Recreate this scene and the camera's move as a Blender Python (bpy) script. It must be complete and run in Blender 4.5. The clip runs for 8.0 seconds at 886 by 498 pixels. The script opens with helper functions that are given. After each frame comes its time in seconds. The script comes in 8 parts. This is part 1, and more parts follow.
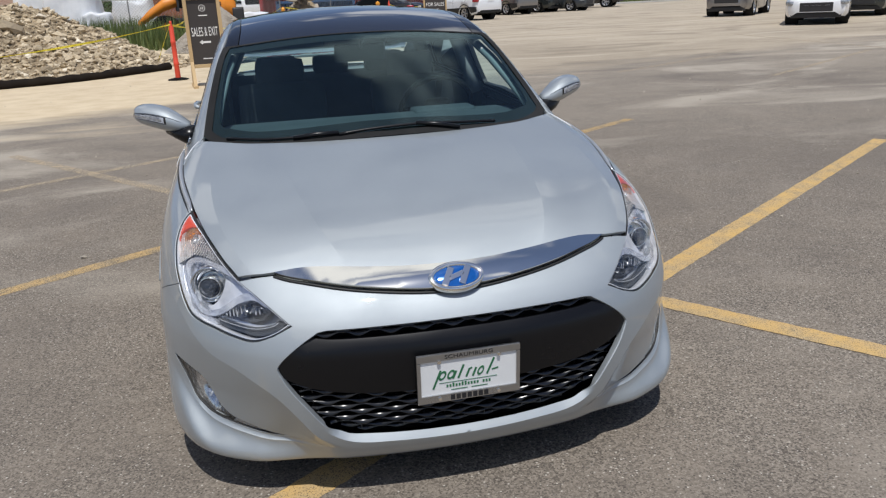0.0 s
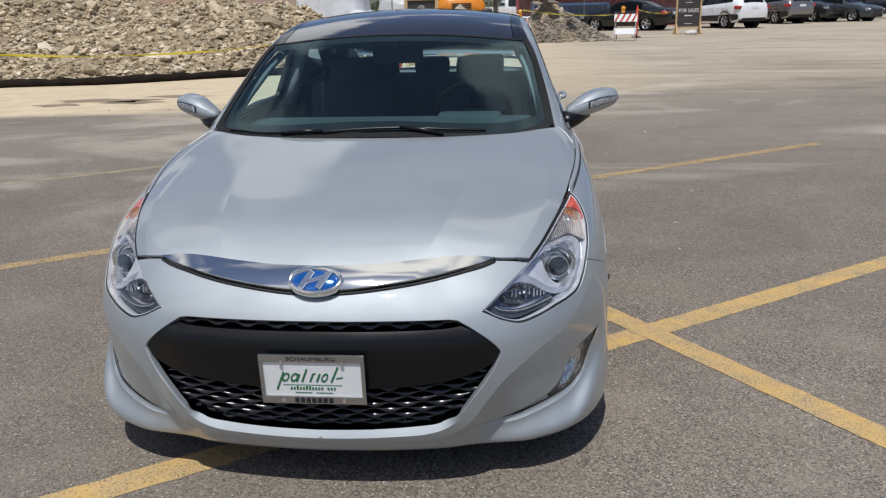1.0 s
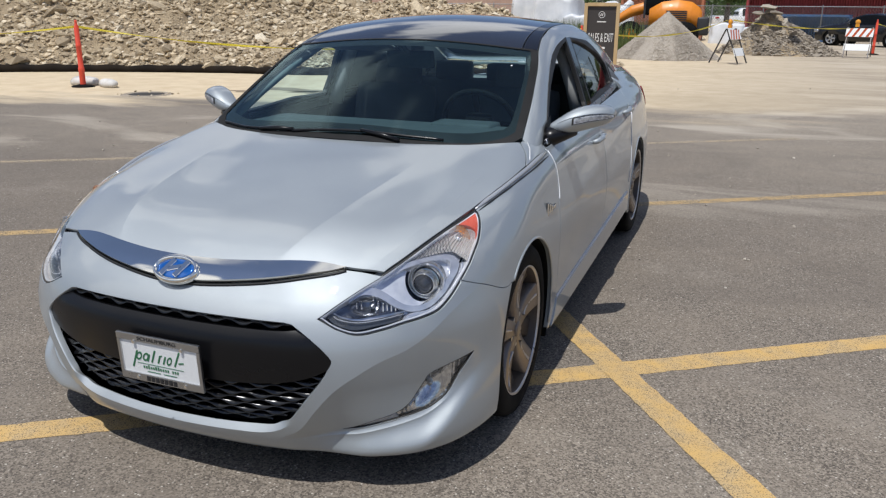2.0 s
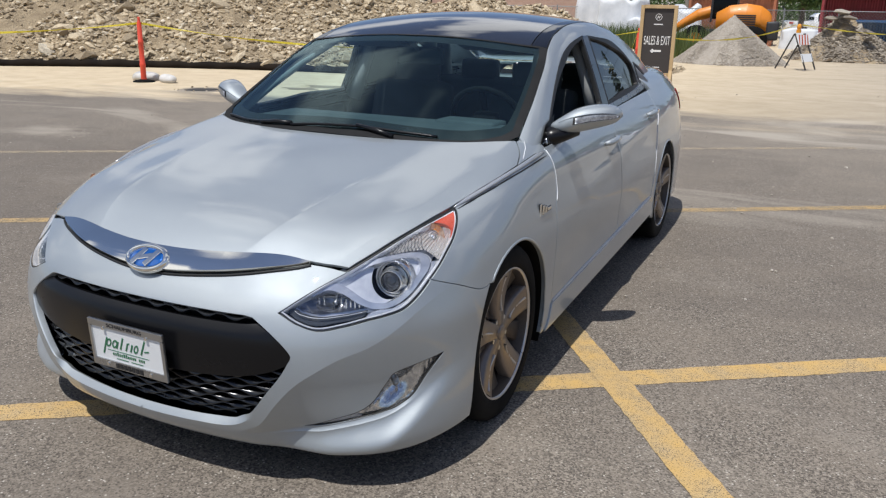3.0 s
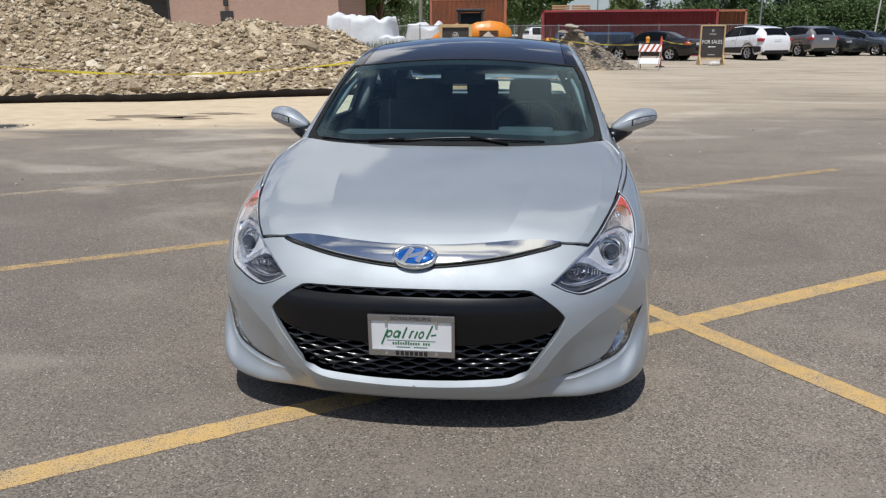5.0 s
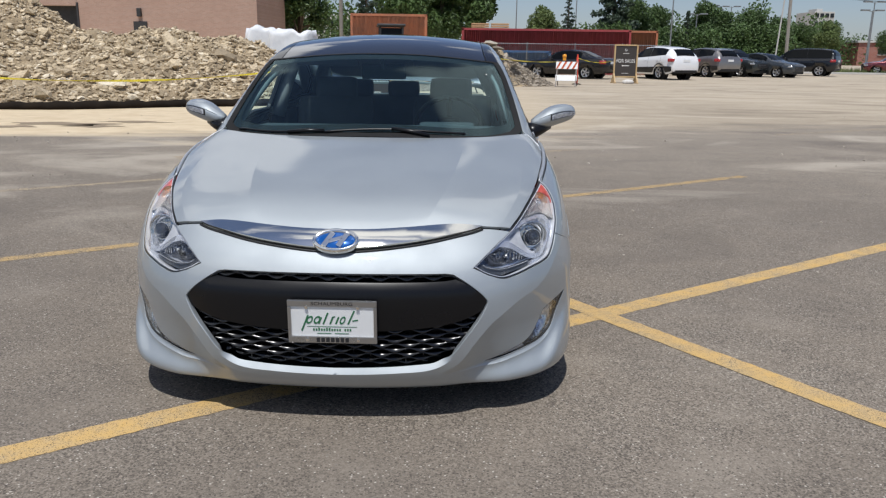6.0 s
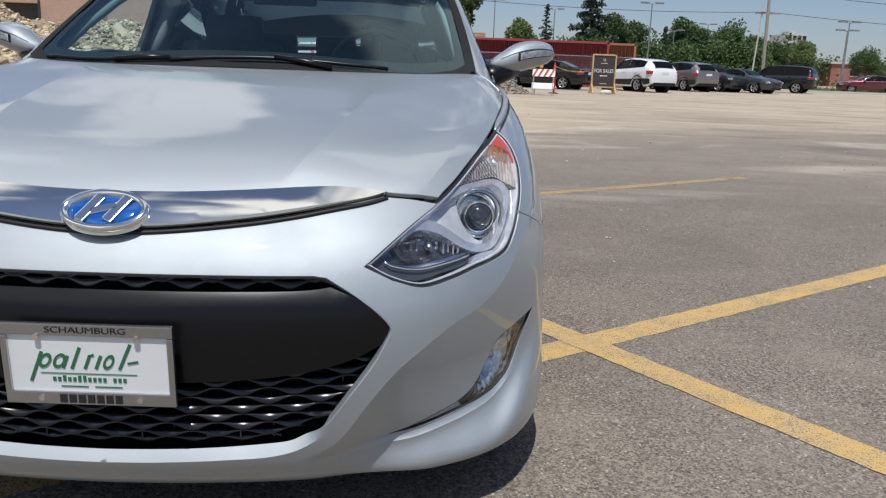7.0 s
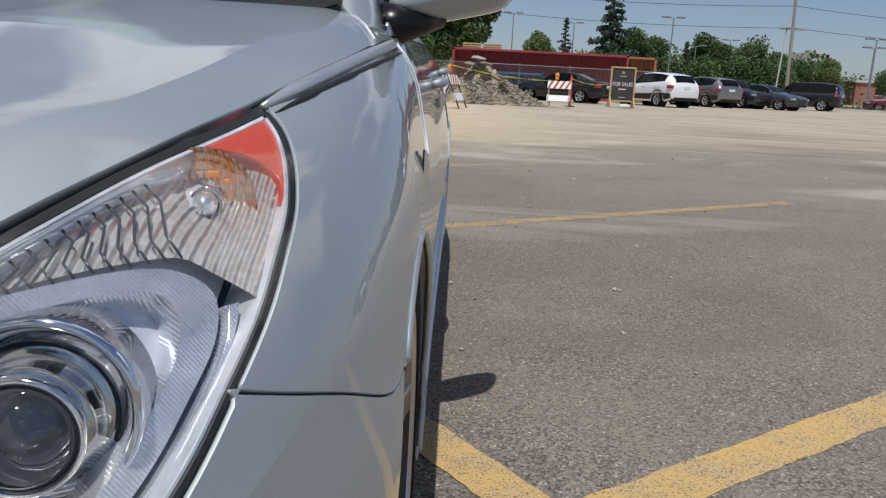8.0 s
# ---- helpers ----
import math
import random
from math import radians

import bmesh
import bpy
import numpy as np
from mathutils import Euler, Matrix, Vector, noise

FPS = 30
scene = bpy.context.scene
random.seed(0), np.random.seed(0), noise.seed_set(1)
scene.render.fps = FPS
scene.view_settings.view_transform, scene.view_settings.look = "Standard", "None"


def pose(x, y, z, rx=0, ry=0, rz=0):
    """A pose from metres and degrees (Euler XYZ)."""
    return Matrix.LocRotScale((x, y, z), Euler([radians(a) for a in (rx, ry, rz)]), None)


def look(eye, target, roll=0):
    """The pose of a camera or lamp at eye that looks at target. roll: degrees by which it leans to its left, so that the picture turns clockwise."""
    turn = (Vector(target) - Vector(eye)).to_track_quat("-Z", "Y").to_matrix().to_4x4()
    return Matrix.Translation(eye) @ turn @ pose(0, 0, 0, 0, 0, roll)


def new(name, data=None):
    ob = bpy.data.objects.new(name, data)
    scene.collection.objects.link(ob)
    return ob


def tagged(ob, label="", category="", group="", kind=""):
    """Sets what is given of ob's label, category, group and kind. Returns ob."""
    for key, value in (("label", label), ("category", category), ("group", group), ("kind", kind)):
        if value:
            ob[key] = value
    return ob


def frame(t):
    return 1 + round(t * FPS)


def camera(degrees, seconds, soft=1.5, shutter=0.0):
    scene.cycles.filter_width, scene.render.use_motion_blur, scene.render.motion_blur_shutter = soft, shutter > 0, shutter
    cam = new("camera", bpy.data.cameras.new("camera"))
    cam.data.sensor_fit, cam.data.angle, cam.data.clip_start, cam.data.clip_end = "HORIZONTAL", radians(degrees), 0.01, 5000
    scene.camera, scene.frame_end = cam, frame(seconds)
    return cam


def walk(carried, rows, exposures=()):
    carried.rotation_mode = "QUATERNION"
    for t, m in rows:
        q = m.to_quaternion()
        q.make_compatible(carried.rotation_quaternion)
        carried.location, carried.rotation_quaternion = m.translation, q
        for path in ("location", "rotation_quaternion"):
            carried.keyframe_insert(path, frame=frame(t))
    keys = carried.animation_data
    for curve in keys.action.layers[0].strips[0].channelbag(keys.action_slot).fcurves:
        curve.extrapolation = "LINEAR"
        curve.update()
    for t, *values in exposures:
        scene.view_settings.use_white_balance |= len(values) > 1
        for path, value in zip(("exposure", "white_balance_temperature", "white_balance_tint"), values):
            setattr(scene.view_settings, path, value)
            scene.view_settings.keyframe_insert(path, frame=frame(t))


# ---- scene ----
cam = camera(58.9, 8.0, soft=1.25)
PATH = [
    (0, (-0.517, -2.022, 1.478), (-0.097, -0.167, 0.86), -2.6),
    (0.5, (0.041, -2.092, 1.47), (0.152, -0.194, 0.851), -2.4),
    (1, (0.595, -2.037, 1.445), (0.404, -0.136, 0.855), -1.4),
    (1.5, (1.139, -1.924, 1.442), (0.673, -0.068, 0.863), -0.4),
    (1.7, (1.348, -1.858, 1.451), (0.778, -0.031, 0.871), 0.0),
    (2.8, (1.928, -1.542, 1.433), (1.074, 0.173, 0.86), 1.1),
    (3, (1.842, -1.581, 1.426), (1.002, 0.14, 0.849), 1.1),
    (3.5, (1.43, -1.795, 1.453), (0.703, -0.026, 0.869), 0.5),
    (4, (0.951, -1.91, 1.424), (0.408, -0.073, 0.849), 0.2),
    (4.2, (0.799, -1.985, 1.438), (0.324, -0.126, 0.874), -0.0),
    (5.3, (0.403, -2.79, 1.467), (0.241, -0.865, 0.949), 0.0),
    (5.5, (0.403, -2.842, 1.475), (0.283, -0.911, 0.967), 0.3),
    (6, (0.436, -2.602, 1.338), (0.397, -0.663, 0.85), 0.8),
    (6.5, (0.476, -2.048, 1.192), (0.488, -0.105, 0.72), 1.6),
    (7, (0.624, -1.363, 0.97), (0.647, 0.584, 0.517), 2.1),
    (7.5, (0.76, -0.658, 0.817), (0.773, 1.293, 0.378), 2.8),
    (7.8, (0.869, -0.283, 0.792), (0.874, 1.675, 0.384), 2.6),
    (8, (0.948, -0.026, 0.846), (0.928, 1.928, 0.424), 2.9),
]
walk(cam, [(t, look(eye, target, roll)) for t, eye, target, roll in PATH], exposures=[(0.0, -0.09), (0.5, -0.12), (1.0, -0.15), (1.7, -0.06), (2.8, 0.04), (3.5, 0.0), (4.2, -0.03), (5.5, -0.03), (6.5, -0.02), (7.0, 0.0), (7.5, -0.08), (7.8, -0.24), (8.0, -0.16)])

# ---- sky, sun ----
SUN_FROM = Vector((-0.045, -0.425, 1.0))
world = bpy.data.worlds.new("sky")
scene.world = world
world.use_nodes = True
wn, wl = world.node_tree.nodes, world.node_tree.links
wn.clear()
sky = wn.new("ShaderNodeTexSky")
sky.sky_type, sky.sun_disc = "NISHITA", False
sky.sun_elevation, sky.sun_rotation = radians(67), radians(180)
sky.air_density, sky.dust_density, sky.ozone_density = 1.15, 0.35, 2.6
coords = wn.new("ShaderNodeTexCoord")
layer = wn.new("ShaderNodeCombineXYZ")
rise = wn.new("ShaderNodeMath")
rise.operation, rise.inputs[1].default_value = "ADD", 0.55
across, along = wn.new("ShaderNodeMath"), wn.new("ShaderNodeMath")
across.operation = along.operation = "DIVIDE"
clouds = wn.new("ShaderNodeTexNoise")
clouds.inputs["Scale"].default_value, clouds.inputs["Detail"].default_value = 2.6, 5.0
clouds.inputs["Roughness"].default_value = 0.5
cover = wn.new("ShaderNodeMapRange")
cover.inputs["From Min"].default_value, cover.inputs["From Max"].default_value = 0.51, 0.60
cover.interpolation_type = "SMOOTHSTEP"
cover.inputs["To Min"].default_value = 0.02
blend = wn.new("ShaderNodeMix")
blend.data_type = "RGBA"
blend.inputs["B"].default_value = (13.6, 13.9, 14.4, 1)
height = wn.new("ShaderNodeSeparateXYZ")
upward = wn.new("ShaderNodeMapRange")
upward.inputs["From Min"].default_value, upward.inputs["From Max"].default_value = 0.12, 0.4
upward.inputs["To Max"].default_value = 0.9
amount = wn.new("ShaderNodeMath")
amount.operation = "MULTIPLY"
back = wn.new("ShaderNodeBackground")
back.inputs["Strength"].default_value = 0.072
wout = wn.new("ShaderNodeOutputWorld")
wl.new(clouds.outputs["Fac"], cover.inputs["Value"])
wl.new(coords.outputs["Generated"], height.inputs["Vector"])
wl.new(height.outputs["Z"], upward.inputs["Value"])
wl.new(height.outputs["Z"], rise.inputs[0])
for ratio, axis in ((across, "X"), (along, "Y")):
    wl.new(height.outputs[axis], ratio.inputs[0])
    wl.new(rise.outputs["Value"], ratio.inputs[1])
    wl.new(ratio.outputs["Value"], layer.inputs[axis])
layer.inputs["Z"].default_value = 5.2
wl.new(layer.outputs["Vector"], clouds.inputs["Vector"])
wl.new(cover.outputs["Result"], amount.inputs[0])
wl.new(upward.outputs["Result"], amount.inputs[1])
wl.new(amount.outputs["Value"], blend.inputs["Factor"])
tint = wn.new("ShaderNodeMix")
tint.data_type, tint.blend_type = "RGBA", "MULTIPLY"
tint.inputs["Factor"].default_value, tint.inputs["B"].default_value = 1.0, (0.85, 0.955, 1.22, 1)
grey = wn.new("ShaderNodeRGBToBW")
pale = wn.new("ShaderNodeMix")
pale.data_type = "RGBA"
pale.inputs["Factor"].default_value = 0.24
wl.new(sky.outputs["Color"], grey.inputs["Color"])
wl.new(sky.outputs["Color"], pale.inputs["A"])
wl.new(grey.outputs["Val"], pale.inputs["B"])
wl.new(pale.outputs["Result"], tint.inputs["A"])
wl.new(tint.outputs["Result"], blend.inputs["A"])
wl.new(blend.outputs["Result"], back.inputs["Color"])
wl.new(back.outputs["Background"], wout.inputs["Surface"])
sun = new("sun", bpy.data.lights.new("sun", "SUN"))
sun.data.energy, sun.data.angle, sun.data.color = 3.95, radians(0.53), (1.0, 0.982, 0.958)
sun.matrix_world = look(SUN_FROM * 30, (0, 0, 0))

# ---- materials ----
def nodes_of(name):
    m = bpy.data.materials.new(name)
    m.use_nodes = True
    t = m.node_tree
    return m, t.nodes, t.links, t.nodes["Principled BSDF"]


def noise_node(n, l, scale, detail=4.0, rough=0.55, where="Object", stretched=None):
    tc = n.new("ShaderNodeTexCoord")
    tex = n.new("ShaderNodeTexNoise")
    tex.inputs["Scale"].default_value, tex.inputs["Detail"].default_value, tex.inputs["Roughness"].default_value = scale, detail, rough
    if stretched:
        mp = n.new("ShaderNodeMapping")
        mp.inputs["Scale"].default_value = stretched
        l.new(tc.outputs[where], mp.inputs["Vector"])
        l.new(mp.outputs["Vector"], tex.inputs["Vector"])
    else:
        l.new(tc.outputs[where], tex.inputs["Vector"])
    return tex


def span(n, l, source, lo, hi, to_lo=0.0, to_hi=1.0):
    r = n.new("ShaderNodeMapRange")
    r.inputs["From Min"].default_value, r.inputs["From Max"].default_value = lo, hi
    r.inputs["To Min"].default_value, r.inputs["To Max"].default_value = to_lo, to_hi
    l.new(source, r.inputs["Value"])
    return r.outputs["Result"]


def mixed(n, l, fac, a, b):
    m = n.new("ShaderNodeMix")
    m.data_type = "RGBA"
    for key, v in (("Factor", fac), ("A", a), ("B", b)):
        if isinstance(v, (int, float)):
            m.inputs[key].default_value = v
        elif isinstance(v, tuple):
            m.inputs[key].default_value = (*v[:3], 1)
        else:
            l.new(v, m.inputs[key])
    return m.outputs["Result"]


def bump(n, l, source, strength, distance, p):
    b = n.new("ShaderNodeBump")
    b.inputs["Strength"].default_value, b.inputs["Distance"].default_value = strength, distance
    l.new(source, b.inputs["Height"])
    l.new(b.outputs["Normal"], p.inputs["Normal"])


def surface(name, colour, rough=0.6, metal=0.0, second=None, scale=4.0, fine=60.0, relief=0.0, depth=0.002, coat=0.0, vary=0.15, spec=0.5, stretched=None):
    """A plain surface with two scales of variation in colour and gloss, and fine relief."""
    m, n, l, p = nodes_of(name)
    second = second or tuple(c * (1 - vary) for c in colour)
    big, small = noise_node(n, l, scale, stretched=stretched), noise_node(n, l, fine, 3.0)
    both = n.new("ShaderNodeMath")
    both.operation = "ADD"
    l.new(span(n, l, big.outputs["Fac"], 0.35, 0.65, 0, 0.65), both.inputs[0])
    l.new(span(n, l, small.outputs["Fac"], 0.35, 0.65, 0, 0.35), both.inputs[1])
    l.new(mixed(n, l, both.outputs["Value"], colour, second), p.inputs["Base Color"])
    l.new(span(n, l, big.outputs["Fac"], 0.3, 0.7, rough * 0.85, min(1.0, rough * 1.15)), p.inputs["Roughness"])
    p.inputs["Metallic"].default_value, p.inputs["Coat Weight"].default_value = metal, coat
    p.inputs["Coat Roughness"].default_value, p.inputs["Specular IOR Level"].default_value = 0.04, spec
    if relief:
        bump(n, l, small.outputs["Fac"], relief, depth, p)
    return m


def car_paint(name, colour, metal=0.8, rough=0.32, coat=1.0):
    m, n, l, p = nodes_of(name)
    flake = noise_node(n, l, 1400.0, 1.0)
    dust = noise_node(n, l, 3.0, 5.0)
    tone = mixed(n, l, span(n, l, flake.outputs["Fac"], 0.3, 0.7), tuple(c * 0.92 for c in colour), tuple(min(1, c * 1.06) for c in colour))
    l.new(tone, p.inputs["Base Color"])
    l.new(span(n, l, dust.outputs["Fac"], 0.3, 0.7, rough * 0.92, rough * 1.1), p.inputs["Roughness"])
    p.inputs["Metallic"].default_value = metal
    p.inputs["Coat Weight"].default_value, p.inputs["Coat Roughness"].default_value = coat, 0.02
    p.inputs["Coat IOR"].default_value = 1.6
    return m


def clear_glass(name, tint, gloss=(1.0, 1.0, 1.0), rough=0.0, ior=1.5, film=0.0):
    """Thin pane: lets tinted light through and mirrors by Fresnel; film adds a painted teal veil."""
    m = bpy.data.materials.new(name)
    m.use_nodes = True
    n, l = m.node_tree.nodes, m.node_tree.links
    n.clear()
    out, mix, see, shine, fres = (n.new(k) for k in ("ShaderNodeOutputMaterial", "ShaderNodeMixShader", "ShaderNodeBsdfTransparent", "ShaderNodeBsdfGlossy", "ShaderNodeFresnel"))
    see.inputs["Color"].default_value = (*tint, 1)
    shine.inputs["Roughness"].default_value, shine.inputs["Color"].default_value = rough, (*gloss, 1)
    fres.inputs["IOR"].default_value = ior
    l.new(fres.outputs["Fac"], mix.inputs["Fac"])
    l.new(see.outputs["BSDF"], mix.inputs[1])
    l.new(shine.outputs["BSDF"], mix.inputs[2])
    l.new(mix.outputs["Shader"], out.inputs["Surface"])
    if film:
        # faint teal diffuse layer paints the bright veil over the pane
        dusty, veil = n.new("ShaderNodeMixShader"), n.new("ShaderNodeBsdfDiffuse")
        veil.inputs["Color"].default_value = (0.44, 0.55, 0.57, 1)
        l.new(span(n, l, noise_node(n, l, 5.0, 5, 0.6).outputs["Fac"], 0.3, 0.7, film * 0.6, film * 1.4), dusty.inputs["Fac"])
        l.new(mix.outputs["Shader"], dusty.inputs[1])
        l.new(veil.outputs["BSDF"], dusty.inputs[2])
        l.new(dusty.outputs["Shader"], out.inputs["Surface"])
    return m


SILVER = car_paint("silver_paint", (0.437, 0.471, 0.488), 0.90, 0.67)
CHROME = surface("chrome", (0.95, 0.92, 0.84), 0.08, 1.0, vary=0.05, fine=30)
SATIN = surface("satin_metal", (0.55, 0.56, 0.57), 0.28, 1.0, vary=0.1)
REFLECTOR = surface("lamp_reflector", (0.80, 0.81, 0.83), 0.16, 0.8, vary=0.06)
BEZEL = surface("lamp_bezel", (0.90, 0.91, 0.94), 0.10, 0.45, second=(0.62, 0.65, 0.72), scale=14, vary=0.08)
FOG_GREY = surface("fog_surround", (0.82, 0.83, 0.84), 0.3, 0.1, second=(0.62, 0.63, 0.64), scale=14)
FOG_BOWL = surface("fog_bowl", (0.88, 0.89, 0.90), 0.12, 0.9, second=(0.45, 0.47, 0.50), scale=60, vary=0.1)
LAMP_DARK = surface("lamp_dark", (0.060, 0.066, 0.076), 0.2, 0.0, vary=0.3)
BLACK_PLASTIC = surface("black_plastic", (0.006, 0.006, 0.007), 0.30, vary=0.25, fine=300, relief=0.08, depth=0.0006, spec=0.32)
GLOSS_BLACK = surface("gloss_black", (0.012, 0.012, 0.013), 0.05, vary=0.2, spec=0.9)
GRILLE_SLAT = surface("grille_slat", (0.006, 0.006, 0.007), 0.26, 0.0, vary=0.2, spec=0.7)
LINER = surface("liner", (0.008, 0.008, 0.008), 0.9, vary=0.2)
RUBBER = surface("tyre_rubber", (0.008, 0.008, 0.008), 0.8, spec=0.12, vary=0.3, fine=90, relief=0.2, depth=0.001)
SEAL = surface("rubber_seal", (0.012, 0.012, 0.012), 0.55, vary=0.2)
RIM = surface("rim_alloy", (0.56, 0.53, 0.50), 0.30, 0.65, vary=0.1)
RIM_DARK = surface("rim_pocket", (0.09, 0.07, 0.055), 0.45, 0.4, vary=0.3)
SCREEN = clear_glass("windscreen_glass", (0.74, 0.96, 0.99), (0.72, 0.96, 1.0), film=0.005)
REAR_GLASS = clear_glass("rear_glass", (0.72, 0.80, 0.80))
SIDE_GLASS = clear_glass("side_glass", (0.30, 0.35, 0.35))
DARK_GLASS = clear_glass("dark_glass", (0.05, 0.055, 0.06))
LENS = clear_glass("lamp_cover", (0.93, 0.94, 0.95))
AMBER = surface("amber_reflector", (0.62, 0.10, 0.055), 0.25, vary=0.25, fine=500, relief=0.35, depth=0.001, coat=0.8)
AMBER_GLINT = surface("amber_glint_paint", (0.75, 0.27, 0.04), 0.2, vary=0.1, coat=0.7)
RED_LENS = surface("red_lens", (0.35, 0.02, 0.02), 0.12, vary=0.2, coat=0.8)
TRIM_GREY = surface("interior_trim", (0.34, 0.35, 0.35), 0.7, vary=0.12)
INTERIOR = surface("interior_black", (0.064, 0.073, 0.077), 0.8, vary=0.3, fine=200, relief=0.1)
EMBLEM_BLUE = surface("emblem_blue", (0.006, 0.11, 0.42), 0.1, 0.3, vary=0.25, scale=20, coat=1.0)
WHITE_PAINT = surface("white_board", (0.78, 0.79, 0.78), 0.45, vary=0.06)
INK_GREEN = surface("green_ink", (0.03, 0.16, 0.07), 0.5)
INK_BLACK = surface("black_ink", (0.02, 0.02, 0.022), 0.5)
INK_WHITE = surface("white_ink", (0.8, 0.79, 0.76), 0.6, vary=0.08)

# ---- ground ----
def ground_material():
    m, n, l, p = nodes_of("asphalt")
    grit = n.new("ShaderNodeTexVoronoi")
    tc = n.new("ShaderNodeTexCoord")
    l.new(tc.outputs["Object"], grit.inputs["Vector"])
    grit.inputs["Scale"].default_value = 165.0
    cell = n.new("ShaderNodeSeparateColor")
    l.new(grit.outputs["Color"], cell.inputs["Color"])
    fine, mid, big = noise_node(n, l, 170.0, 3), noise_node(n, l, 2.3, 6, 0.6), noise_node(n, l, 0.22, 5, 0.6)
    tone = mixed(n, l, span(n, l, cell.outputs["Red"], 0.1, 1.0), (0.068, 0.057, 0.047), (0.352, 0.304, 0.246))
    tone = mixed(n, l, span(n, l, fine.outputs["Fac"], 0.35, 0.65, 0, 0.32), tone, (0.166, 0.141, 0.112))
    tone = mixed(n, l, span(n, l, mid.outputs["Fac"], 0.38, 0.68, 0, 0.45), tone, (0.240, 0.200, 0.156))
    tone = mixed(n, l, span(n, l, big.outputs["Fac"], 0.42, 0.62, 0, 0.5), tone, (0.128, 0.109, 0.090))
    scuff = noise_node(n, l, 1.1, 8, 0.62)
    tone = mixed(n, l, span(n, l, scuff.outputs["Fac"], 0.56, 0.72, 0, 0.35), tone, (0.31, 0.272, 0.225))
    tone = mixed(n, l, span(n, l, scuff.outputs["Fac"], 0.44, 0.28, 0, 0.45), tone, (0.105, 0.089, 0.073))
    # pale chips and dark pits between the grains
    chips = n.new("ShaderNodeTexVoronoi")
    l.new(tc.outputs["Object"], chips.inputs["Vector"])
    chips.inputs["Scale"].default_value = 95.0
    chip = n.new("ShaderNodeSeparateColor")
    l.new(chips.outputs["Color"], chip.inputs["Color"])
    core = n.new("ShaderNodeMath")
    core.operation = "MULTIPLY"
    l.new(span(n, l, chips.outputs["Distance"], 0.42, 0.22), core.inputs[0])
    l.new(span(n, l, chip.outputs["Green"], 0.86, 0.90), core.inputs[1])
    tone = mixed(n, l, core.outputs["Value"], tone, (0.50, 0.46, 0.40))
    pit = n.new("ShaderNodeMath")
    pit.operation = "MULTIPLY"
    l.new(span(n, l, chips.outputs["Distance"], 0.45, 0.25, 0, 0.75), pit.inputs[0])
    l.new(span(n, l, chip.outputs["Blue"], 0.80, 0.88), pit.inputs[1])
    tone = mixed(n, l, pit.outputs["Value"], tone, (0.05, 0.042, 0.035))
    # dust and dirt carried out from the heap and over the far lot
    pos = n.new("ShaderNodeSeparateXYZ")
    l.new(tc.outputs["Object"], pos.inputs["Vector"])
    streak = noise_node(n, l, 0.5, 6, 0.62, stretched=(0.45, 1.6, 1))
    wob = n.new("ShaderNodeMath")
    wob.operation = "MULTIPLY_ADD"
    l.new(streak.outputs["Fac"], wob.inputs[0])
    wob.inputs[1].default_value = 7.5
    l.new(pos.outputs["Y"], wob.inputs[2])
    lean = n.new("ShaderNodeMath")
    lean.operation = "MULTIPLY_ADD"
    l.new(pos.outputs["X"], lean.inputs[0])
    lean.inputs[1].default_value = -0.28
    l.new(wob.outputs["Value"], lean.inputs[2])
    dust = span(n, l, lean.outputs["Value"], 13.7, 15.6, 0, 0.93)
    near_heap = span(n, l, pos.outputs["X"], 4.0, -2.0, 0.25, 1.0)
    both = n.new("ShaderNodeMath")
    both.operation = "MULTIPLY"
    l.new(dust, both.inputs[0])
    l.new(near_heap, both.inputs[1])
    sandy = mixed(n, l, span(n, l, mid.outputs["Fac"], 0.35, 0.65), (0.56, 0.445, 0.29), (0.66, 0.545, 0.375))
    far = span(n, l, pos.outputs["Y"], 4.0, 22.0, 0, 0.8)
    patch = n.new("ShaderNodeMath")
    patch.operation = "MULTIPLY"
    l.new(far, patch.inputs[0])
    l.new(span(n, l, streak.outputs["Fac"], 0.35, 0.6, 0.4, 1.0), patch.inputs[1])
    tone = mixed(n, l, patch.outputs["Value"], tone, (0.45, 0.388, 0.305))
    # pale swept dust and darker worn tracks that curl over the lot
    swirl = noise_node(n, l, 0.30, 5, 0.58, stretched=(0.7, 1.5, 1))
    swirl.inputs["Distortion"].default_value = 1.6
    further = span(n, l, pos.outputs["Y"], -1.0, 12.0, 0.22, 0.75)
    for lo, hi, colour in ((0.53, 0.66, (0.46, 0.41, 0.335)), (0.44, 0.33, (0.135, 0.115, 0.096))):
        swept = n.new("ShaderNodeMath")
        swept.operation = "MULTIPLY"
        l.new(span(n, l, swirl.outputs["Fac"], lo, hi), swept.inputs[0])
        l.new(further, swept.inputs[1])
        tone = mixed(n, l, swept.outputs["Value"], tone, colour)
    tone = mixed(n, l, both.outputs["Value"], tone, sandy)
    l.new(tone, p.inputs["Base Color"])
    p.inputs["Roughness"].default_value, p.inputs["Specular IOR Level"].default_value = 0.88, 0.35
    bump(n, l, cell.outputs["Red"], 0.5, 0.0025, p)
    return m


bm = bmesh.new()
bmesh.ops.create_grid(bm, x_segments=60, y_segments=60, size=1.0)
for v in bm.verts:
    v.co.x, v.co.y = (math.copysign(abs(c) ** 2.2, c) * 900 for c in (v.co.x, v.co.y))
me = bpy.data.meshes.new("ground")
bm.to_mesh(me)
bm.free()
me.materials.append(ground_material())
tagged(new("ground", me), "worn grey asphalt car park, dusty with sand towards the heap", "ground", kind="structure")


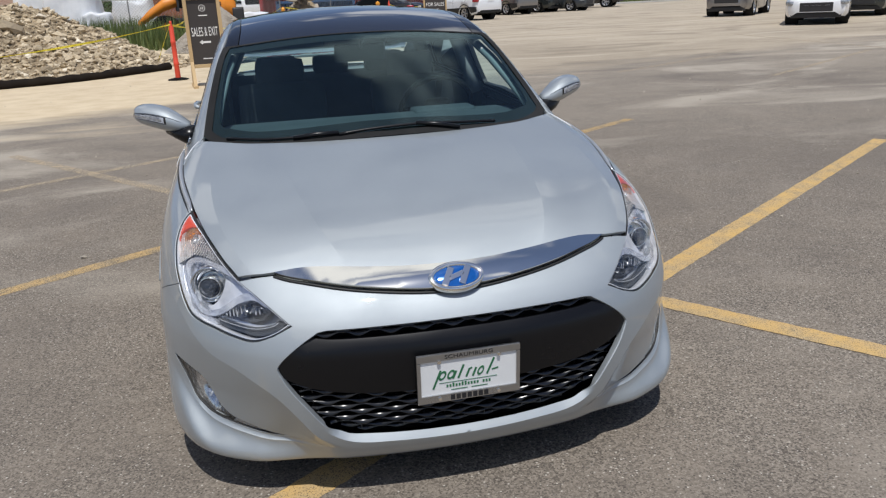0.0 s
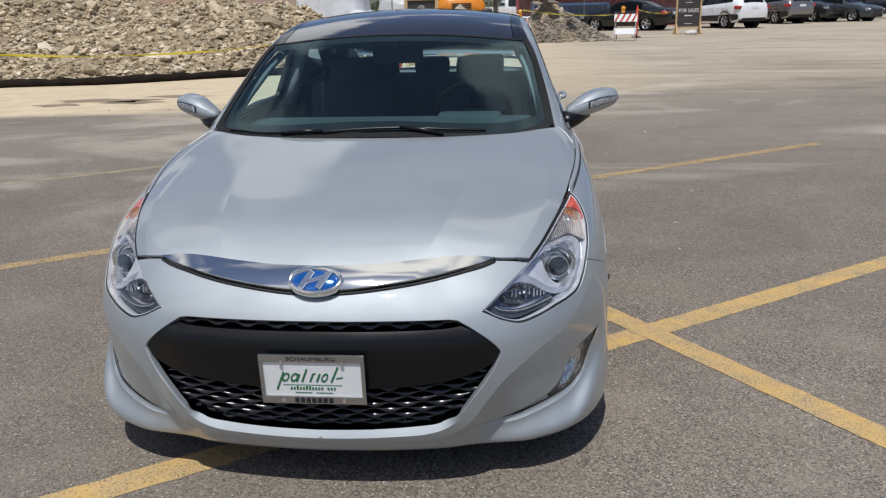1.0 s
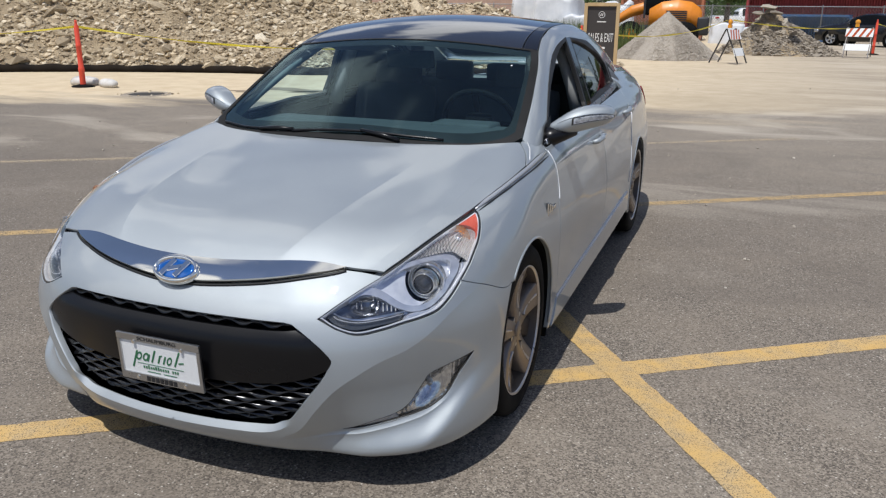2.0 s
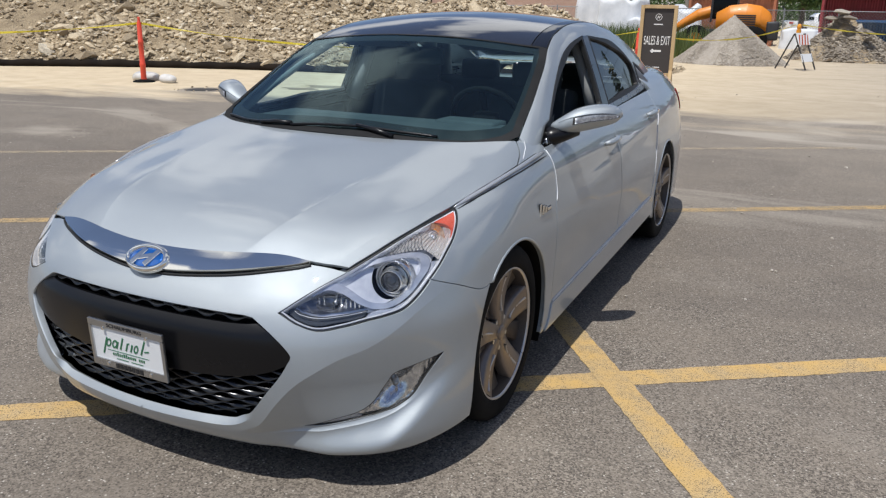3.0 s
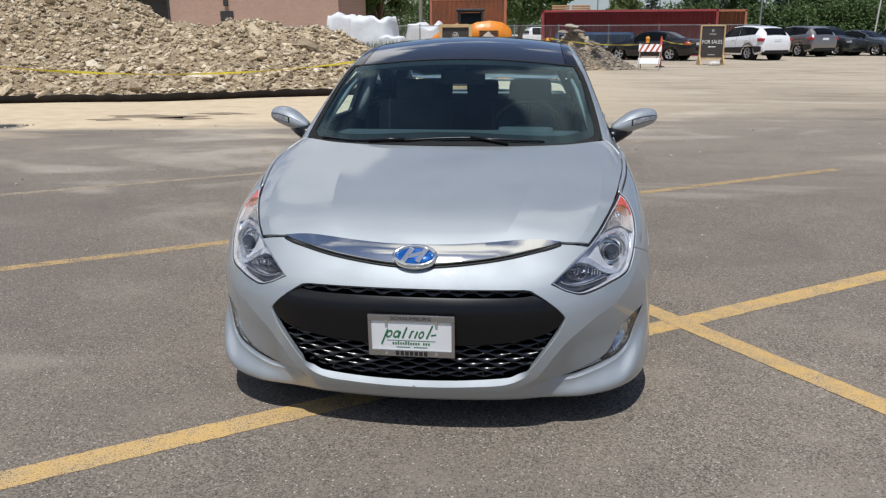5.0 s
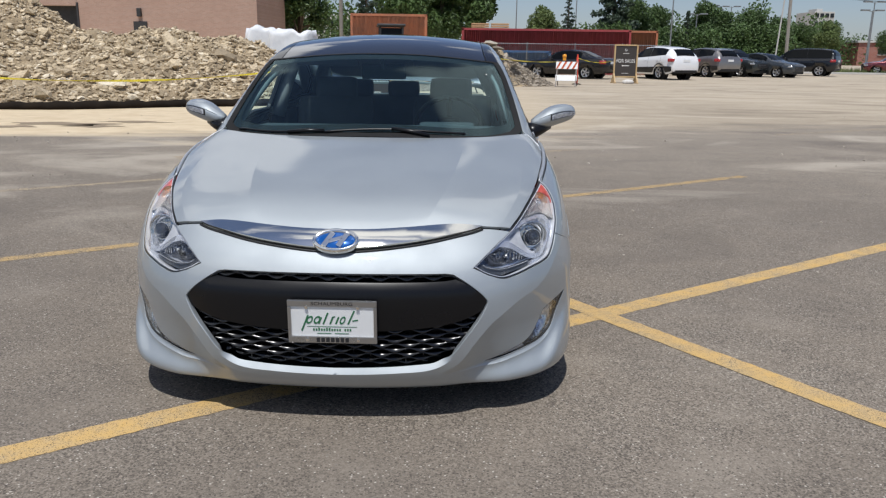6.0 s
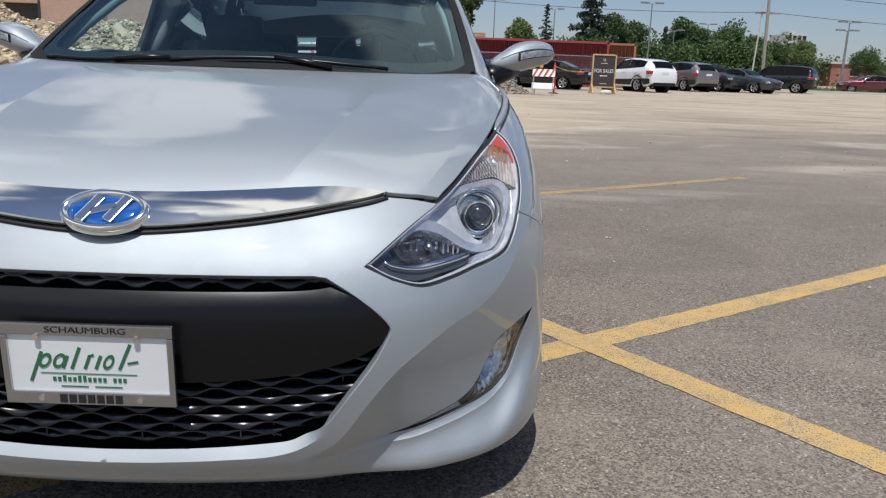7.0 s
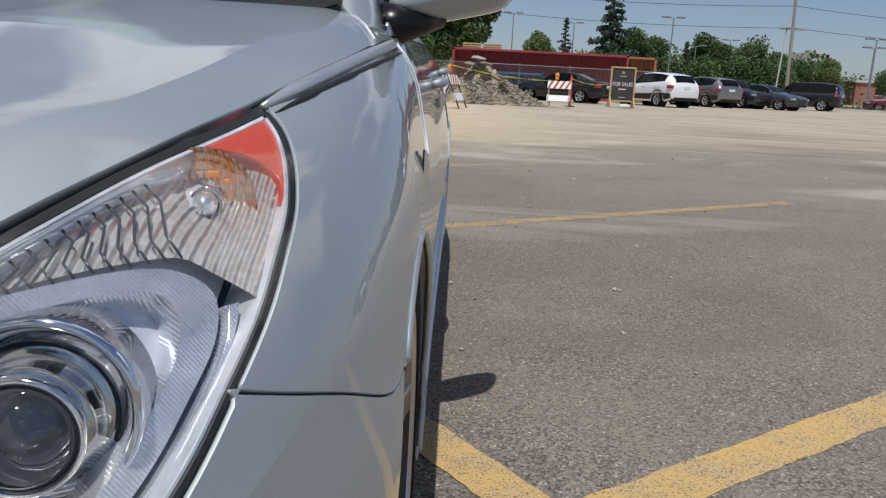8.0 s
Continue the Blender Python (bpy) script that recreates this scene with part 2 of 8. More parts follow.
def line_material(fresh=(0.56, 0.36, 0.125), old=(0.47, 0.345, 0.185)):
    m, n, l, p = nodes_of("line_paint")
    worn, fine = noise_node(n, l, 7.0, 6, 0.65), noise_node(n, l, 210.0, 3)
    tone = mixed(n, l, span(n, l, worn.outputs["Fac"], 0.35, 0.65), fresh, old)
    l.new(tone, p.inputs["Base Color"])
    p.inputs["Roughness"].default_value = 0.75
    add = n.new("ShaderNodeMath")
    l.new(span(n, l, worn.outputs["Fac"], 0.34, 0.70, 0, 0.26), add.inputs[0])
    l.new(span(n, l, fine.outputs["Fac"], 0.36, 0.66, 0.0, 0.74), add.inputs[1])
    l.new(span(n, l, add.outputs["Value"], 0.56, 0.86, 1.0, 0.20), p.inputs["Alpha"])
    bump(n, l, fine.outputs["Fac"], 0.4, 0.002, p)
    return m


LINE = line_material()
rng = random.Random(4)


def bay_line(a, b, width, material=LINE, z=0.002, label="worn yellow parking bay line painted on the asphalt"):
    """A painted stripe with uneven edges."""
    a, b = Vector((*a, 0)), Vector((*b, 0))
    d = (b - a).normalized()
    s = Vector((-d.y, d.x, 0))
    n = max(2, int((b - a).length / 0.03))
    bm = bmesh.new()
    rows = []
    for i in range(n + 1):
        p = a + (b - a) * i / n
        rows.append([bm.verts.new(p + s * (k * width / 2 + rng.uniform(-.0035, .0035)) + Vector((0, 0, z))) for k in (-1, 1)])
    for p, q in zip(rows, rows[1:]):
        bm.faces.new((p[0], q[0], q[1], p[1]))
    bmesh.ops.recalc_face_normals(bm, faces=bm.faces)
    me = bpy.data.meshes.new("bay_line")
    bm.to_mesh(me)
    bm.free()
    me.materials.append(material)
    return tagged(new("bay_line", me), label, "parking line", "bay lines", "structure")


LINE_FAINT = line_material((0.50, 0.39, 0.25), (0.45, 0.38, 0.28))
LINE_FAINT.name = "line_paint_faint"
for node in LINE_FAINT.node_tree.nodes:
    if node.type == "MAP_RANGE" and abs(node.inputs["To Min"].default_value - 1.0) < 1e-6:
        node.inputs["From Min"].default_value, node.inputs["From Max"].default_value = 0.22, 0.55
bay_line((-2.908, -1.538), (5.152, 4.162), 0.128)
bay_line((3.045, -1.167), (-1.255, 4.683), 0.128, z=0.0035)
bay_line((-1.255, 4.683), (-3.155, 7.283), 0.115, LINE_FAINT, z=0.0035)
LINE_OLD = line_material((0.50, 0.335, 0.14), (0.40, 0.31, 0.19))
LINE_OLD.name = "line_paint_old"
for node in LINE_OLD.node_tree.nodes:
    if node.type == "MAP_RANGE" and abs(node.inputs["To Min"].default_value - 1.0) < 1e-6:
        node.inputs["From Min"].default_value, node.inputs["From Max"].default_value = 0.36, 0.72
bay_line((-4.5, .87), (3.68, 6.38), 0.115, LINE_OLD)
bay_line((-6.1, 3.15), (2.15, 8.75), 0.11, LINE_FAINT)
bay_line((7.6, 9.25), (12.0, 12.2), 0.10, LINE_FAINT)
bay_line((5.9, 11.3), (9.2, 13.2), 0.10, LINE_FAINT)
bay_line((12.4, 12.2), (13.2, 19.0), 0.10, LINE_FAINT)

# ---- helpers for meshes ----
from mathutils.geometry import delaunay_2d_cdt


def mesh_of(name, verts, faces, material, normals=None, smooth=True):
    me = bpy.data.meshes.new(name)
    me.from_pydata([tuple(map(float, v)) for v in verts], [], [tuple(map(int, f)) for f in faces])
    me.materials.append(material)
    if smooth:
        me.polygons.foreach_set("use_smooth", [True] * len(me.polygons))
    if normals is not None:
        me.normals_split_custom_set_from_vertices([tuple(map(float, v)) for v in normals])
    me.update()
    return me


def joined(name, me, parent, label=""):
    ob = new(name, me)
    ob.parent = parent
    return tagged(ob, label)


def part(name, bm, material, parent, label="", smooth=False):
    me = bpy.data.meshes.new(name)
    bm.to_mesh(me)
    bm.free()
    me.materials.append(material)
    if smooth:
        me.polygons.foreach_set("use_smooth", [True] * len(me.polygons))
    return joined(name, me, parent, label)


def thing(name, place, label, category, group="", kind="", turn=0.0):
    ob = new(name)
    ob.empty_display_size = 0.1
    ob.matrix_basis = pose(*place, 0, 0, turn)
    return tagged(ob, label, category, group, kind)


def box(size, centre=(0, 0, 0), bevel=0.0, turn=None, bm=None):
    """A box with rounded edges, added to bm or to a new one."""
    bm = bm or bmesh.new()
    m = Matrix.Translation(centre) @ (turn or Matrix()) @ Matrix.Diagonal((*size, 1))
    made = bmesh.ops.create_cube(bm, size=1.0, matrix=m)["verts"]
    if bevel:
        edges = {e for v in made for e in v.link_edges}
        bmesh.ops.bevel(bm, geom=list(edges), offset=bevel, segments=2, profile=0.7, affect="EDGES", clamp_overlap=True)
    return bm


def tube(a, b, r, r2=None, sides=12, bm=None):
    bm = bm or bmesh.new()
    a, b = Vector(a), Vector(b)
    turn = (b - a).to_track_quat("Z", "Y").to_matrix().to_4x4()
    bmesh.ops.create_cone(bm, cap_ends=True, segments=sides, radius1=r, radius2=r if r2 is None else r2, depth=(b - a).length, matrix=Matrix.Translation((a + b) / 2) @ turn)
    return bm


def lathe(profile, sides=40, axis="X", bm=None, closed=False):
    """Turns rows of (radius, along) about an axis."""
    bm = bm or bmesh.new()
    rings = []
    for r, s in profile:
        ring = []
        for k in range(sides):
            a = 2 * math.pi * k / sides
            c, d = r * math.cos(a), r * math.sin(a)
            ring.append(bm.verts.new((s, c, d) if axis == "X" else (c, s, d) if axis == "Y" else (c, d, s)))
        rings.append(ring)
    pairs = list(zip(rings, rings[1:])) + ([(rings[-1], rings[0])] if closed else [])
    for p, q in pairs:
        for k in range(sides):
            bm.faces.new((p[k], p[(k + 1) % sides], q[(k + 1) % sides], q[k]))
    bmesh.ops.recalc_face_normals(bm, faces=bm.faces)
    return bm


def sweep(points, radius, sides=8, name="", flat=1.0):
    """A round bar along points."""
    bm = bmesh.new()
    pts = [Vector(p) for p in points]
    rings = []
    for i, p in enumerate(pts):
        d = (pts[min(i + 1, len(pts) - 1)] - pts[max(i - 1, 0)]).normalized()
        side = d.cross(Vector((0, 0, 1)))
        side = side.normalized() if side.length > 1e-3 else Vector((1, 0, 0))
        up = side.cross(d)
        r = radius[i] if isinstance(radius, (list, tuple)) else radius
        rings.append([bm.verts.new(p + r * (math.cos(a) * side + flat * math.sin(a) * up)) for a in (2 * math.pi * k / sides for k in range(sides))])
    for p, q in zip(rings, rings[1:]):
        for k in range(sides):
            bm.faces.new((p[k], p[(k + 1) % sides], q[(k + 1) % sides], q[k]))
    bm.faces.new(rings[0][::-1])
    bm.faces.new(rings[-1])
    bmesh.ops.recalc_face_normals(bm, faces=bm.faces)
    return bm


def curve_through(points, steps=6, closed=False):
    """Points on a smooth curve through the given ones."""
    p = np.asarray(points, float)
    if len(p) < 3:
        return [tuple(p[0] + (p[1] - p[0]) * k / steps) for k in range(steps + 1)]
    out = []
    n = len(p)
    for i in range(n if closed else n - 1):
        a, b = p[i], p[(i + 1) % n]
        pa = p[(i - 1) % n] if closed or i else 2 * a - b
        pb = p[(i + 2) % n] if closed or i + 2 < n else 2 * b - a
        for k in range(steps):
            t = k / steps
            out.append(tuple(0.5 * (2 * a + (b - pa) * t + (2 * pa - 5 * a + 4 * b - pb) * t * t + (3 * a - pa - 3 * b + pb) * t**3)))
    if not closed:
        out.append(tuple(p[-1]))
    return out


def loop(*arcs, steps=6):
    """A closed outline from arcs that meet at corners."""
    out = []
    for arc in arcs:
        for q in curve_through(arc, steps):
            if not out or math.dist(q, out[-1]) > 1e-4:
                out.append(q)
    return out[:-1] if math.dist(out[0], out[-1]) < 1e-3 else out


def inside(pts, poly):
    pts, poly = np.asarray(pts, float), np.asarray(poly, float)
    hit = np.zeros(len(pts), bool)
    for (xa, ya), (xb, yb) in zip(poly, np.roll(poly, -1, 0)):
        crosses = (ya > pts[:, 1]) != (yb > pts[:, 1])
        at = xa + (pts[:, 1] - ya) * (xb - xa) / (yb - ya + 1e-12)
        hit ^= crosses & (pts[:, 0] < at)
    return hit


def off_edge(pts, poly):
    best = np.full(len(pts), 9.0)
    poly = np.asarray(poly, float)
    for a, b in zip(poly, np.roll(poly, -1, 0)):
        d = b - a
        t = np.clip(((pts - a) @ d) / (d @ d + 1e-12), 0, 1)
        best = np.minimum(best, np.linalg.norm(pts - a - t[:, None] * d, axis=1))
    return best


def off_line(pts, line):
    best = np.full(len(pts), 9.0)
    for a, b in zip(line[:-1], line[1:]):
        d = b - a
        t = np.clip(((pts - a) @ d) / (d @ d + 1e-12), 0, 1)
        best = np.minimum(best, np.linalg.norm(pts - a - t[:, None] * d, axis=1))
    return best


def resampled(poly, res):
    out = []
    for a, b in zip(poly, poly[1:] + poly[:1]):
        n = max(1, int(math.dist(a, b) / res))
        out += [(a[0] + (b[0] - a[0]) * k / n, a[1] + (b[1] - a[1]) * k / n) for k in range(n)]
    return out


def panel(name, material, parent, outline, onto, field, holes=(), res=0.03, units=(1.0, 1.0), off=0.0, rim=0.012, mirrored=False, label="", shape=None, inward=False, folds=()):
    """A sheet of bodywork: an outline (with holes) in two coordinates, laid onto a curved surface, its edges turned inwards by rim, with sharp folds along given lines."""
    units = np.array(units)
    loops = [resampled([tuple(np.array(p) * units) for p in o], res) for o in (outline, *holes)]
    lo, hi = np.min(loops[0], 0), np.max(loops[0], 0)
    gx, gy = np.meshgrid(np.arange(lo[0], hi[0], res), np.arange(lo[1], hi[1], res))
    grid = np.stack([gx.ravel(), gy.ravel()], 1)
    keep = inside(grid, loops[0])
    for o in loops:
        keep &= off_edge(grid, o) > 0.4 * res
    for o in loops[1:]:
        keep &= ~inside(grid, o)
    grid = grid[keep]
    flat, edges = [], []
    for o in loops:
        s = len(flat)
        flat += o
        edges += [(s + k, s + (k + 1) % len(o)) for k in range(len(o))]
    for o in folds:
        o = np.array([np.array(p) * units for p in o])
        grid = grid[off_line(grid, o) > 0.45 * res]
        s = len(flat)
        flat += [tuple(p) for p in o]
        edges += [(s + k, s + k + 1) for k in range(len(o) - 1)]
    flat += [tuple(q) for q in grid]
    v2, _, f2, *_ = delaunay_2d_cdt([Vector(q) for q in flat], edges, [], 0, 1e-6)
    v2 = np.array([tuple(q) for q in v2])
    tri = np.array([tuple(f) for f in f2 if len(f) == 3])
    mid = v2[tri].mean(1)
    good = inside(mid, loops[0])
    for o in loops[1:]:
        good &= ~inside(mid, o)
    tri = tri[good]
    uv = v2 / units
    pos = onto(uv[:, 0], uv[:, 1])
    e = 1e-4
    nor = np.stack([field(*(pos + e * np.eye(3)[k]).T) - field(*(pos - e * np.eye(3)[k]).T) for k in range(3)], 1)
    nor /= np.linalg.norm(nor, axis=1, keepdims=True) + 1e-12
    lift = off if shape is None else off + shape(uv[:, 0], uv[:, 1])
    out_way = nor
    if inward:
        out_way = np.stack([pos[:, 0], pos[:, 1] - AX, 0 * pos[:, 0]], 1)
        out_way /= np.linalg.norm(out_way, axis=1, keepdims=True)
    pos = pos + out_way * np.reshape(lift, (-1, 1))
    way = np.cross(pos[tri[:, 1]] - pos[tri[:, 0]], pos[tri[:, 2]] - pos[tri[:, 0]])
    turned = (way * nor[tri].mean(1)).sum(1) < 0
    tri[turned] = tri[turned][:, ::-1]
    verts, normals, faces = list(pos), list(nor), [tuple(t) for t in tri]
    if shape is not None:
        normals = None
    if rim:
        count = {}
        for t in faces:
            for a, b in ((t[0], t[1]), (t[1], t[2]), (t[2], t[0])):
                count[(a, b)] = 1
        rims = [(a, b) for a, b in count if (b, a) not in count]
        twin = {}
        tangents = {}
        for a, b in rims:
            for q in (a, b):
                tangents.setdefault(q, []).append(pos[b] - pos[a])
        for q, ts in tangents.items():
            t = np.sum(ts, 0)
            out = np.cross(t / (np.linalg.norm(t) + 1e-9), nor[q])
            rows = []
            for drop, lean in ((0.0, 0.5), (0.25, 0.9), (1.0, 1.0)):
                rows.append(len(verts))
                verts.append(pos[q] - nor[q] * rim * drop + out * min(0.0015, rim * 0.2) * (drop > 0))
                if normals is not None:
                    w = nor[q] * (1 - lean) + out * lean
                    normals.append(w / np.linalg.norm(w))
            twin[q] = rows
        for a, b in rims:
            for k in range(2):
                faces.append((twin[b][k], twin[a][k], twin[a][k + 1], twin[b][k + 1]))
    corner_way = None
    if folds:
        # beside a fold every face keeps the slope of its own side
        p = np.array(verts)
        corner_way = []
        body = np.array(faces[:len(tri)])
        for k in range(3):
            at = p[body].mean(1) * .3 + p[body[:, k]] * .7
            g = np.stack([field(*(at + e * np.eye(3)[j]).T) - field(*(at - e * np.eye(3)[j]).T) for j in range(3)], 1)
            corner_way.append(g / (np.linalg.norm(g, axis=1, keepdims=True) + 1e-12))
        corner_way = list(np.stack(corner_way, 1).reshape(-1, 3)) + [normals[q] for f in faces[len(tri):] for q in f]
    made = []
    for side in ((1, -1) if mirrored else (1,)):
        flip = np.array([side, 1, 1])
        fs = faces if side == 1 else [f[::-1] for f in faces]
        me = mesh_of(name, np.array(verts) * flip, fs, material, None if normals is None else np.array(normals) * flip)
        if corner_way is not None:
            me.normals_split_custom_set([tuple(map(float, w)) for w in corner_way])
        made.append(joined(name, me, parent, label))
    return made


# ---- the shape of the sedan: x across, y back from the nose, z up ----
def ramp(v, xs, ys):
    """Smooth curve through knots (cubic Hermite with finite-difference slopes)."""
    xs, ys = np.asarray(xs, float), np.asarray(ys, float)
    d = np.diff(ys) / np.diff(xs)
    m = np.r_[d[0], (d[:-1] + d[1:]) / 2, d[-1]]
    v = np.asarray(v, float)
    i = np.clip(np.searchsorted(xs, v) - 1, 0, len(xs) - 2)
    h = xs[i + 1] - xs[i]
    t = np.clip((v - xs[i]) / h, 0, 1)
    out = ((2*t**3 - 3*t**2 + 1) * ys[i] + (t**3 - 2*t**2 + t) * h * m[i] + (3*t**2 - 2*t**3) * ys[i + 1] + (t**3 - t**2) * h * m[i + 1])
    return out + np.where(v < xs[0], (v - xs[0]) * m[0], 0) + np.where(v > xs[-1], (v - xs[-1]) * m[-1], 0)


def step(a, b, v):
    t = np.clip((v - a) / (b - a), 0, 1)
    return t * t * (3 - 2 * t)


def smax(a, b, r):
    h = np.maximum(r - np.abs(a - b), 0) / r
    return np.maximum(a, b) + h * h * r * 0.25


def crease_low(x):
    return ramp(x, [.30, .45, .522, .582, .641, .708, .768, .802, .84, .867, .95], [.184, .193, .199, .2045, .217, .232, .251, .276, .320, .36, .48])


def crease_high(x):
    return ramp(x, [.33, .40, .45, .504, .557, .61, .666, .74, .784, .82, .90], [.195, .212, .245, .318, .380, .422, .459, .493, .530, .575, .66])


LEDGE = .013


def cheek(x, z):
    """How far the cheek under the upper crease lies behind the nose: a flat fall from the crease, a narrow ledge, and the blade below it."""
    lo, hi = crease_low(x), np.maximum(crease_high(x), crease_low(x) + .002)
    deep = .076 * step(.37, .56, x) * (1 - .72 * step(.77, .92, x))
    fall = deep * np.clip((hi - z) / (hi - lo), 0, 1)
    ledge = np.clip((z - lo) / (LEDGE * (1 + 4 * step(.785, .85, x))), 0, 1)
    blade = .84 * deep * (1 - step(0, .105, lo - z))
    return np.where(z > lo, blade + (fall - blade) * ledge, blade)


GRILLE_FOOT = [0, .118, .224, .334, .379, .422, .463, .512, .536], [.2255, .2275, .2315, .2400, .2565, .2865, .340, .405, .445]


def foot_off(x, z):
    """How far below the lower edge of the grille opening, square to that edge."""
    slope = (ramp(x + .004, *GRILLE_FOOT) - ramp(x - .004, *GRILLE_FOOT)) / .008
    return (ramp(x, *GRILLE_FOOT) - z) / np.sqrt(1 + slope**2)


def chamfer(x, z):
    """The bright ledge that frames the lower half of the grille opening."""
    d = foot_off(x, z)
    wide = .022 - .009 * step(.36, .50, x)
    return wide * np.clip(np.minimum(1 - d / wide, 1 + d / .03), 0, 1) * (1 - step(.385, .435, x))


def front_y(x, z):
    y = ramp(z, [.12, .17, .22, .32, .42, .50, .57, .62, .66, .70, .75, .80, .90], [.075, .035, .015, .0, .0, .012, .038, .068, .10, .135, .195, .275, .55])
    y = y + .22 * x**2 + (.66 - .08 * (1 - step(.5, .62, z))) * x**6
    y = y - (.040 * step(.42, .66, x) + .045 * step(.64, .86, x)) * (1 - step(.14, .37, z))
    return y + cheek(x, z) + chamfer(x, z)


def lower(x, y, z):
    x = np.abs(x)
    slope = .44 * x + 3.96 * x**5
    ff = (front_y(x, z) - y) / np.sqrt(1 + slope**2)
    zc = ramp(y, [.0, .12, .28, .5, .67, .9, 1.15, 1.4, 1.7, 3.0, 4.7], [.65, .715, .775, .832, .866, .91, .952, .99, 1.04, 1.10, 1.08])
    crown = (.075 - .04 * step(.7, 1.3, y)) * x**2 + .04 * x**6
    tt = (zc - crown)
    ft = (z - tt) * .9
    w = ramp(y, [0, .3, .45, .56, .68, .9, 1.5, 3.2, 3.8, 4.3, 4.7], [.905, .930, .948, .944, .928, .92, .915, .918, .912, .88, .80])
    p = ramp(z, [.12, .2, .3, .45, .58, .68, .76, .84, .90, .96], [-.012, -.006, -.004, 0, 0, -.012, -.028, -.045, -.07, -.11])
    fs = x - (w + p)
    f = smax(ft, fs, .10)
    f = smax(f, ff, .10)
    f = smax(f, y - (4.71 - .10 * x**2 - .30 * x**6 - .5 * np.maximum(z - .75, 0)**2), .10)
    fb = (.122 + .04 * step(.35, 1.0, y)) - z
    return smax(f, fb, .03)


def bis(fun, a, b, n=42):
    a, b = np.array(a, float), np.array(b, float)
    for _ in range(n):
        m = (a + b) / 2
        ins = fun(m) < 0
        a, b = np.where(ins, m, a), np.where(ins, b, m)
    return (a + b) / 2
AX = 1.0


def s_front(th, z):
    th, z = np.asarray(th, float), np.asarray(z, float)
    r = bis(lambda r: lower(r * np.sin(th), AX - r * np.cos(th), z), np.zeros_like(th) + .3, np.zeros_like(th) + 1.4)
    return np.stack([r * np.sin(th), AX - r * np.cos(th), z], -1)


def s_top(x, y):
    x, y = np.asarray(x, float), np.asarray(y, float)
    z = bis(lambda z: lower(x, y, z), np.zeros_like(x) + .5, np.zeros_like(x) + 1.2)
    return np.stack([x, y, z], -1)


def s_side(y, z):
    y, z = np.asarray(y, float), np.asarray(z, float)
    x = bis(lambda x: lower(x, y, z), np.zeros_like(y) + .2, np.zeros_like(y) + 1.1)
    return np.stack([x, y, z], -1)

def upper(x, y, z):
    x = np.abs(x)
    zc = ramp(y, [.9, 1.12, 1.33, 1.5, 1.75, 1.95, 2.2, 2.6, 3.0, 3.4, 3.8, 4.1, 4.35, 4.7], [.84, .955, 1.072, 1.165, 1.29, 1.363, 1.414, 1.438, 1.416, 1.345, 1.228, 1.115, 1.06, 1.03])
    k = ramp(y, [1.0, 1.4, 1.75, 2.0, 2.6, 3.4, 4.0, 4.4], [.20, .21, .205, .16, .135, .13, .10, .06])
    ft = (z - (zc - k * x**2)) * .85
    w = ramp(y, [1.0, 1.5, 2.4, 3.2, 4.2], [.80, .805, .805, .785, .70])
    fs = (x - (w - .38 * (z - .93) - .02 * np.maximum(z - 1.2, 0))) * .9
    return smax(ft, fs, .05)


def u_side(y, z):
    y, z = np.asarray(y, float), np.asarray(z, float)
    x = bis(lambda x: upper(x, y, z), np.zeros_like(y), np.zeros_like(y) + 1.1)
    return np.stack([x, y, z], -1)


def u_top(x, y):
    x, y = np.asarray(x, float), np.asarray(y, float)
    z = bis(lambda z: upper(x, y, z), np.zeros_like(x) + .5, np.zeros_like(x) + 1.6)
    return np.stack([x, y, z], -1)

# ---- the silver sedan ----
def deg(rows):
    return [(radians(a), z) for a, z in rows]


FU = (0.95, 1.0)
sedan = thing("sedan", (0, 0, 0), "silver four-door sedan parked across yellow bay lines, front windows lowered", "car")

# outlines by angle about the engine bay (degrees) and height
HL_TOP = [(28.9, .590), (32.4, .627), (36.4, .662), (40.9, .694), (45.8, .726), (51.5, .757), (58.0, .784), (68.4, .814)]
HL_OUT = [(68.4, .814), (66.4, .786), (63.0, .742), (60.3, .711), (57.5, .674), (55.0, .643)]
HL_LOW = [(55.0, .643), (52.3, .608), (49.4, .581), (46.0, .570), (42.9, .564), (38.9, .552), (34.9, .544), (31.5, .562), (28.9, .590)]
GRILLE = [(0, .577), (13, .576), (23.2, .574)], [(24.6, .570), (27.0, .541), (29.2, .508), (30.6, .480), (30.85, .464), (30.2, .440), (28.9, .400), (26.3, .336), (24.2, .283), (22.0, .254), (19.5, .238), (13.2, .230), (7, .226), (0, .224)]
FOG = [(31.5, .215), (34.4, .231), (37.6, .251), (41.3, .2695), (43.7, .296), (45.3, .335), (46.4, .362), (47.6, .386), (51.9, .4015), (57.2, .418)], [(57.2, .418), (54.1, .358), (51.4, .3005), (48.3, .268), (44.9, .2535), (42.9, .2485), (38.4, .2345), (34.6, .2225), (31.5, .215)]
CHROME_TOP = [(0, .700), (8.5, .702), (16.8, .708), (25.0, .715), (30.0, .715), (34.4, .707)]
CHROME_LOW = [(34.4, .707), (31.5, .698), (27.2, .688), (22.0, .675), (16.0, .663), (7.0, .650), (0, .646)]
ARCH_Y, ARCH_Z, ARCH_R, BASE = 0.930, 0.318, 0.340, 2.717


MOULDING = surface("moulding_metal", (0.66, 0.67, 0.68), 0.32, 0.75, vary=0.08)


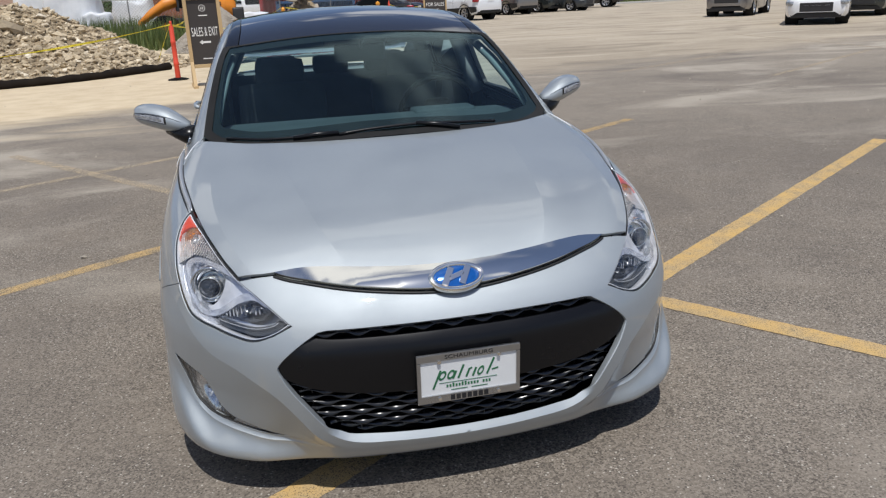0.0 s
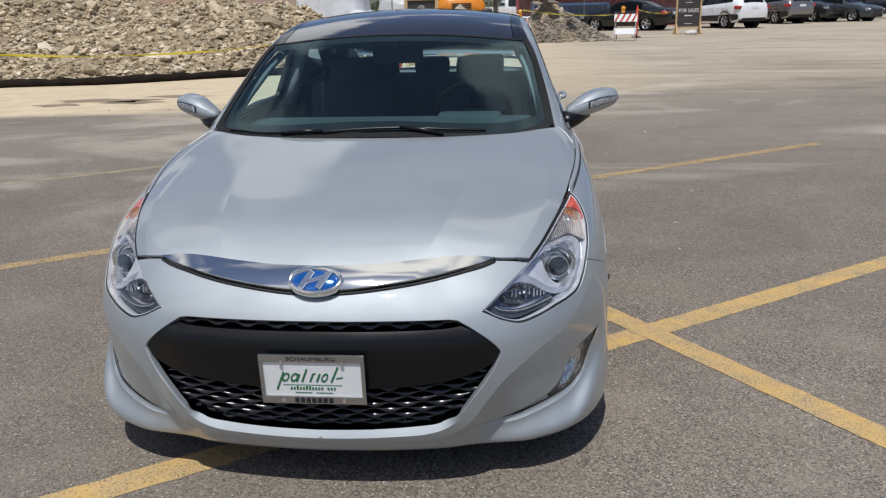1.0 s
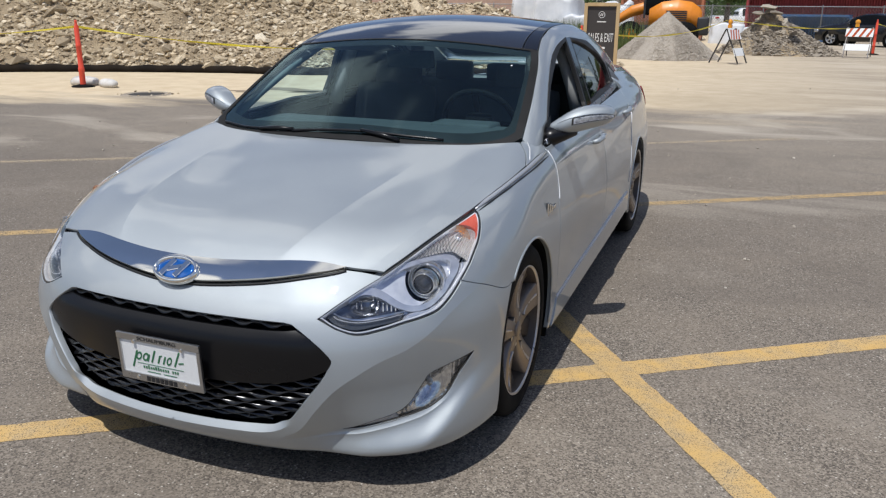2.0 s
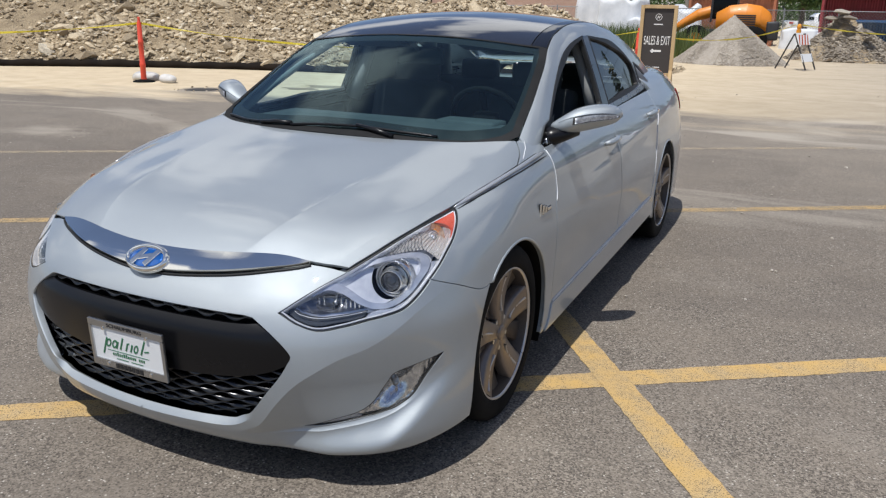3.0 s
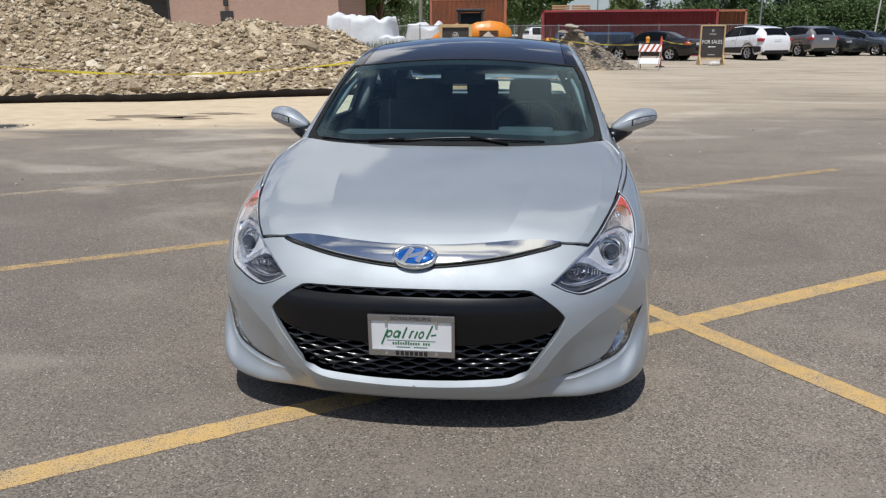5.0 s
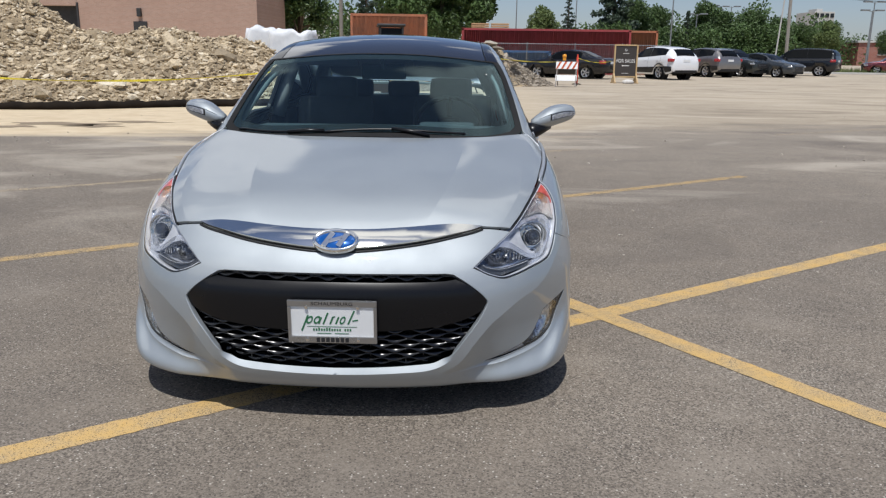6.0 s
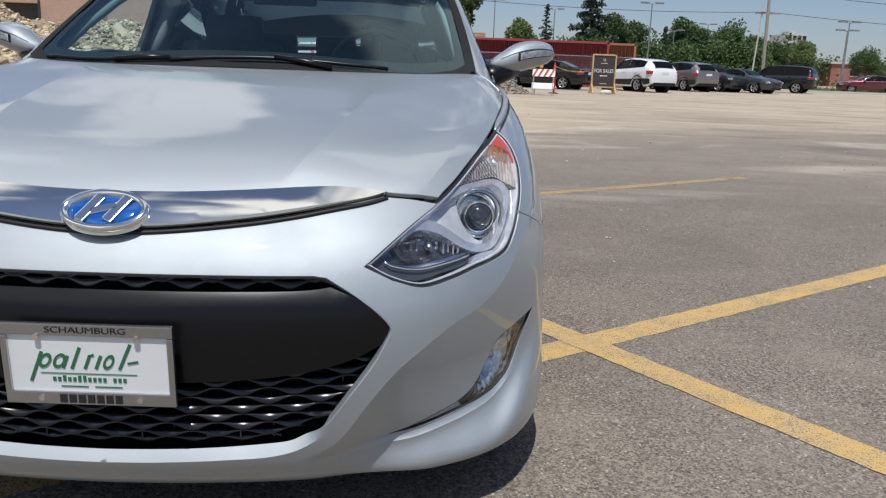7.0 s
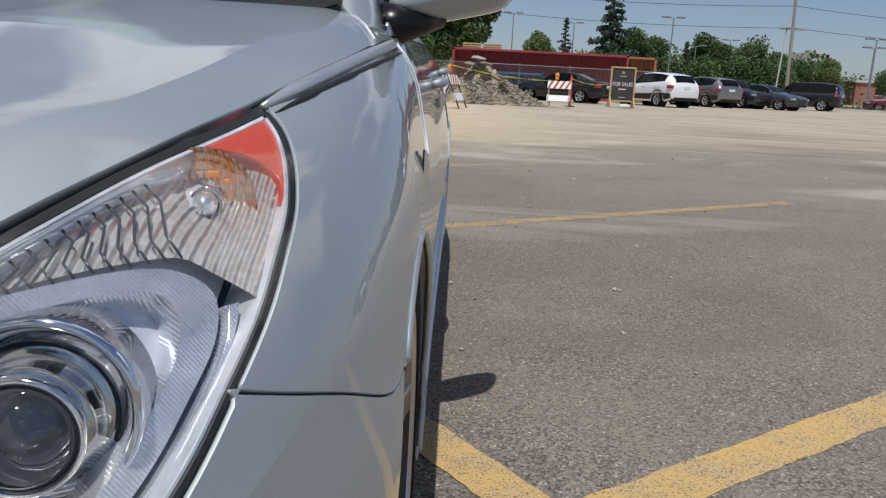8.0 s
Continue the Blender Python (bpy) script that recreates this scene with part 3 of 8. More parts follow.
def both_sides(half):
    """A closed outline from its right half, from the top middle round to the bottom middle."""
    return half + [(-a, b) for a, b in reversed(half) if abs(a) > 1e-6]


# bumper cover
hood_gap = [(34.4, .7035), (37.5, .698), (40.5, .688)]
around_lamp = [(a - 0.15, z - .003) for a, z in reversed(HL_TOP[:4])]
lamp_under = list(reversed([(a + 0.15, z - .003) for a, z in HL_LOW[:-1]]))
NOSE_SEAM = [(55.3, .6475), (57.8, .6330), (62.0, .6080), (66.5, .5770), (69.0, .5690), (71.0, .5720)]
arch_edge = [(71.0, .5700), (69.5, .54), (68.0, .497), (66.3, .410), (65.3, .335), (64.5, .25), (64.0, .19), (63.7, .155)]
half = loop([(0, .644), (7.0, .646), (16.0, .660), (22.0, .672), (27.2, .685), (31.5, .695), (34.4, .703)], hood_gap, around_lamp, lamp_under, [(a, z - .0015) for a, z in NOSE_SEAM], arch_edge, [(63.7, .155), (45, .138), (20, .130), (0, .130)], steps=5)
half = [q for q in half if q[0] > -1e-6]
bumper_line = both_sides(half)
grille_line = both_sides(loop(*GRILLE, steps=5))
fog_line = loop(*FOG, steps=5)
fog_other = [(-a, z) for a, z in reversed(fog_line)]


def nose_line(xs, zs):
    """Places on the nose given by x and z, as angle and height."""
    xs, zs = np.asarray(xs, float), np.asarray(zs, float)
    a = np.arctan2(xs, AX - .1)
    for _ in range(14):
        a = a + .8 * (xs - s_front(a, zs)[:, 0]) / .95
    return [(float(q), float(z)) for q, z in zip(a, zs)]


low_x, high_x, foot_x = np.linspace(.47, .80, 46), np.linspace(.43, .845, 60), np.linspace(0, .40, 46)
foot_slope = np.gradient(ramp(foot_x, *GRILLE_FOOT), foot_x)
foot_z = ramp(foot_x, *GRILLE_FOOT) - (.022 - .009 * step(.36, .50, foot_x)) * np.sqrt(1 + foot_slope**2)
bumper_folds = [nose_line(low_x, crease_low(low_x)), nose_line(low_x, crease_low(low_x) + LEDGE), nose_line(high_x, crease_high(high_x)), nose_line(foot_x[1:], foot_z[1:])]
bumper_folds += [[(-a, z) for a, z in line] for line in bumper_folds]
panel("bumper_cover", SILVER, sedan, deg(bumper_line), s_front, lower, [deg(grille_line), deg(fog_line), deg(fog_other)], 0.008, FU, rim=0.022, label="silver painted front bumper cover, scuffed at the lip", folds=bumper_folds)
panel("bumper_liner", LINER, sedan, deg(bumper_line), s_front, lower, (), 0.06, FU, off=-0.11, rim=0, inward=True)

# bonnet
front_edge = s_front(*np.array(deg(CHROME_TOP + [(37.5, .701), (40.9, .6958)])).T)[:, :2]
lamp_edge = s_front(*np.array(deg([(40.9, .6958), (45.6, .7274), (51.2, .7582), (57.6, .7852), (67.0, .8138)])).T)[:, :2]
half = loop([tuple(p) for p in front_edge], [tuple(p) for p in lamp_edge], [tuple(lamp_edge[-1]), (.7995, .92), (.811, 1.02), (.818, 1.13)], [(.818, 1.13), (.79, 1.22), (.742, 1.305)], [(.742, 1.305), (.69, 1.262), (.55, 1.178), (.33, 1.118), (.14, 1.095), (0, 1.09)], steps=6)
hood_line = both_sides(half)


FOLD_Y = [.18, .26, .35, .44, .56, .70, .85, 1.05]
FOLD_IN = [.300, .336, .366, .385, .405, .424, .440, .455]
FOLD_OUT = [.545, .590, .630, .660, .684, .701, .709, .712]


def hood_folds(x, y):
    """On each half a crease from the end of the moulding towards the cowl, and a finer one beside the lamp."""
    d = np.abs(x) - ramp(y, FOLD_Y, FOLD_IN)
    inner = np.where(d < 0, np.exp(np.minimum(d, 0) / .085), 1 / (1 + (d / .13) ** 2))
    e = np.abs(x) - ramp(y, FOLD_Y, FOLD_OUT)
    outer = np.where(e > 0, np.maximum(0, 1 - e / .055), np.exp(-(e / .10) ** 2))
    return step(.10, .30, y) * (.013 * inner * (1 - step(.55, 1.08, y)) + .007 * outer * (1 - step(.72, 1.05, y)))


def hooded(x, y):
    q = s_top(x, y)
    q[:, 2] += hood_folds(x, y)
    return q


def hood_field(x, y, z):
    return lower(x, y, z - hood_folds(x, y))


run_in, run_out = np.linspace(.25, 1.02, 60), np.linspace(.30, 1.0, 56)
creases = [[(side * float(ramp(y, FOLD_Y, xs)), float(y)) for y in run] for run, xs in ((run_in, FOLD_IN), (run_out, FOLD_OUT)) for side in (1, -1)]
panel("hood", SILVER, sedan, hood_line, hooded, hood_field, (), 0.013, rim=0.010, label="silver bonnet with crisp folds towards the windscreen", folds=creases)
panel("hood_liner", LINER, sedan, hood_line, s_top, lower, (), 0.06, off=-0.05, rim=0)

# chrome moulding and badge
moulding = both_sides(loop(CHROME_TOP, CHROME_LOW, steps=6))
panel("grille_moulding", CHROME, sedan, deg(moulding), s_front, lower, (), 0.014, FU, off=0.012, rim=0.03, label="curved bright chrome moulding over the grille", shape=lambda a, z: .010 * np.cos(np.clip((z - .668) / .035, -1.3, 1.3)) ** 2 * (1 - step(.35, .6, np.abs(a))))

under = curve_through([(-a, z - .004) for a, z in CHROME_LOW] + [(a, z - .004) for a, z in reversed(CHROME_LOW[:-1])], 6)
q = s_front(*np.array(deg(under)).T)
part("moulding_shadow_gap", sweep([(p[0], p[1] - .003, p[2]) for p in q], .0042, 8), SEAL, sedan, "", True)


def face_frame(x, z, out):
    """A local frame on the nose: origin, right, up and outward."""
    a = math.atan2(x, AX)
    for _ in range(8):
        p = s_front(np.array([a]), np.array([z]))[0]
        a += (x - p[0]) / 0.95
    nrm = np.array([lower(*(p + 1e-4 * np.eye(3)[k])) - lower(*(p - 1e-4 * np.eye(3)[k])) for k in range(3)])
    nrm = Vector(nrm / np.linalg.norm(nrm))
    right = Vector((0, 0, 1)).cross(nrm).normalized()
    up = nrm.cross(right)
    m = Matrix((right, up, nrm)).transposed().to_4x4()
    m.translation = Vector(p) + nrm * out
    return m


badge_at = face_frame(0.0, 0.665, 0.024)


def oval(rx, ry, thick, dome, rings=5, sides=48):
    bm = bmesh.new()
    mid = bm.verts.new((0, 0, dome))
    last = None
    for k in range(1, rings + 1):
        s = k / rings
        ring = [bm.verts.new((rx * s * math.cos(a), ry * s * math.sin(a), dome * (1 - s * s))) for a in (2 * math.pi * i / sides for i in range(sides))]
        for i in range(sides):
            j = (i + 1) % sides
            bm.faces.new((mid, ring[i], ring[j]) if last is None else (last[i], ring[i], ring[j], last[j]))
        last = ring
    low = [bm.verts.new((v.co.x, v.co.y, -thick)) for v in last]
    for i in range(sides):
        j = (i + 1) % sides
        bm.faces.new((last[i], low[i], low[j], last[j]))
    return bm


bm = oval(.070, .036, .01, .006)
bm.transform(badge_at)
badge = part("badge", bm, EMBLEM_BLUE, sedan, "blue oval badge", True)
bm = bmesh.new()
for i in range(56):
    a = 2 * math.pi * i / 56
    prof = [(-.008, 0), (-.006, .006), (0, .008), (.006, .006), (.0085, -.004), (.0085, -.012)]
    for d, h in prof:
        bm.verts.new(((.076 + d) * math.cos(a), (.041 + d) * math.sin(a), h))
bm.verts.ensure_lookup_table()
for i in range(56):
    for k in range(5):
        a, b = i * 6 + k, ((i + 1) % 56) * 6 + k
        bm.faces.new((bm.verts[a], bm.verts[a + 1], bm.verts[b + 1], bm.verts[b]))
bm.transform(badge_at)
bmesh.ops.recalc_face_normals(bm, faces=bm.faces)
part("badge_ring", bm, CHROME, badge, "", True)
for cx, cy, w, h, tilt in ((-.026, 0, .020, .064, -28), (.026, 0, .020, .064, -28), (0, 0, .050, .016, 18)):
    bm = box((w, h, .006), (0, 0, .0), .002)
    bm.transform(badge_at @ Matrix.Translation((cx, cy, .006)) @ Matrix.Rotation(radians(tilt), 4, "Z"))
    part("badge_bar", bm, CHROME, badge)

# grille: upper mesh band, black bar, lower mesh
bar_half = loop([(0, .549), (14, .548), (22, .549), (25.6, .556)], [(25.6, .556), (27.2, .536), (29.2, .506), (30.5, .478), (30.7, .464), (30.0, .438)], [(30.0, .438), (27.0, .412), (22.5, .390), (16, .376), (8, .370), (0, .368)], steps=5)
panel("grille_bar", BLACK_PLASTIC, sedan, deg(both_sides(bar_half)), s_front, lower, (), 0.02, FU, off=-0.012, rim=0.03, label="smooth black grille bar", shape=lambda a, z: .010 + np.where(z < .512, -.13 * (.512 - z), -.010 * ((z - .512) / .04) ** 2))


def opening(z):
    """How far out (degrees) the grille opening reaches at a height."""
    return float(np.interp(z, [.226, .238, .254, .283, .336, .40, .44, .464, .508, .541, .57], [5, 19.5, 22.0, 24.2, 26.3, 28.9, 30.2, 30.8, 29.2, 27.0, 24.6]))


def slat(z, phase, back):
    """One wavy grille slat; its height swings between the neighbours."""
    reach = opening(z) - .25
    n = max(8, int(reach * 5))
    th = np.radians(np.linspace(-reach, reach, n))
    wave = .0048 * np.sin(th * 66 + phase)
    thick = .0016 + .0062 * (.5 - .5 * np.sin(th * 66 + phase)) ** 1.5
    p = s_front(th, np.full(n, z) + wave)
    y = p[:, 1] + back
    bm = bmesh.new()
    rows = [[bm.verts.new((p[i, 0], y[i] + dy * (thick[i] if dy < 1.9 else .015), p[i, 2] + dz * thick[i])) for i in range(n)] for dy, dz in ((.0, -.9), (.10, -.35), (.45, .25), (.95, .75), (1.5, 1.0), (2.0, .9), (2.0, -1.0), (.5, -1.0))]
    for r, q in zip(rows, rows[1:] + rows[:1]):
        for i in range(n - 1):
            bm.faces.new((r[i], r[i + 1], q[i + 1], q[i]))
    bmesh.ops.recalc_face_normals(bm, faces=bm.faces)
    return bm


for z, ph in ((.5565, 0.0), (.567, math.pi)):
    part("grille_slat", slat(z, ph, .022), GRILLE_SLAT, sedan, "", True)
row = 0
for z in np.arange(.238, .432, .0185):
    reach = opening(float(z))
    part("grille_slat", slat(float(z), math.pi * (row % 2), .034), GRILLE_SLAT, sedan, "", True)
    row += 1
for a in np.arange(-25.5, 26, 3.64):
    lo = .236 if abs(a) < 20 else .29
    q = s_front(np.radians([a, a]), np.array([lo, .40]))
    part("grille_rib", box((.003, .02, q[1][2] - q[0][2]), ((q[0][0] + q[1][0]) / 2, (q[0][1] + q[1][1]) / 2 + .058, (q[0][2] + q[1][2]) / 2)), GRILLE_SLAT, sedan)

# number plate in its frame: lettering of the frame, dealer marks as plain strokes
PLATE = pose(0, -0.006, 0.415, 90 + 3.5, 0, 0)
plate = part("dealer_plate", (lambda b: (b.transform(PLATE), b)[1])(box((.296, .146, .004), (0, 0, 0), .003)), WHITE_PAINT, sedan, "white dealer card in a silver plate frame")
for size, at in (((.313, .023, .010), (0, .0685, .002)), ((.313, .025, .010), (0, -.0675, .002)), ((.012, .113, .010), (-.1505, 0, .002)), ((.012, .113, .010), (.1505, 0, .002))):
    bm = box(size, at, .003)
    bm.transform(PLATE)
    part("plate_frame", bm, SATIN, plate)


def lettering(text, size, material, parent, m, name="lettering", width=None):
    """Raised letters in the built-in font, their middle at m."""
    cu = bpy.data.curves.new(name, "FONT")
    cu.body, cu.size, cu.extrude, cu.align_x, cu.align_y = text, size, 0.0006, "CENTER", "CENTER"
    ob = new(name, cu)
    me = bpy.data.meshes.new_from_object(ob.evaluated_get(bpy.context.evaluated_depsgraph_get()))
    bpy.data.objects.remove(ob)
    if width:
        xs = [v.co.x for v in me.vertices]
        me.transform(Matrix.Diagonal((width / (max(xs) - min(xs)), 1, 1, 1)))
    me.transform(m)
    me.materials.clear()
    me.materials.append(material)
    return joined(name, me, parent)


lettering("SCHAUMBURG", .017, INK_BLACK, plate, PLATE @ Matrix.Translation((0, .0685, .0078)), width=.145)


def strokes(rows, material, parent, m, height, name="stroke"):
    for x, y, w, h, lean in rows:
        bm = box((w, h, .0012), (0, 0, 0))
        bm.transform(m @ Matrix.Translation((x, y, height)) @ Matrix.Rotation(radians(lean), 4, "Z"))
        part(name, bm, material, parent)


strokes([(-.051 + .0170 * k, -.0675, .0125, .0165, 0) for k in range(7)], INK_BLACK, plate, PLATE, .0078)
for x, y, w, h in ((-.080, .006, .022, .030), (-.054, .006, .022, .030), (.036, .006, .019, .030)):
    bm = bmesh.new()
    rings = [[bm.verts.new((f * w / 2 * math.cos(t) + .36 * f * h / 2 * math.sin(t), f * h / 2 * math.sin(t), zz)) for t in (2 * math.pi * k / 20 for k in range(20))] for f, zz in ((1.0, .0), (1.0, .0012), (.58, .0012), (.58, .0))]
    for p, q in zip(rings, rings[1:]):
        for k in range(20):
            bm.faces.new((p[k], p[(k + 1) % 20], q[(k + 1) % 20], q[k]))
    bmesh.ops.recalc_face_normals(bm, faces=bm.faces)
    bm.transform(PLATE @ Matrix.Translation((x, y, .0021)))
    part("card_oval", bm, INK_GREEN, plate)
script = [(-.097, -.006, .0058, .064, -22), (-.0435, .004, .0058, .027, -22), (-.024, .012, .0058, .046, -22), (-.003, .005, .0058, .029, -22), (.005, .018, .010, .0045, 20), (.017, .005, .0058, .029, -22), (.066, .017, .0058, .056, -24), (.080, .006, .020, .0045, 12)]
strokes(script, INK_GREEN, plate, PLATE, .0026)
strokes([(-.002, -.0185, .176, .0013, 0)], INK_GREEN, plate, PLATE, .0026)
strokes([(-.066 + .0092 * k, -.0305 + (.0015 if k in (2, 5, 6) else 0), .0058, .0085 if k not in (2, 5, 6) else .012, 0) for k in range(15) if k != 11], INK_GREEN, plate, PLATE, .0026)
strokes([(-.030, -.0445, .05, .0022, 0), (.032, -.0445, .05, .0022, 0)], INK_GREEN, plate, PLATE, .0026)
for x in (-.09, .09):
    for y in (.055, -.0675):
        bm = tube((x, y, .003), (x, y, .010), .0055)
        bm.transform(PLATE)
        part("plate_screw", bm, CHROME, plate)

# wings, doors, quarters, sills
def arch(cy, a0, a1, n=14, r=ARCH_R):
    """Points on a wheel arch, angles in degrees from straight back."""
    return [(cy + r * math.cos(radians(a)), ARCH_Z + r * math.sin(radians(a))) for a in np.linspace(a0, a1, n)]


def yz(rows):
    p = s_front(*np.array(deg(rows)).T)
    return [(float(q[1]), float(q[2])) for q in p]


lamp_side = yz([(a + .3, z + .001) for a, z in reversed(HL_OUT)])
edge_up = s_top(np.array([.7945, .8185, .8225]), np.array([.84, 1.04, 1.13]))
seam_back = yz([(a, z + .0018) for a, z in reversed(NOSE_SEAM)]) + [lamp_side[0]]
fender_top = [lamp_side[-1]] + [(float(q[1]), float(q[2])) for q in edge_up] + [(1.24, .898), (1.33, .908), (1.40, .912)]
FENDER_SEAM = [(1.405, .905), (1.405, .764), (1.375, .69), (1.355, .5), (1.35, .284)]
fender = loop(lamp_side, fender_top, FENDER_SEAM, [(1.35, .284), (1.315, .205), (1.25, .186)], arch(ARCH_Y, -21, 132), seam_back, steps=5)
panel("fender", SILVER, sedan, fender, s_side, lower, (), 0.022, rim=0.018, mirrored=True)
cowl_side = loop([(.8225, 1.134), (.795, 1.224), (.746, 1.309)], [(.746, 1.309), (.752, 1.36), (.762, 1.42)], [(.762, 1.42), (.822, 1.42)], [(.822, 1.42), (.826, 1.30), (.8225, 1.134)], steps=4)
panel("cowl_side", SILVER, sedan, cowl_side, s_top, lower, (), 0.02, rim=0.012, mirrored=True)


def gap(rows, d):
    return [(y + d, z) for y, z in rows]


REAR_SEAM = [(2.42, .953), (2.415, .80), (2.42, .6), (2.425, .42), (2.41, .337)]
QUARTER_SEAM = [(3.42, .985), (3.40, .86), (3.33, .74), (3.27, .64), (3.24, .52), (3.228, .43), (3.20, .373)]
BELT = [(1.411, .913), (1.9, .936), (2.42, .953), (2.9, .97), (3.42, .985), (4.0, 1.0)]
door_front = loop([(1.411, .913), (1.9, .936), (2.416, .953)], gap(REAR_SEAM, -.004), [(2.406, .335), (1.9, .312), (1.356, .288)], list(reversed(gap(FENDER_SEAM, .006))), steps=5)
door_rear = loop([(2.424, .953), (2.9, .97), (3.416, .985)], gap(QUARTER_SEAM, -.004), [(3.196, .370), (2.8, .353), (2.414, .336)], list(reversed(gap(REAR_SEAM, .004))), steps=5)


def side_fold(y, z):
    """Shallow crease that climbs to the tail and a hollow over the sill."""
    line = .62 + .10 * (y - 1.2)
    return .006 * np.exp(-((z - line) / .05) ** 2) * step(1.3, 2.2, y) - .007 * np.exp(-((z - .42) / .09) ** 2) * step(1.35, 1.7, y) * (1 - step(3.0, 3.3, y))


def creased(y, z):
    q = s_side(y, z)
    q[:, 0] += side_fold(y, z)
    return q


def side_field(x, y, z):
    return lower(np.abs(x) - side_fold(y, z), y, z)


for name, line in (("front_door", door_front), ("rear_door", door_rear)):
    panel(name, SILVER, sedan, line, creased, side_field, (), 0.035, rim=0.016, mirrored=True)
quarter = loop([(3.424, .985), (4.0, 1.0), (4.45, .99), (4.58, .95)], [(4.58, .95), (4.60, .7), (4.60, .4), (4.52, .22)], [(4.52, .22), (4.1, .21), (ARCH_Y + BASE + .335, .21)], arch(ARCH_Y + BASE, -18, 198, 20), [(ARCH_Y + BASE - .335, .21), (3.25, .25), (3.204, .373)], list(reversed(gap(QUARTER_SEAM, .004))), steps=4)
panel("rear_quarter", SILVER, sedan, quarter, creased, side_field, (), 0.045, rim=0.018, mirrored=True)
sill = loop([(1.356, .283), (1.9, .306), (2.5, .334), (3.19, .366)], [(3.19, .366), (3.245, .255)], [(3.245, .255), (2.7, .232), (2.1, .208), (1.5, .188), (1.29, .182)], [(1.29, .182), (1.325, .215), (1.356, .283)], steps=4)
panel("sill", SILVER, sedan, sill, s_side, lower, (), 0.04, off=.006, rim=0.02, mirrored=True)
sill_trim = loop([(1.37, .294), (2.0, .321), (3.19, .375)], [(3.19, .375), (3.19, .369)], [(3.19, .369), (2.0, .315), (1.37, .288)], [(1.37, .288), (1.37, .294)], steps=3)
panel("sill_moulding", MOULDING, sedan, sill_trim, s_side, lower, (), 0.02, off=.004, rim=0.01, mirrored=True)
panel("side_liner", LINER, sedan, loop([(1.30, .88), (2.4, .93), (4.4, .96)], [(4.4, .96), (4.3, .62)], [(4.3, .62), (3.6, .70), (3.22, .60), (3.16, .2)], [(3.16, .2), (1.33, .2)], [(1.33, .2), (1.30, .88)], steps=4), s_side, lower, (), 0.08, off=-.04, rim=0, mirrored=True)


def s_rear(x, z):
    x, z = np.asarray(x, float), np.asarray(z, float)
    y = bis(lambda y: lower(x, y, z), np.zeros_like(x) + 3.5, np.zeros_like(x) + 5.0)
    return np.stack([x, y, z], -1)


tail = both_sides(loop([(0, .97), (.5, .96), (.74, .93)], [(.74, .93), (.80, .7), (.82, .4), (.78, .22)], [(.78, .22), (.4, .2), (0, .2)], steps=4))
panel("rear_bumper", SILVER, sedan, tail, s_rear, lower, (), 0.06, rim=.02)
tail_lamp = loop([(4.36, .93), (4.46, .915), (4.555, .88)], [(4.555, .88), (4.575, .80), (4.56, .74)], [(4.56, .74), (4.46, .79), (4.36, .93)], steps=5)
panel("tail_lamp", RED_LENS, sedan, tail_lamp, creased, side_field, (), 0.03, off=.008, rim=.02, mirrored=True, label="red tail lamp lens")

# mouldings in the gap beside the bonnet, up to the side windows
for side in (1, -1):
    ys = np.linspace(float(lamp_edge[-1][1]) + .012, 1.385, 30)
    xs = ramp(ys, [float(lamp_edge[-1][1]), .92, 1.13, 1.385], [float(lamp_edge[-1][0]) + .004, .805, .8235, .827])
    for name, dx, lift, r, mat, label in (("fender_moulding", .006, .001, .0080, MOULDING, "bright moulding beside the bonnet"), ("hood_seal", -.0045, -.004, .0034, SEAL, ""), ("moulding_seal", .0175, -.0005, .0030, SEAL, "")):
        q = s_top(xs + dx, ys)
        taper = [r * min(1, .35 + 6 * k / 29, .35 + 6 * (29 - k) / 29) for k in range(30)]
        part(name, sweep([(side * p[0], p[1], p[2] + lift) for p in q], taper, 10), mat, sedan, label, True)

# cabin: screen, roof glass, rails with window openings, panes
ws_half = loop([(0, 1.098), (.14, 1.103), (.33, 1.126), (.55, 1.186), (.69, 1.27), (.742, 1.335)], [(.742, 1.335), (.714, 1.56), (.672, 1.80), (.640, 1.915)], [(.640, 1.915), (.50, 1.878), (.33, 1.852), (.16, 1.836), (0, 1.828)], steps=6)
ws_line = both_sides([q for q in ws_half if q[0] >= 0])
panel("windscreen", SCREEN, sedan, ws_line, u_top, upper, (), 0.05, rim=0.004, label="tinted windscreen with black border")
clear_half = loop([(0, 1.20), (.3, 1.215), (.52, 1.265), (.66, 1.35)], [(.66, 1.35), (.675, 1.42), (.640, 1.70), (.605, 1.845)], [(.605, 1.845), (.45, 1.81), (.2, 1.78), (0, 1.77)], steps=5)
panel("screen_border", LINER, sedan, ws_line, u_top, upper, [both_sides(clear_half)], 0.04, off=-.005, rim=0)
# matte copy of the border added over the glass to hide sky reflections
cover_half = loop([(0, 1.125), (.33, 1.153), (.55, 1.213), (.665, 1.29), (.708, 1.352)], [(.708, 1.352), (.681, 1.56), (.640, 1.80), (.610, 1.892)], [(.622, 1.895), (.50, 1.868), (.33, 1.843), (.16, 1.828), (0, 1.820)], steps=5)
panel("screen_border_cover", LINER, sedan, ws_line, u_top, upper, [both_sides([q for q in cover_half if q[0] >= 0])], 0.03, off=.002, rim=0)
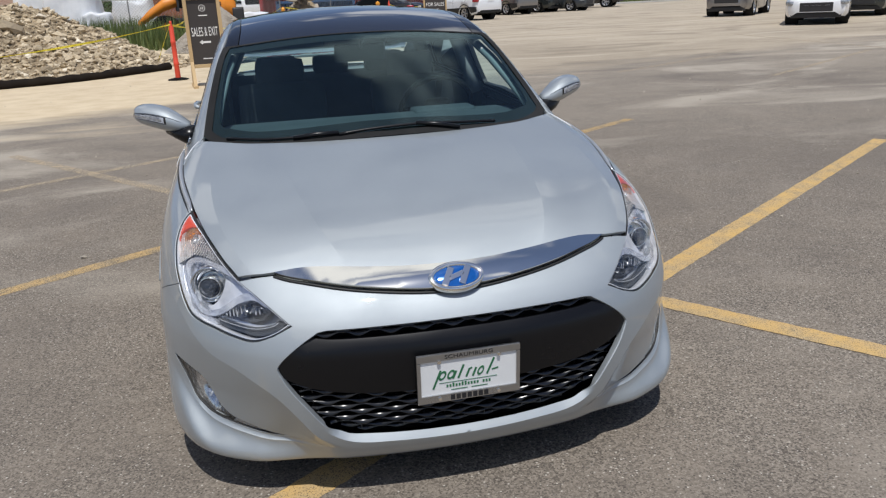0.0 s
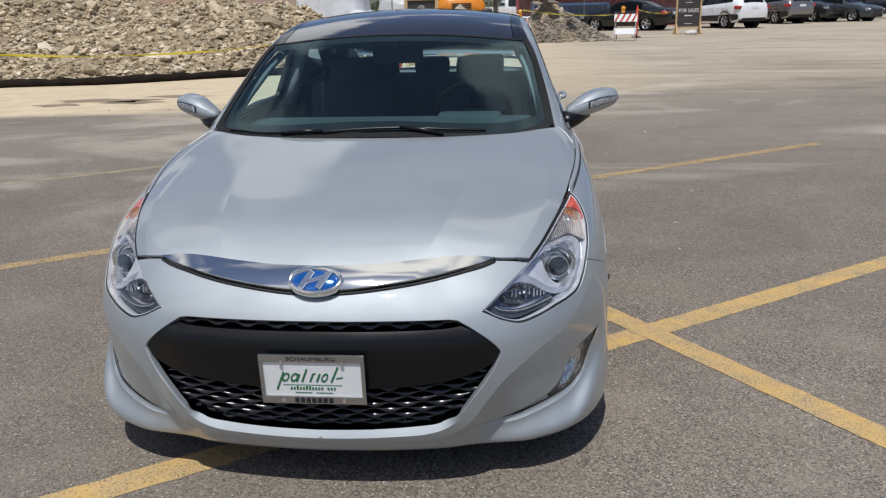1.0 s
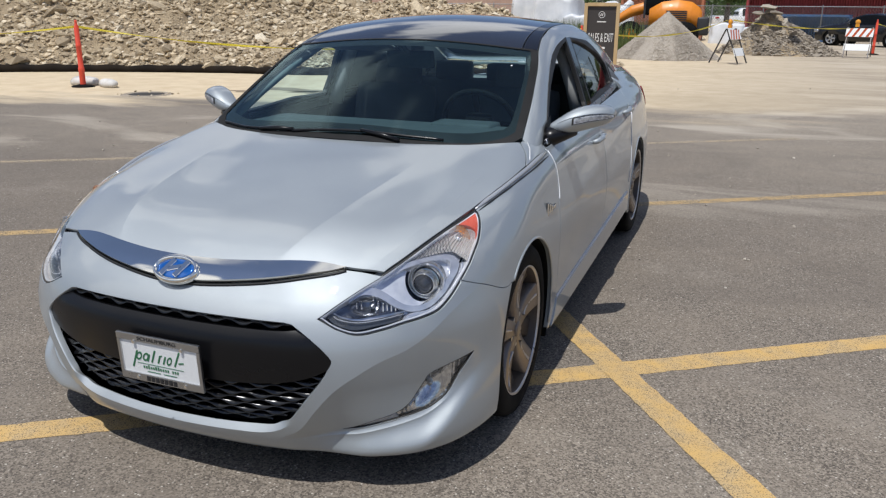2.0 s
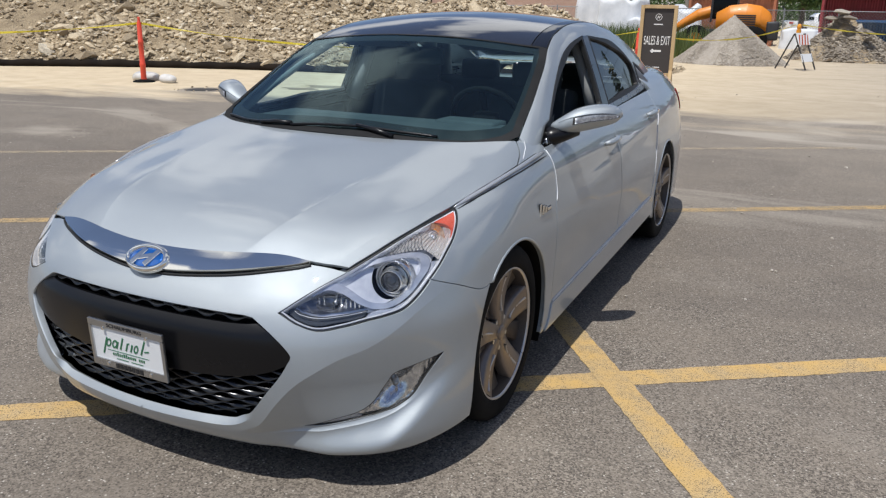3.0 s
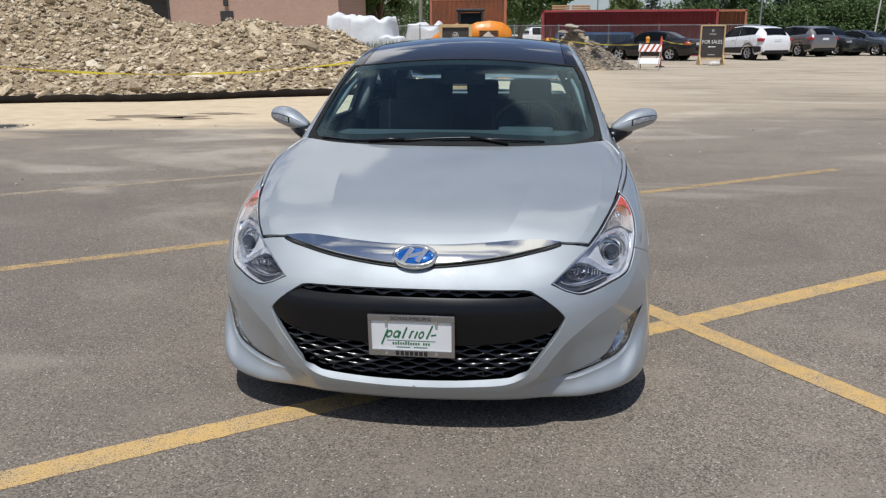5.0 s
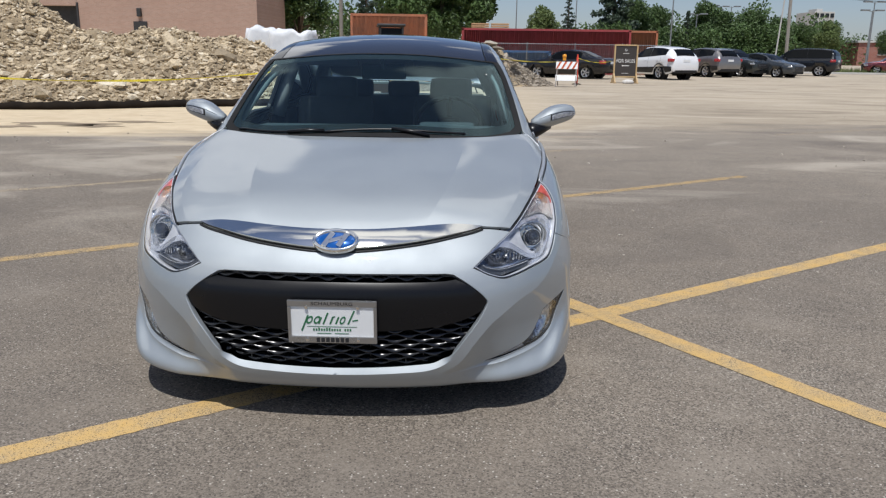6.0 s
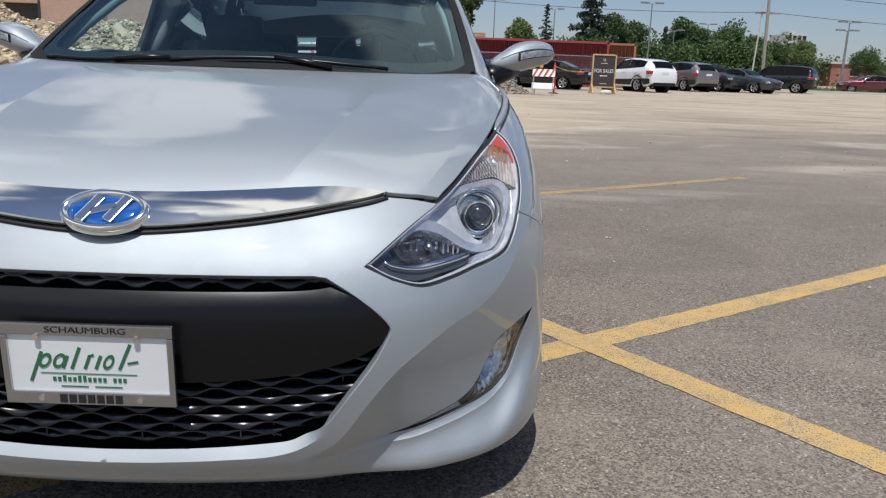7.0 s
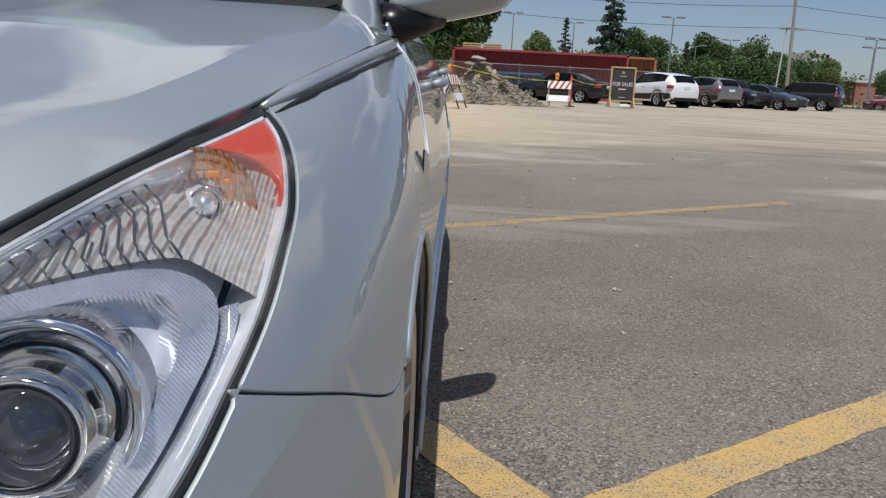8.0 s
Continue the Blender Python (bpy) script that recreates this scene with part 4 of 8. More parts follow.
roof_half = loop([(0, 1.834), (.16, 1.842), (.33, 1.858), (.50, 1.884), (.566, 1.90)], [(.566, 1.90), (.552, 2.06), (.546, 2.3), (.54, 2.8), (.53, 3.2), (.51, 3.37)], [(.51, 3.37), (.3, 3.42), (0, 3.44)], steps=5)
strip = loop([(.572, 1.901), (.558, 2.06), (.551, 2.3), (.545, 2.8), (.535, 3.2), (.515, 3.37)], [(.515, 3.37), (.55, 3.355)], [(.55, 3.355), (.575, 3.2), (.581, 2.8), (.589, 2.33), (.613, 2.06), (.637, 1.922)], [(.637, 1.922), (.572, 1.901)], steps=4)
panel("roof_strip", GLOSS_BLACK, sedan, strip, u_top, upper, (), 0.03, rim=0.006, mirrored=True)
ROOF_GLASS = surface("dusty_roof_glass", (0.020, 0.020, 0.021), 0.06, vary=0.3, coat=1.0, spec=1.0)
panel("roof_glass", ROOF_GLASS, sedan, both_sides(roof_half), u_top, upper, (), 0.05, rim=0.008, label="black panoramic glass roof")
bl_half = loop([(0, 3.45), (.3, 3.43), (.55, 3.37)], [(.55, 3.37), (.60, 3.7), (.62, 4.0)], [(.62, 4.0), (.4, 4.12), (0, 4.16)], steps=5)
panel("rear_screen", REAR_GLASS, sedan, both_sides(bl_half), u_top, upper, (), 0.06, rim=0.004)
boot_half = loop([(0, 4.12), (.4, 4.09), (.60, 3.98), (.66, 3.62), (.70, 3.50)], [(.70, 3.50), (.786, 3.52)], [(.786, 3.52), (.779, 3.75), (.762, 4.0), (.742, 4.28), (.715, 4.45)], [(.715, 4.45), (.69, 4.56), (.3, 4.60), (0, 4.61)], steps=4)
panel("boot_lid", SILVER, sedan, both_sides(boot_half), s_top, lower, (), 0.04, rim=0.02)
# rail: outer line follows the screen and roof edges
def rail_top(n=26):
    ys = np.r_[np.linspace(1.335, 2.035, 12), np.linspace(2.1, 3.36, 10), np.linspace(3.45, 4.05, 6)]
    xs = np.interp(ys, [1.335, 1.56, 1.80, 1.915, 2.06, 2.33, 2.8, 3.2, 3.36, 3.7, 4.0], [.747, .719, .677, .645, .618, .594, .586, .580, .556, .606, .626])
    return [(float(p[1]), float(p[2])) for p in u_top(xs, ys)]


top_line = rail_top()
rail = loop([(1.31, .925), (1.42, .922), (1.9, .945), (2.42, .962), (3.42, .994), (4.1, 1.012)], [(4.1, 1.012), top_line[-1]], list(reversed(top_line)), [top_line[0], (1.31, .925)], steps=2)
front_win = loop([(1.545, .957), (2.0, .968), (2.40, .980)], [(2.40, .980), (2.415, 1.12), (2.40, 1.322)], [(2.40, 1.322), (2.17, 1.285), (1.98, 1.224), (1.81, 1.138), (1.66, 1.043), (1.545, .957)], steps=5)
rear_win = loop([(2.52, .985), (2.9, 1.0), (3.38, 1.022)], [(3.38, 1.022), (3.38, 1.09), (3.345, 1.148)], [(3.345, 1.148), (3.16, 1.222), (2.92, 1.283), (2.66, 1.31), (2.50, 1.322)], [(2.50, 1.322), (2.51, 1.12), (2.52, .985)], steps=5)
quarter_win = loop([(3.45, 1.028), (3.6, 1.034), (3.80, 1.038)], [(3.80, 1.038), (3.62, 1.10), (3.43, 1.150)], [(3.43, 1.150), (3.45, 1.028)], steps=5)
panel("roof_rail", SILVER, sedan, rail, u_side, upper, [front_win, rear_win, quarter_win], 0.03, rim=0.015, mirrored=True)


def border(poly, d):
    c = np.mean(poly, 0)
    return [tuple(c + (np.array(q) - c) * (1 - d / max(.05, np.linalg.norm(np.array(q) - c)))) for q in poly]


for line in (front_win, rear_win, quarter_win):
    wide = border(line, -.012)
    panel("window_frame", SEAL, sedan, wide, u_side, upper, [border(line, .022)], 0.04, off=.003, rim=.02, mirrored=True)
panel("side_window", SIDE_GLASS, sedan, border(rear_win, -.002), u_side, upper, (), 0.06, off=-.012, rim=0, mirrored=True)
panel("side_window", SIDE_GLASS, sedan, border(quarter_win, -.002), u_side, upper, (), 0.06, off=-.012, rim=0, mirrored=True)
panel("pillar_cover", GLOSS_BLACK, sedan, loop([(2.405, .976), (2.515, .98)], [(2.515, .98), (2.495, 1.325)], [(2.495, 1.325), (2.405, 1.325)], [(2.405, 1.325), (2.415, 1.12), (2.405, .976)], steps=3), u_side, upper, (), 0.04, off=.004, rim=.01, mirrored=True)
belt_band = loop([(1.47, .939), (1.9, .957), (2.42, .976), (3.42, 1.012), (3.8, 1.022)], [(3.8, 1.022), (3.8, .998)], [(3.8, .996), (3.42, .985), (2.42, .953), (1.9, .936), (1.47, .917)], [(1.47, .917), (1.47, .939)], steps=4)
panel("belt_moulding", SATIN, sedan, belt_band, u_side, upper, (), 0.02, off=.012, rim=.02, mirrored=True)
for side in (1, -1):
    ys = np.linspace(1.34, 3.52, 40)
    zs = np.interp(ys, [1.3, 1.42, 1.9, 2.42, 3.42, 4.0], [.918, .922, .943, .958, .989, 1.003])
    q = u_side(ys, zs)
    w = s_side(ys, zs - .012)
    bm = bmesh.new()
    rows = [[bm.verts.new((side * (q[i][0] - .02), ys[i], zs[i] - .006)) for i in range(40)], [bm.verts.new((side * (w[i][0] - .003), ys[i], zs[i] - .014)) for i in range(40)]]
    for i in range(39):
        bm.faces.new((rows[0][i], rows[0][i + 1], rows[1][i + 1], rows[1][i]))
    bmesh.ops.solidify(bm, geom=bm.faces[:], thickness=.01)
    bmesh.ops.recalc_face_normals(bm, faces=bm.faces)
    part("belt_shelf", bm, SEAL, sedan, "", True)

# door handles
for side in (1, -1):
    for y, z in ((2.27, .835), (3.22, .875)):
        x = float(creased(np.array([y]), np.array([z]))[0][0])
        part("door_handle", sweep([(side * (x + d), y + s, z + h) for s, d, h in ((-.10, .004, -.004), (-.08, .022, 0), (0, .030, .004), (.08, .026, .006), (.10, .006, .006))], [.010, .014, .015, .014, .010], 10), SILVER, sedan, "", True)

# small plain lettering mark on the wing
for side in (1, -1):
    for k, (dy, dz, w, h) in enumerate(((0, 0, .012, .05), (.03, -.004, .018, .036), (.06, -.008, .018, .026), (.10, -.01, .04, .012))):
        y, z = 1.185 + dy, .712 + dz
        x = float(s_side(np.array([y]), np.array([z]))[0][0])
        part("side_badge", box((.006, w, h), (side * (x + .003), y, z), .002), CHROME, sedan)
        # larger dark plate added behind each mark so it stands out
        part("badge_contrast_plate", box((.003, w + .007, h + .007), (side * (x + .0005), y + .002, z - .002), .001), SEAL, sedan)


# pale edge guards on the door and cowl edges
GUARD = surface("edge_guard", (0.82, 0.83, 0.84), 0.3, vary=0.05, coat=0.5)
for side in (1, -1):
    for rows, lift in ((FENDER_SEAM[:2] + [(1.383, .71)], .008), (QUARTER_SEAM[1:6], .002)):
        q = creased(*np.array(curve_through(rows, 6)).T)
        part("edge_guard", sweep([(side * (p[0] + .0015), p[1] + lift, p[2]) for p in q], .0018, 6), GUARD, sedan, "thin pale edge guard", True)
    q = s_top(np.array([.762, .79, .816]), np.array([1.345, 1.29, 1.20]))
    part("edge_guard", sweep([(side * p[0], p[1], p[2] + .001) for p in q], .0017, 6), GUARD, sedan, "thin pale edge guard", True)
# head lamps: cover, housing, amber corner, indicator, silver bands, projector, high beam
WINK = surface("indicator_reflector", (0.90, 0.89, 0.88), 0.14, 0.6, second=(0.70, 0.66, 0.62), scale=120, vary=0.1)
BALL = surface("projector_glass", (0.05, 0.054, 0.06), 0.03, 0.4, vary=0.2, coat=1.0)
CLEAR_BAND = surface("clear_band", (0.88, 0.90, 0.94), 0.11, 0.72, second=(0.55, 0.58, 0.66), scale=30, fine=500, relief=0.25, depth=0.001, coat=0.7)


def ribbed(m, scale, depth, direction="X"):
    """Pressed optic ribs over a lamp surface."""
    n, l = m.node_tree.nodes, m.node_tree.links
    p = n["Principled BSDF"]
    tc, wave = n.new("ShaderNodeTexCoord"), n.new("ShaderNodeTexWave")
    wave.bands_direction = direction
    wave.inputs["Scale"].default_value, wave.inputs["Distortion"].default_value = scale, 0.6
    l.new(tc.outputs["Object"], wave.inputs["Vector"])
    bump(n, l, wave.outputs["Fac"], 0.8, depth, p)
    return m


ribbed(WINK, 42.0, 0.006)
ribbed(CLEAR_BAND, 150.0, 0.0003, "DIAGONAL")
DARK_BOWL = surface("smoked_bowl", (0.34, 0.35, 0.37), 0.08, 0.9, second=(0.05, 0.052, 0.057), scale=45)
# silver bowl; its orange second colour paints the amber bulb's reflection
BULB_GLOW_BOWL = surface("bulb_glow_bowl", (0.84, 0.68, 0.56), 0.12, 0.6, second=(0.80, 0.25, 0.04), scale=48, fine=150)
ribbed(BULB_GLOW_BOWL, 60.0, 0.002)
BOWL = surface("bowl_mirror", (0.72, 0.74, 0.77), 0.06, 1.0, vary=0.05)
hl_line = loop(HL_TOP, HL_OUT, HL_LOW, steps=5)
turn_line = loop([(45.2, .709), (48.7, .735), (52.7, .757), (57.2, .778)], [(57.2, .778), (59.7, .784), (62.6, .780), (64.0, .764), (62.6, .740), (60.6, .716), (58.4, .690)], [(58.4, .690), (57.3, .710), (56.3, .718), (54.4, .720), (51.8, .719), (48.5, .715), (45.2, .709)], steps=5)
amber_line = loop([(60.4, .7875), (63.5, .7985), (67.5, .8105)], [(67.5, .8105), (66.2, .787), (63.6, .752), (61.0, .719)], [(61.0, .719), (62.7, .744), (63.7, .763), (62.9, .779), (60.4, .7875)], steps=5)
band_top = [(37.0, .662), (40.0, .683), (43.9, .703), (46.8, .713), (50.3, .7175), (54.2, .7185), (56.0, .710), (56.7, .694), (55.9, .67), (54.1, .644), (52.1, .616), (50.3, .599), (47.8, .585), (44.8, .584), (42.3, .600), (40.8, .617), (39.4, .632), (37.0, .641), (34.2, .622)]
band_in = [(35.2, .640), (37.6, .657), (39.3, .655), (40.8, .642), (42.2, .624), (43.6, .608), (45.2, .600), (47.0, .599), (49.2, .608), (51.0, .625), (53.0, .651), (54.3, .673), (54.7, .695), (53.6, .7075), (49.8, .7075), (47.1, .703), (44.3, .693), (41.0, .675)]
band_line = loop(band_top, [band_top[-1], band_in[0]], band_in, [band_in[-1], band_top[0]], steps=4)
outer_line = loop([(57.6, .690), (56.8, .672), (54.7, .641), (52.2, .610), (49.2, .583), (46.0, .5735), (43.0, .5675)], [(43.0, .5675), (44.6, .581), (47.9, .582)], [(47.9, .582), (50.5, .596), (52.4, .614), (54.5, .642), (56.3, .669), (57.1, .690)], [(57.1, .690), (57.6, .690)], steps=4)
hb_line = loop([(31.6, .593), (33.9, .617), (36.7, .636), (38.6, .637), (40.4, .624), (41.7, .604), (43.4, .584)], [(43.4, .584), (38.7, .577), (35.7, .573), (32.8, .582), (31.6, .593)], steps=4)
blk_line = loop([(30.2, .588), (31.6, .592), (32.8, .581), (35.7, .572), (39.5, .576), (43.6, .583)], [(43.6, .583), (42.4, .5655), (38.4, .5565), (34.9, .5495), (31.9, .564), (30.2, .588)], steps=4)


def small(poly, d):
    """The outline drawn inwards by about d metres."""
    p = np.array(poly) * (np.pi / 180 * .95, 1)
    q = np.roll(p, -1, 0) - np.roll(p, 1, 0)
    q /= np.linalg.norm(q, axis=1, keepdims=True) + 1e-9
    turn = np.sign(np.sum(p[:, 0] * np.roll(p[:, 1], -1) - np.roll(p[:, 0], -1) * p[:, 1]))
    p = p + turn * d * np.stack([-q[:, 1], q[:, 0]], 1)
    return [tuple(r) for r in p / (np.pi / 180 * .95, 1)]


made = panel("head_lamp", LENS, sedan, deg(hl_line), s_front, lower, (), 0.02, FU, off=-0.001, rim=0.006, mirrored=True, label="clear wrap-around head lamp with amber corner")
for lamp in made:
    lamp.visible_shadow = False


def lamp_panel(name, mat, line, res, off, rim, shape=None, holes=()):
    for lamp, ob in zip(made, panel(name, mat, sedan, deg(line), s_front, lower, [deg(h) for h in holes], res, FU, off=off, rim=rim, mirrored=True, shape=shape, inward=True)):
        ob.parent = lamp


lamp_panel("lamp_rim", SEAL, hl_line, 0.02, -0.002, 0.01, None, [small(hl_line, .0035)])
lamp_panel("lamp_wall", BEZEL, small(hl_line, .0034), 0.02, -0.004, 0.045, None, [small(hl_line, .006)])
eye_hole = [(48.3 + 3.25 * math.cos(k * math.pi / 16), .648 + .053 * math.sin(k * math.pi / 16)) for k in range(32)]
lamp_panel("housing", BEZEL, small(hl_line, .003), 0.014, -0.048, 0.02, None, [hb_line, eye_hole])
lamp_panel("amber_corner", AMBER, amber_line, 0.01, -0.006, 0.012)
lamp_panel("indicator", WINK, turn_line, 0.006, -0.034, 0.0, lambda a, z: .0012 * np.abs(np.sin(a * 150)) * (a > radians(57)) + .024 * step(-.055, -.006, a - np.interp(z, [.643, .674, .711, .742, .786], np.radians([55.0, 57.5, 60.3, 63.0, 66.4]))) - .018 * np.exp(-((a - radians(60.2)) / .045) ** 2 - ((z - .747) / .03) ** 2))
lamp_panel("silver_band", CLEAR_BAND, band_line, 0.01, -0.022, 0.03, lambda a, z: .002 * np.sin(a * 40))
lamp_panel("outer_band", CLEAR_BAND, outer_line, 0.01, -0.016, 0.03)
lamp_panel("high_beam", DARK_BOWL, hb_line, 0.006, -0.040, 0.0, lambda a, z: .0015 * np.abs(np.sin(a * 90)) * (a > radians(38)) - .03 * np.exp(-((a - radians(37.2)) / .05) ** 2 - ((z - .605) / .022) ** 2))
lamp_panel("black_bezel", LAMP_DARK, blk_line, 0.01, -0.026, 0.03)
for side, lamp in ((1, made[0]), (-1, made[1])):
    # row of chevron fins in the indicator
    for k in range(13):
        a = 46.4 + k * .76
        top = float(np.interp(a, [45.2, 48.7, 52.7, 57.2], [.709, .735, .757, .778])) - .003
        low = float(np.interp(a, [45, 48.5, 51.8, 57], [.7085, .714, .718, .718])) + .002
        rows = deg([(a + .75, top), (a + .95, top * .7 + low * .3), (a + .2, top * .3 + low * .7), (a + .35, low)])
        q = s_front(*np.array(rows).T)
        pts = [(side * p[0] * .978, p[1] + .017, p[2]) for p in q]
        part("lamp_fin", sweep([tuple(np.array(pts[j]) * (1 - f) + np.array(pts[j + 1]) * f) for j in range(3) for f in (0, .5)] + [pts[3]], .0010, 6), LAMP_DARK, lamp, "", True)
    aim = Vector((side * .18, -1, .04)).normalized()
    turn = aim.to_track_quat("Z", "Y").to_matrix().to_4x4()
    at = Matrix.Translation((side * .722, .357, .646)) @ turn
    bm = lathe([(0.0005, .016), (.010, .0148), (.019, .011), (.026, .004), (.0305, -.006)], 40, "Z")
    bm.transform(at)
    part("projector_lens", bm, BALL, lamp, "dark glass projector lens", True)
    bm = lathe([(.0300, -.006), (.0312, -.001), (.0335, .000), (.0350, -.004), (.0375, -.016), (.0415, -.030), (.0450, -.036), (.0450, -.06)], 48, "Z")
    bm.transform(at)
    part("projector_ring", bm, CHROME, lamp, "", True)
    bm = lathe([(.043, -.040), (.0455, -.034), (.0485, -.030), (.0500, -.032), (.0505, -.022), (.0540, -.016), (.0570, -.016), (.0575, -.024), (.0575, -.06)], 48, "Z")
    bm.transform(Matrix.Translation((side * .004, 0, .006)) @ at)
    part("projector_shroud", bm, BOWL, lamp, "", True)
    q = s_front(np.array([radians(60.0)]), np.array([.747]))[0]
    bm = lathe([(0.0005, .012), (.006, .010), (.0095, .003), (.0095, -.02)], 24, "Z")
    bm.transform(Matrix.Translation((side * (q[0] - .038), q[1] + .018, q[2] - .002)) @ turn)
    part("indicator_bulb", bm, REFLECTOR, lamp, "", True)
    bm = lathe([(.010, 0), (.0125, .002), (.0125, -.01)], 24, "Z")
    bm.transform(Matrix.Translation((side * (q[0] - .038), q[1] + .022, q[2] - .002)) @ turn)
    part("bulb_ring", bm, CHROME, lamp, "", True)
    # small amber chips added as painted glints of the bulb
    for dx, dz, w, h in ((.002, .022, .009, .005), (.013, .017, .004, .004)):
        bm = box((w, .002, h), (side * (q[0] - .036 + dx), q[1] + .026, q[2] - .002 + dz), .0009, Matrix.Rotation(side * radians(20), 4, "Z"))
        part("amber_glint", bm, AMBER_GLINT, lamp, "amber chip standing in for a glint of the bulb", True)
    q = s_front(np.array([radians(59.6)]), np.array([.747]))[0]
    bm = lathe([(.0165, -.006), (.022, -.003), (.0235, -.006), (.030, -.001), (.0315, -.004), (.036, .001), (.0375, -.001), (.041, .003)], 40, "Z")
    bm.transform(Matrix.Translation((side * (q[0] - .040), q[1] + .034, q[2] - .001)) @ turn)
    part("indicator_bowl", bm, BULB_GLOW_BOWL, lamp, "ringed silver bowl with the amber bulb's reflection in its colour", True)
    rim_line = s_front(*np.array(deg(curve_through([(31.8, .590), (32.8, .580), (35.7, .571), (39.5, .575), (43.4, .582)], 5))).T)
    part("lamp_line", sweep([(side * p[0] * .976, p[1] + .012, p[2]) for p in rim_line], .0016, 6), REFLECTOR, lamp, "thin bright line", True)
    for k, (a, h, z) in enumerate(((35.6, .018, .611), (36.4, .026, .612), (38.4, .030, .612), (39.2, .024, .610), (40.0, .030, .602), (40.7, .022, .600), (41.4, .026, .595), (42.1, .018, .592))):
        q = s_front(np.array([radians(a)]), np.array([z]))[0]
        part("bowl_fin", box((.0045, .004, h), (side * q[0] * .968, q[1] + .028, q[2]), .0012, Matrix.Rotation(side * radians(25), 4, "Z")), BOWL, lamp)
    q = s_front(np.array([radians(37.4)]), np.array([.604]))[0]
    bm = lathe([(.0005, .010), (.006, .008), (.008, 0), (.008, -.03)], 20, "Z")
    bm.transform(Matrix.Translation((side * q[0] * .98, q[1] + .045, q[2])) @ turn)
    part("high_beam_bulb", bm, SATIN, lamp, "", True)

# fog lamps
fogs = panel("fog_lamp", LENS, sedan, deg(fog_line), s_front, lower, (), 0.02, FU, off=-0.004, rim=0.01, mirrored=True, inward=True, label="clear fog lamp in a silver tail-shaped surround")
for fog in fogs:
    fog.visible_shadow = False


def fog_panel(name, mat, line, res, off, rim, shape=None, holes=()):
    for fog, ob in zip(fogs, panel(name, mat, sedan, deg(line), s_front, lower, [deg(h) for h in holes], res, FU, off=off, rim=rim, mirrored=True, shape=shape, inward=True)):
        ob.parent = fog


fog_panel("fog_rim", SEAL, fog_line, 0.010, -0.001, 0.008, None, [small(fog_line, .0025)])


def fog_dish(a, z):
    """The long reflector dish pressed into the fog lamp housing."""
    p, q = (a - radians(47.6)) * .95, z - .328
    u, v = .70 * p + .71 * q, .71 * p - .70 * q
    return -.030 * np.exp(-(u / .062) ** 2 - (v / .030) ** 2) + .0012 * np.sin(p * 420)


fog_panel("fog_housing", FOG_BOWL, small(fog_line, .001), 0.006, -0.010, 0.0, fog_dish)
fog_panel("fog_tail", FOG_GREY, loop([(31.7, .2155), (34.5, .2300), (37.7, .2495), (41.2, .2675)], [(41.2, .2675), (42.2, .2485)], [(42.2, .2485), (38.4, .2360), (34.6, .2240), (31.7, .2155)], steps=4), 0.015, -0.006, .015)
for side, fog in ((1, fogs[0]), (-1, fogs[1])):
    q = s_front(np.array([radians(47.8)]), np.array([.336]))[0]
    turn = Vector((side * .35, -1, .0)).normalized().to_track_quat("Z", "Y").to_matrix().to_4x4()
    at = Matrix.Translation((side * (q[0] - .012), q[1] + .020, q[2])) @ turn
    bm = lathe([(.0005, .004), (.008, .003), (.010, -.004), (.010, -.02)], 20, "Z")
    bm.transform(at)
    part("fog_bulb", bm, SATIN, fog, "", True)
    q = s_front(np.array([radians(54.0)]), np.array([.378]))[0]
    part("fog_fin", box((.05, .004, .02), (side * (q[0] - .02), q[1] + .03, q[2]), .001, Matrix.Rotation(side * radians(38), 4, "Z")), REFLECTOR, fog)

# door mirrors
def mirror_section(t):
    top = ramp(t, [0, .12, .3, .55, .8, .94, 1.0], [.998, 1.024, 1.058, 1.074, 1.067, 1.051, 1.035])
    low = ramp(t, [0, .12, .3, .55, .8, .94, 1.0], [.966, .952, .951, .967, .987, 1.000, 1.011])
    x = ramp(t, [0, .5, .8, 1.0], [.806, .950, 1.026, 1.054])
    hd = ramp(t, [0, .12, .3, .55, .8, .94, 1.0], [.034, .066, .094, .102, .086, .056, .024])
    cy = ramp(t, [0, .35, .7, 1.0], [1.570, 1.622, 1.68, 1.72])
    return float(x), float(top - low) / 2, float(hd), float(top + low) / 2, float(cy)


def mirror_shell(side, t0, t1, a0, a1, lift, n=22, m=40, whole=True):
    bm = bmesh.new()
    rows = []
    for t in np.linspace(t0, t1, n):
        x, hh, hd, cz, cy = mirror_section(t)
        ring = []
        for a in np.linspace(a0, a1, m, endpoint=not whole):
            c, s = math.cos(a), math.sin(a)
            sx = math.copysign(abs(c) ** .85, c)
            sz = math.copysign(abs(s) ** .8, s)
            drop = .030 * max(0, -s) * t
            ring.append(bm.verts.new((side * (x - drop * .3), cy - (hd + lift) * sx * (1 if c > 0 else .55), cz + (hh + lift) * sz * (1.0 if s > 0 else .9))))
        rows.append(ring)
    for p, q in zip(rows, rows[1:]):
        for k in range(m if whole else m - 1):
            j = (k + 1) % m
            bm.faces.new((p[k], p[j], q[j], q[k]))
    if whole:
        bm.faces.new(rows[0])
        bm.faces.new(rows[-1])
    else:
        bmesh.ops.solidify(bm, geom=bm.faces[:], thickness=.003)
    bmesh.ops.recalc_face_normals(bm, faces=bm.faces)
    return bm


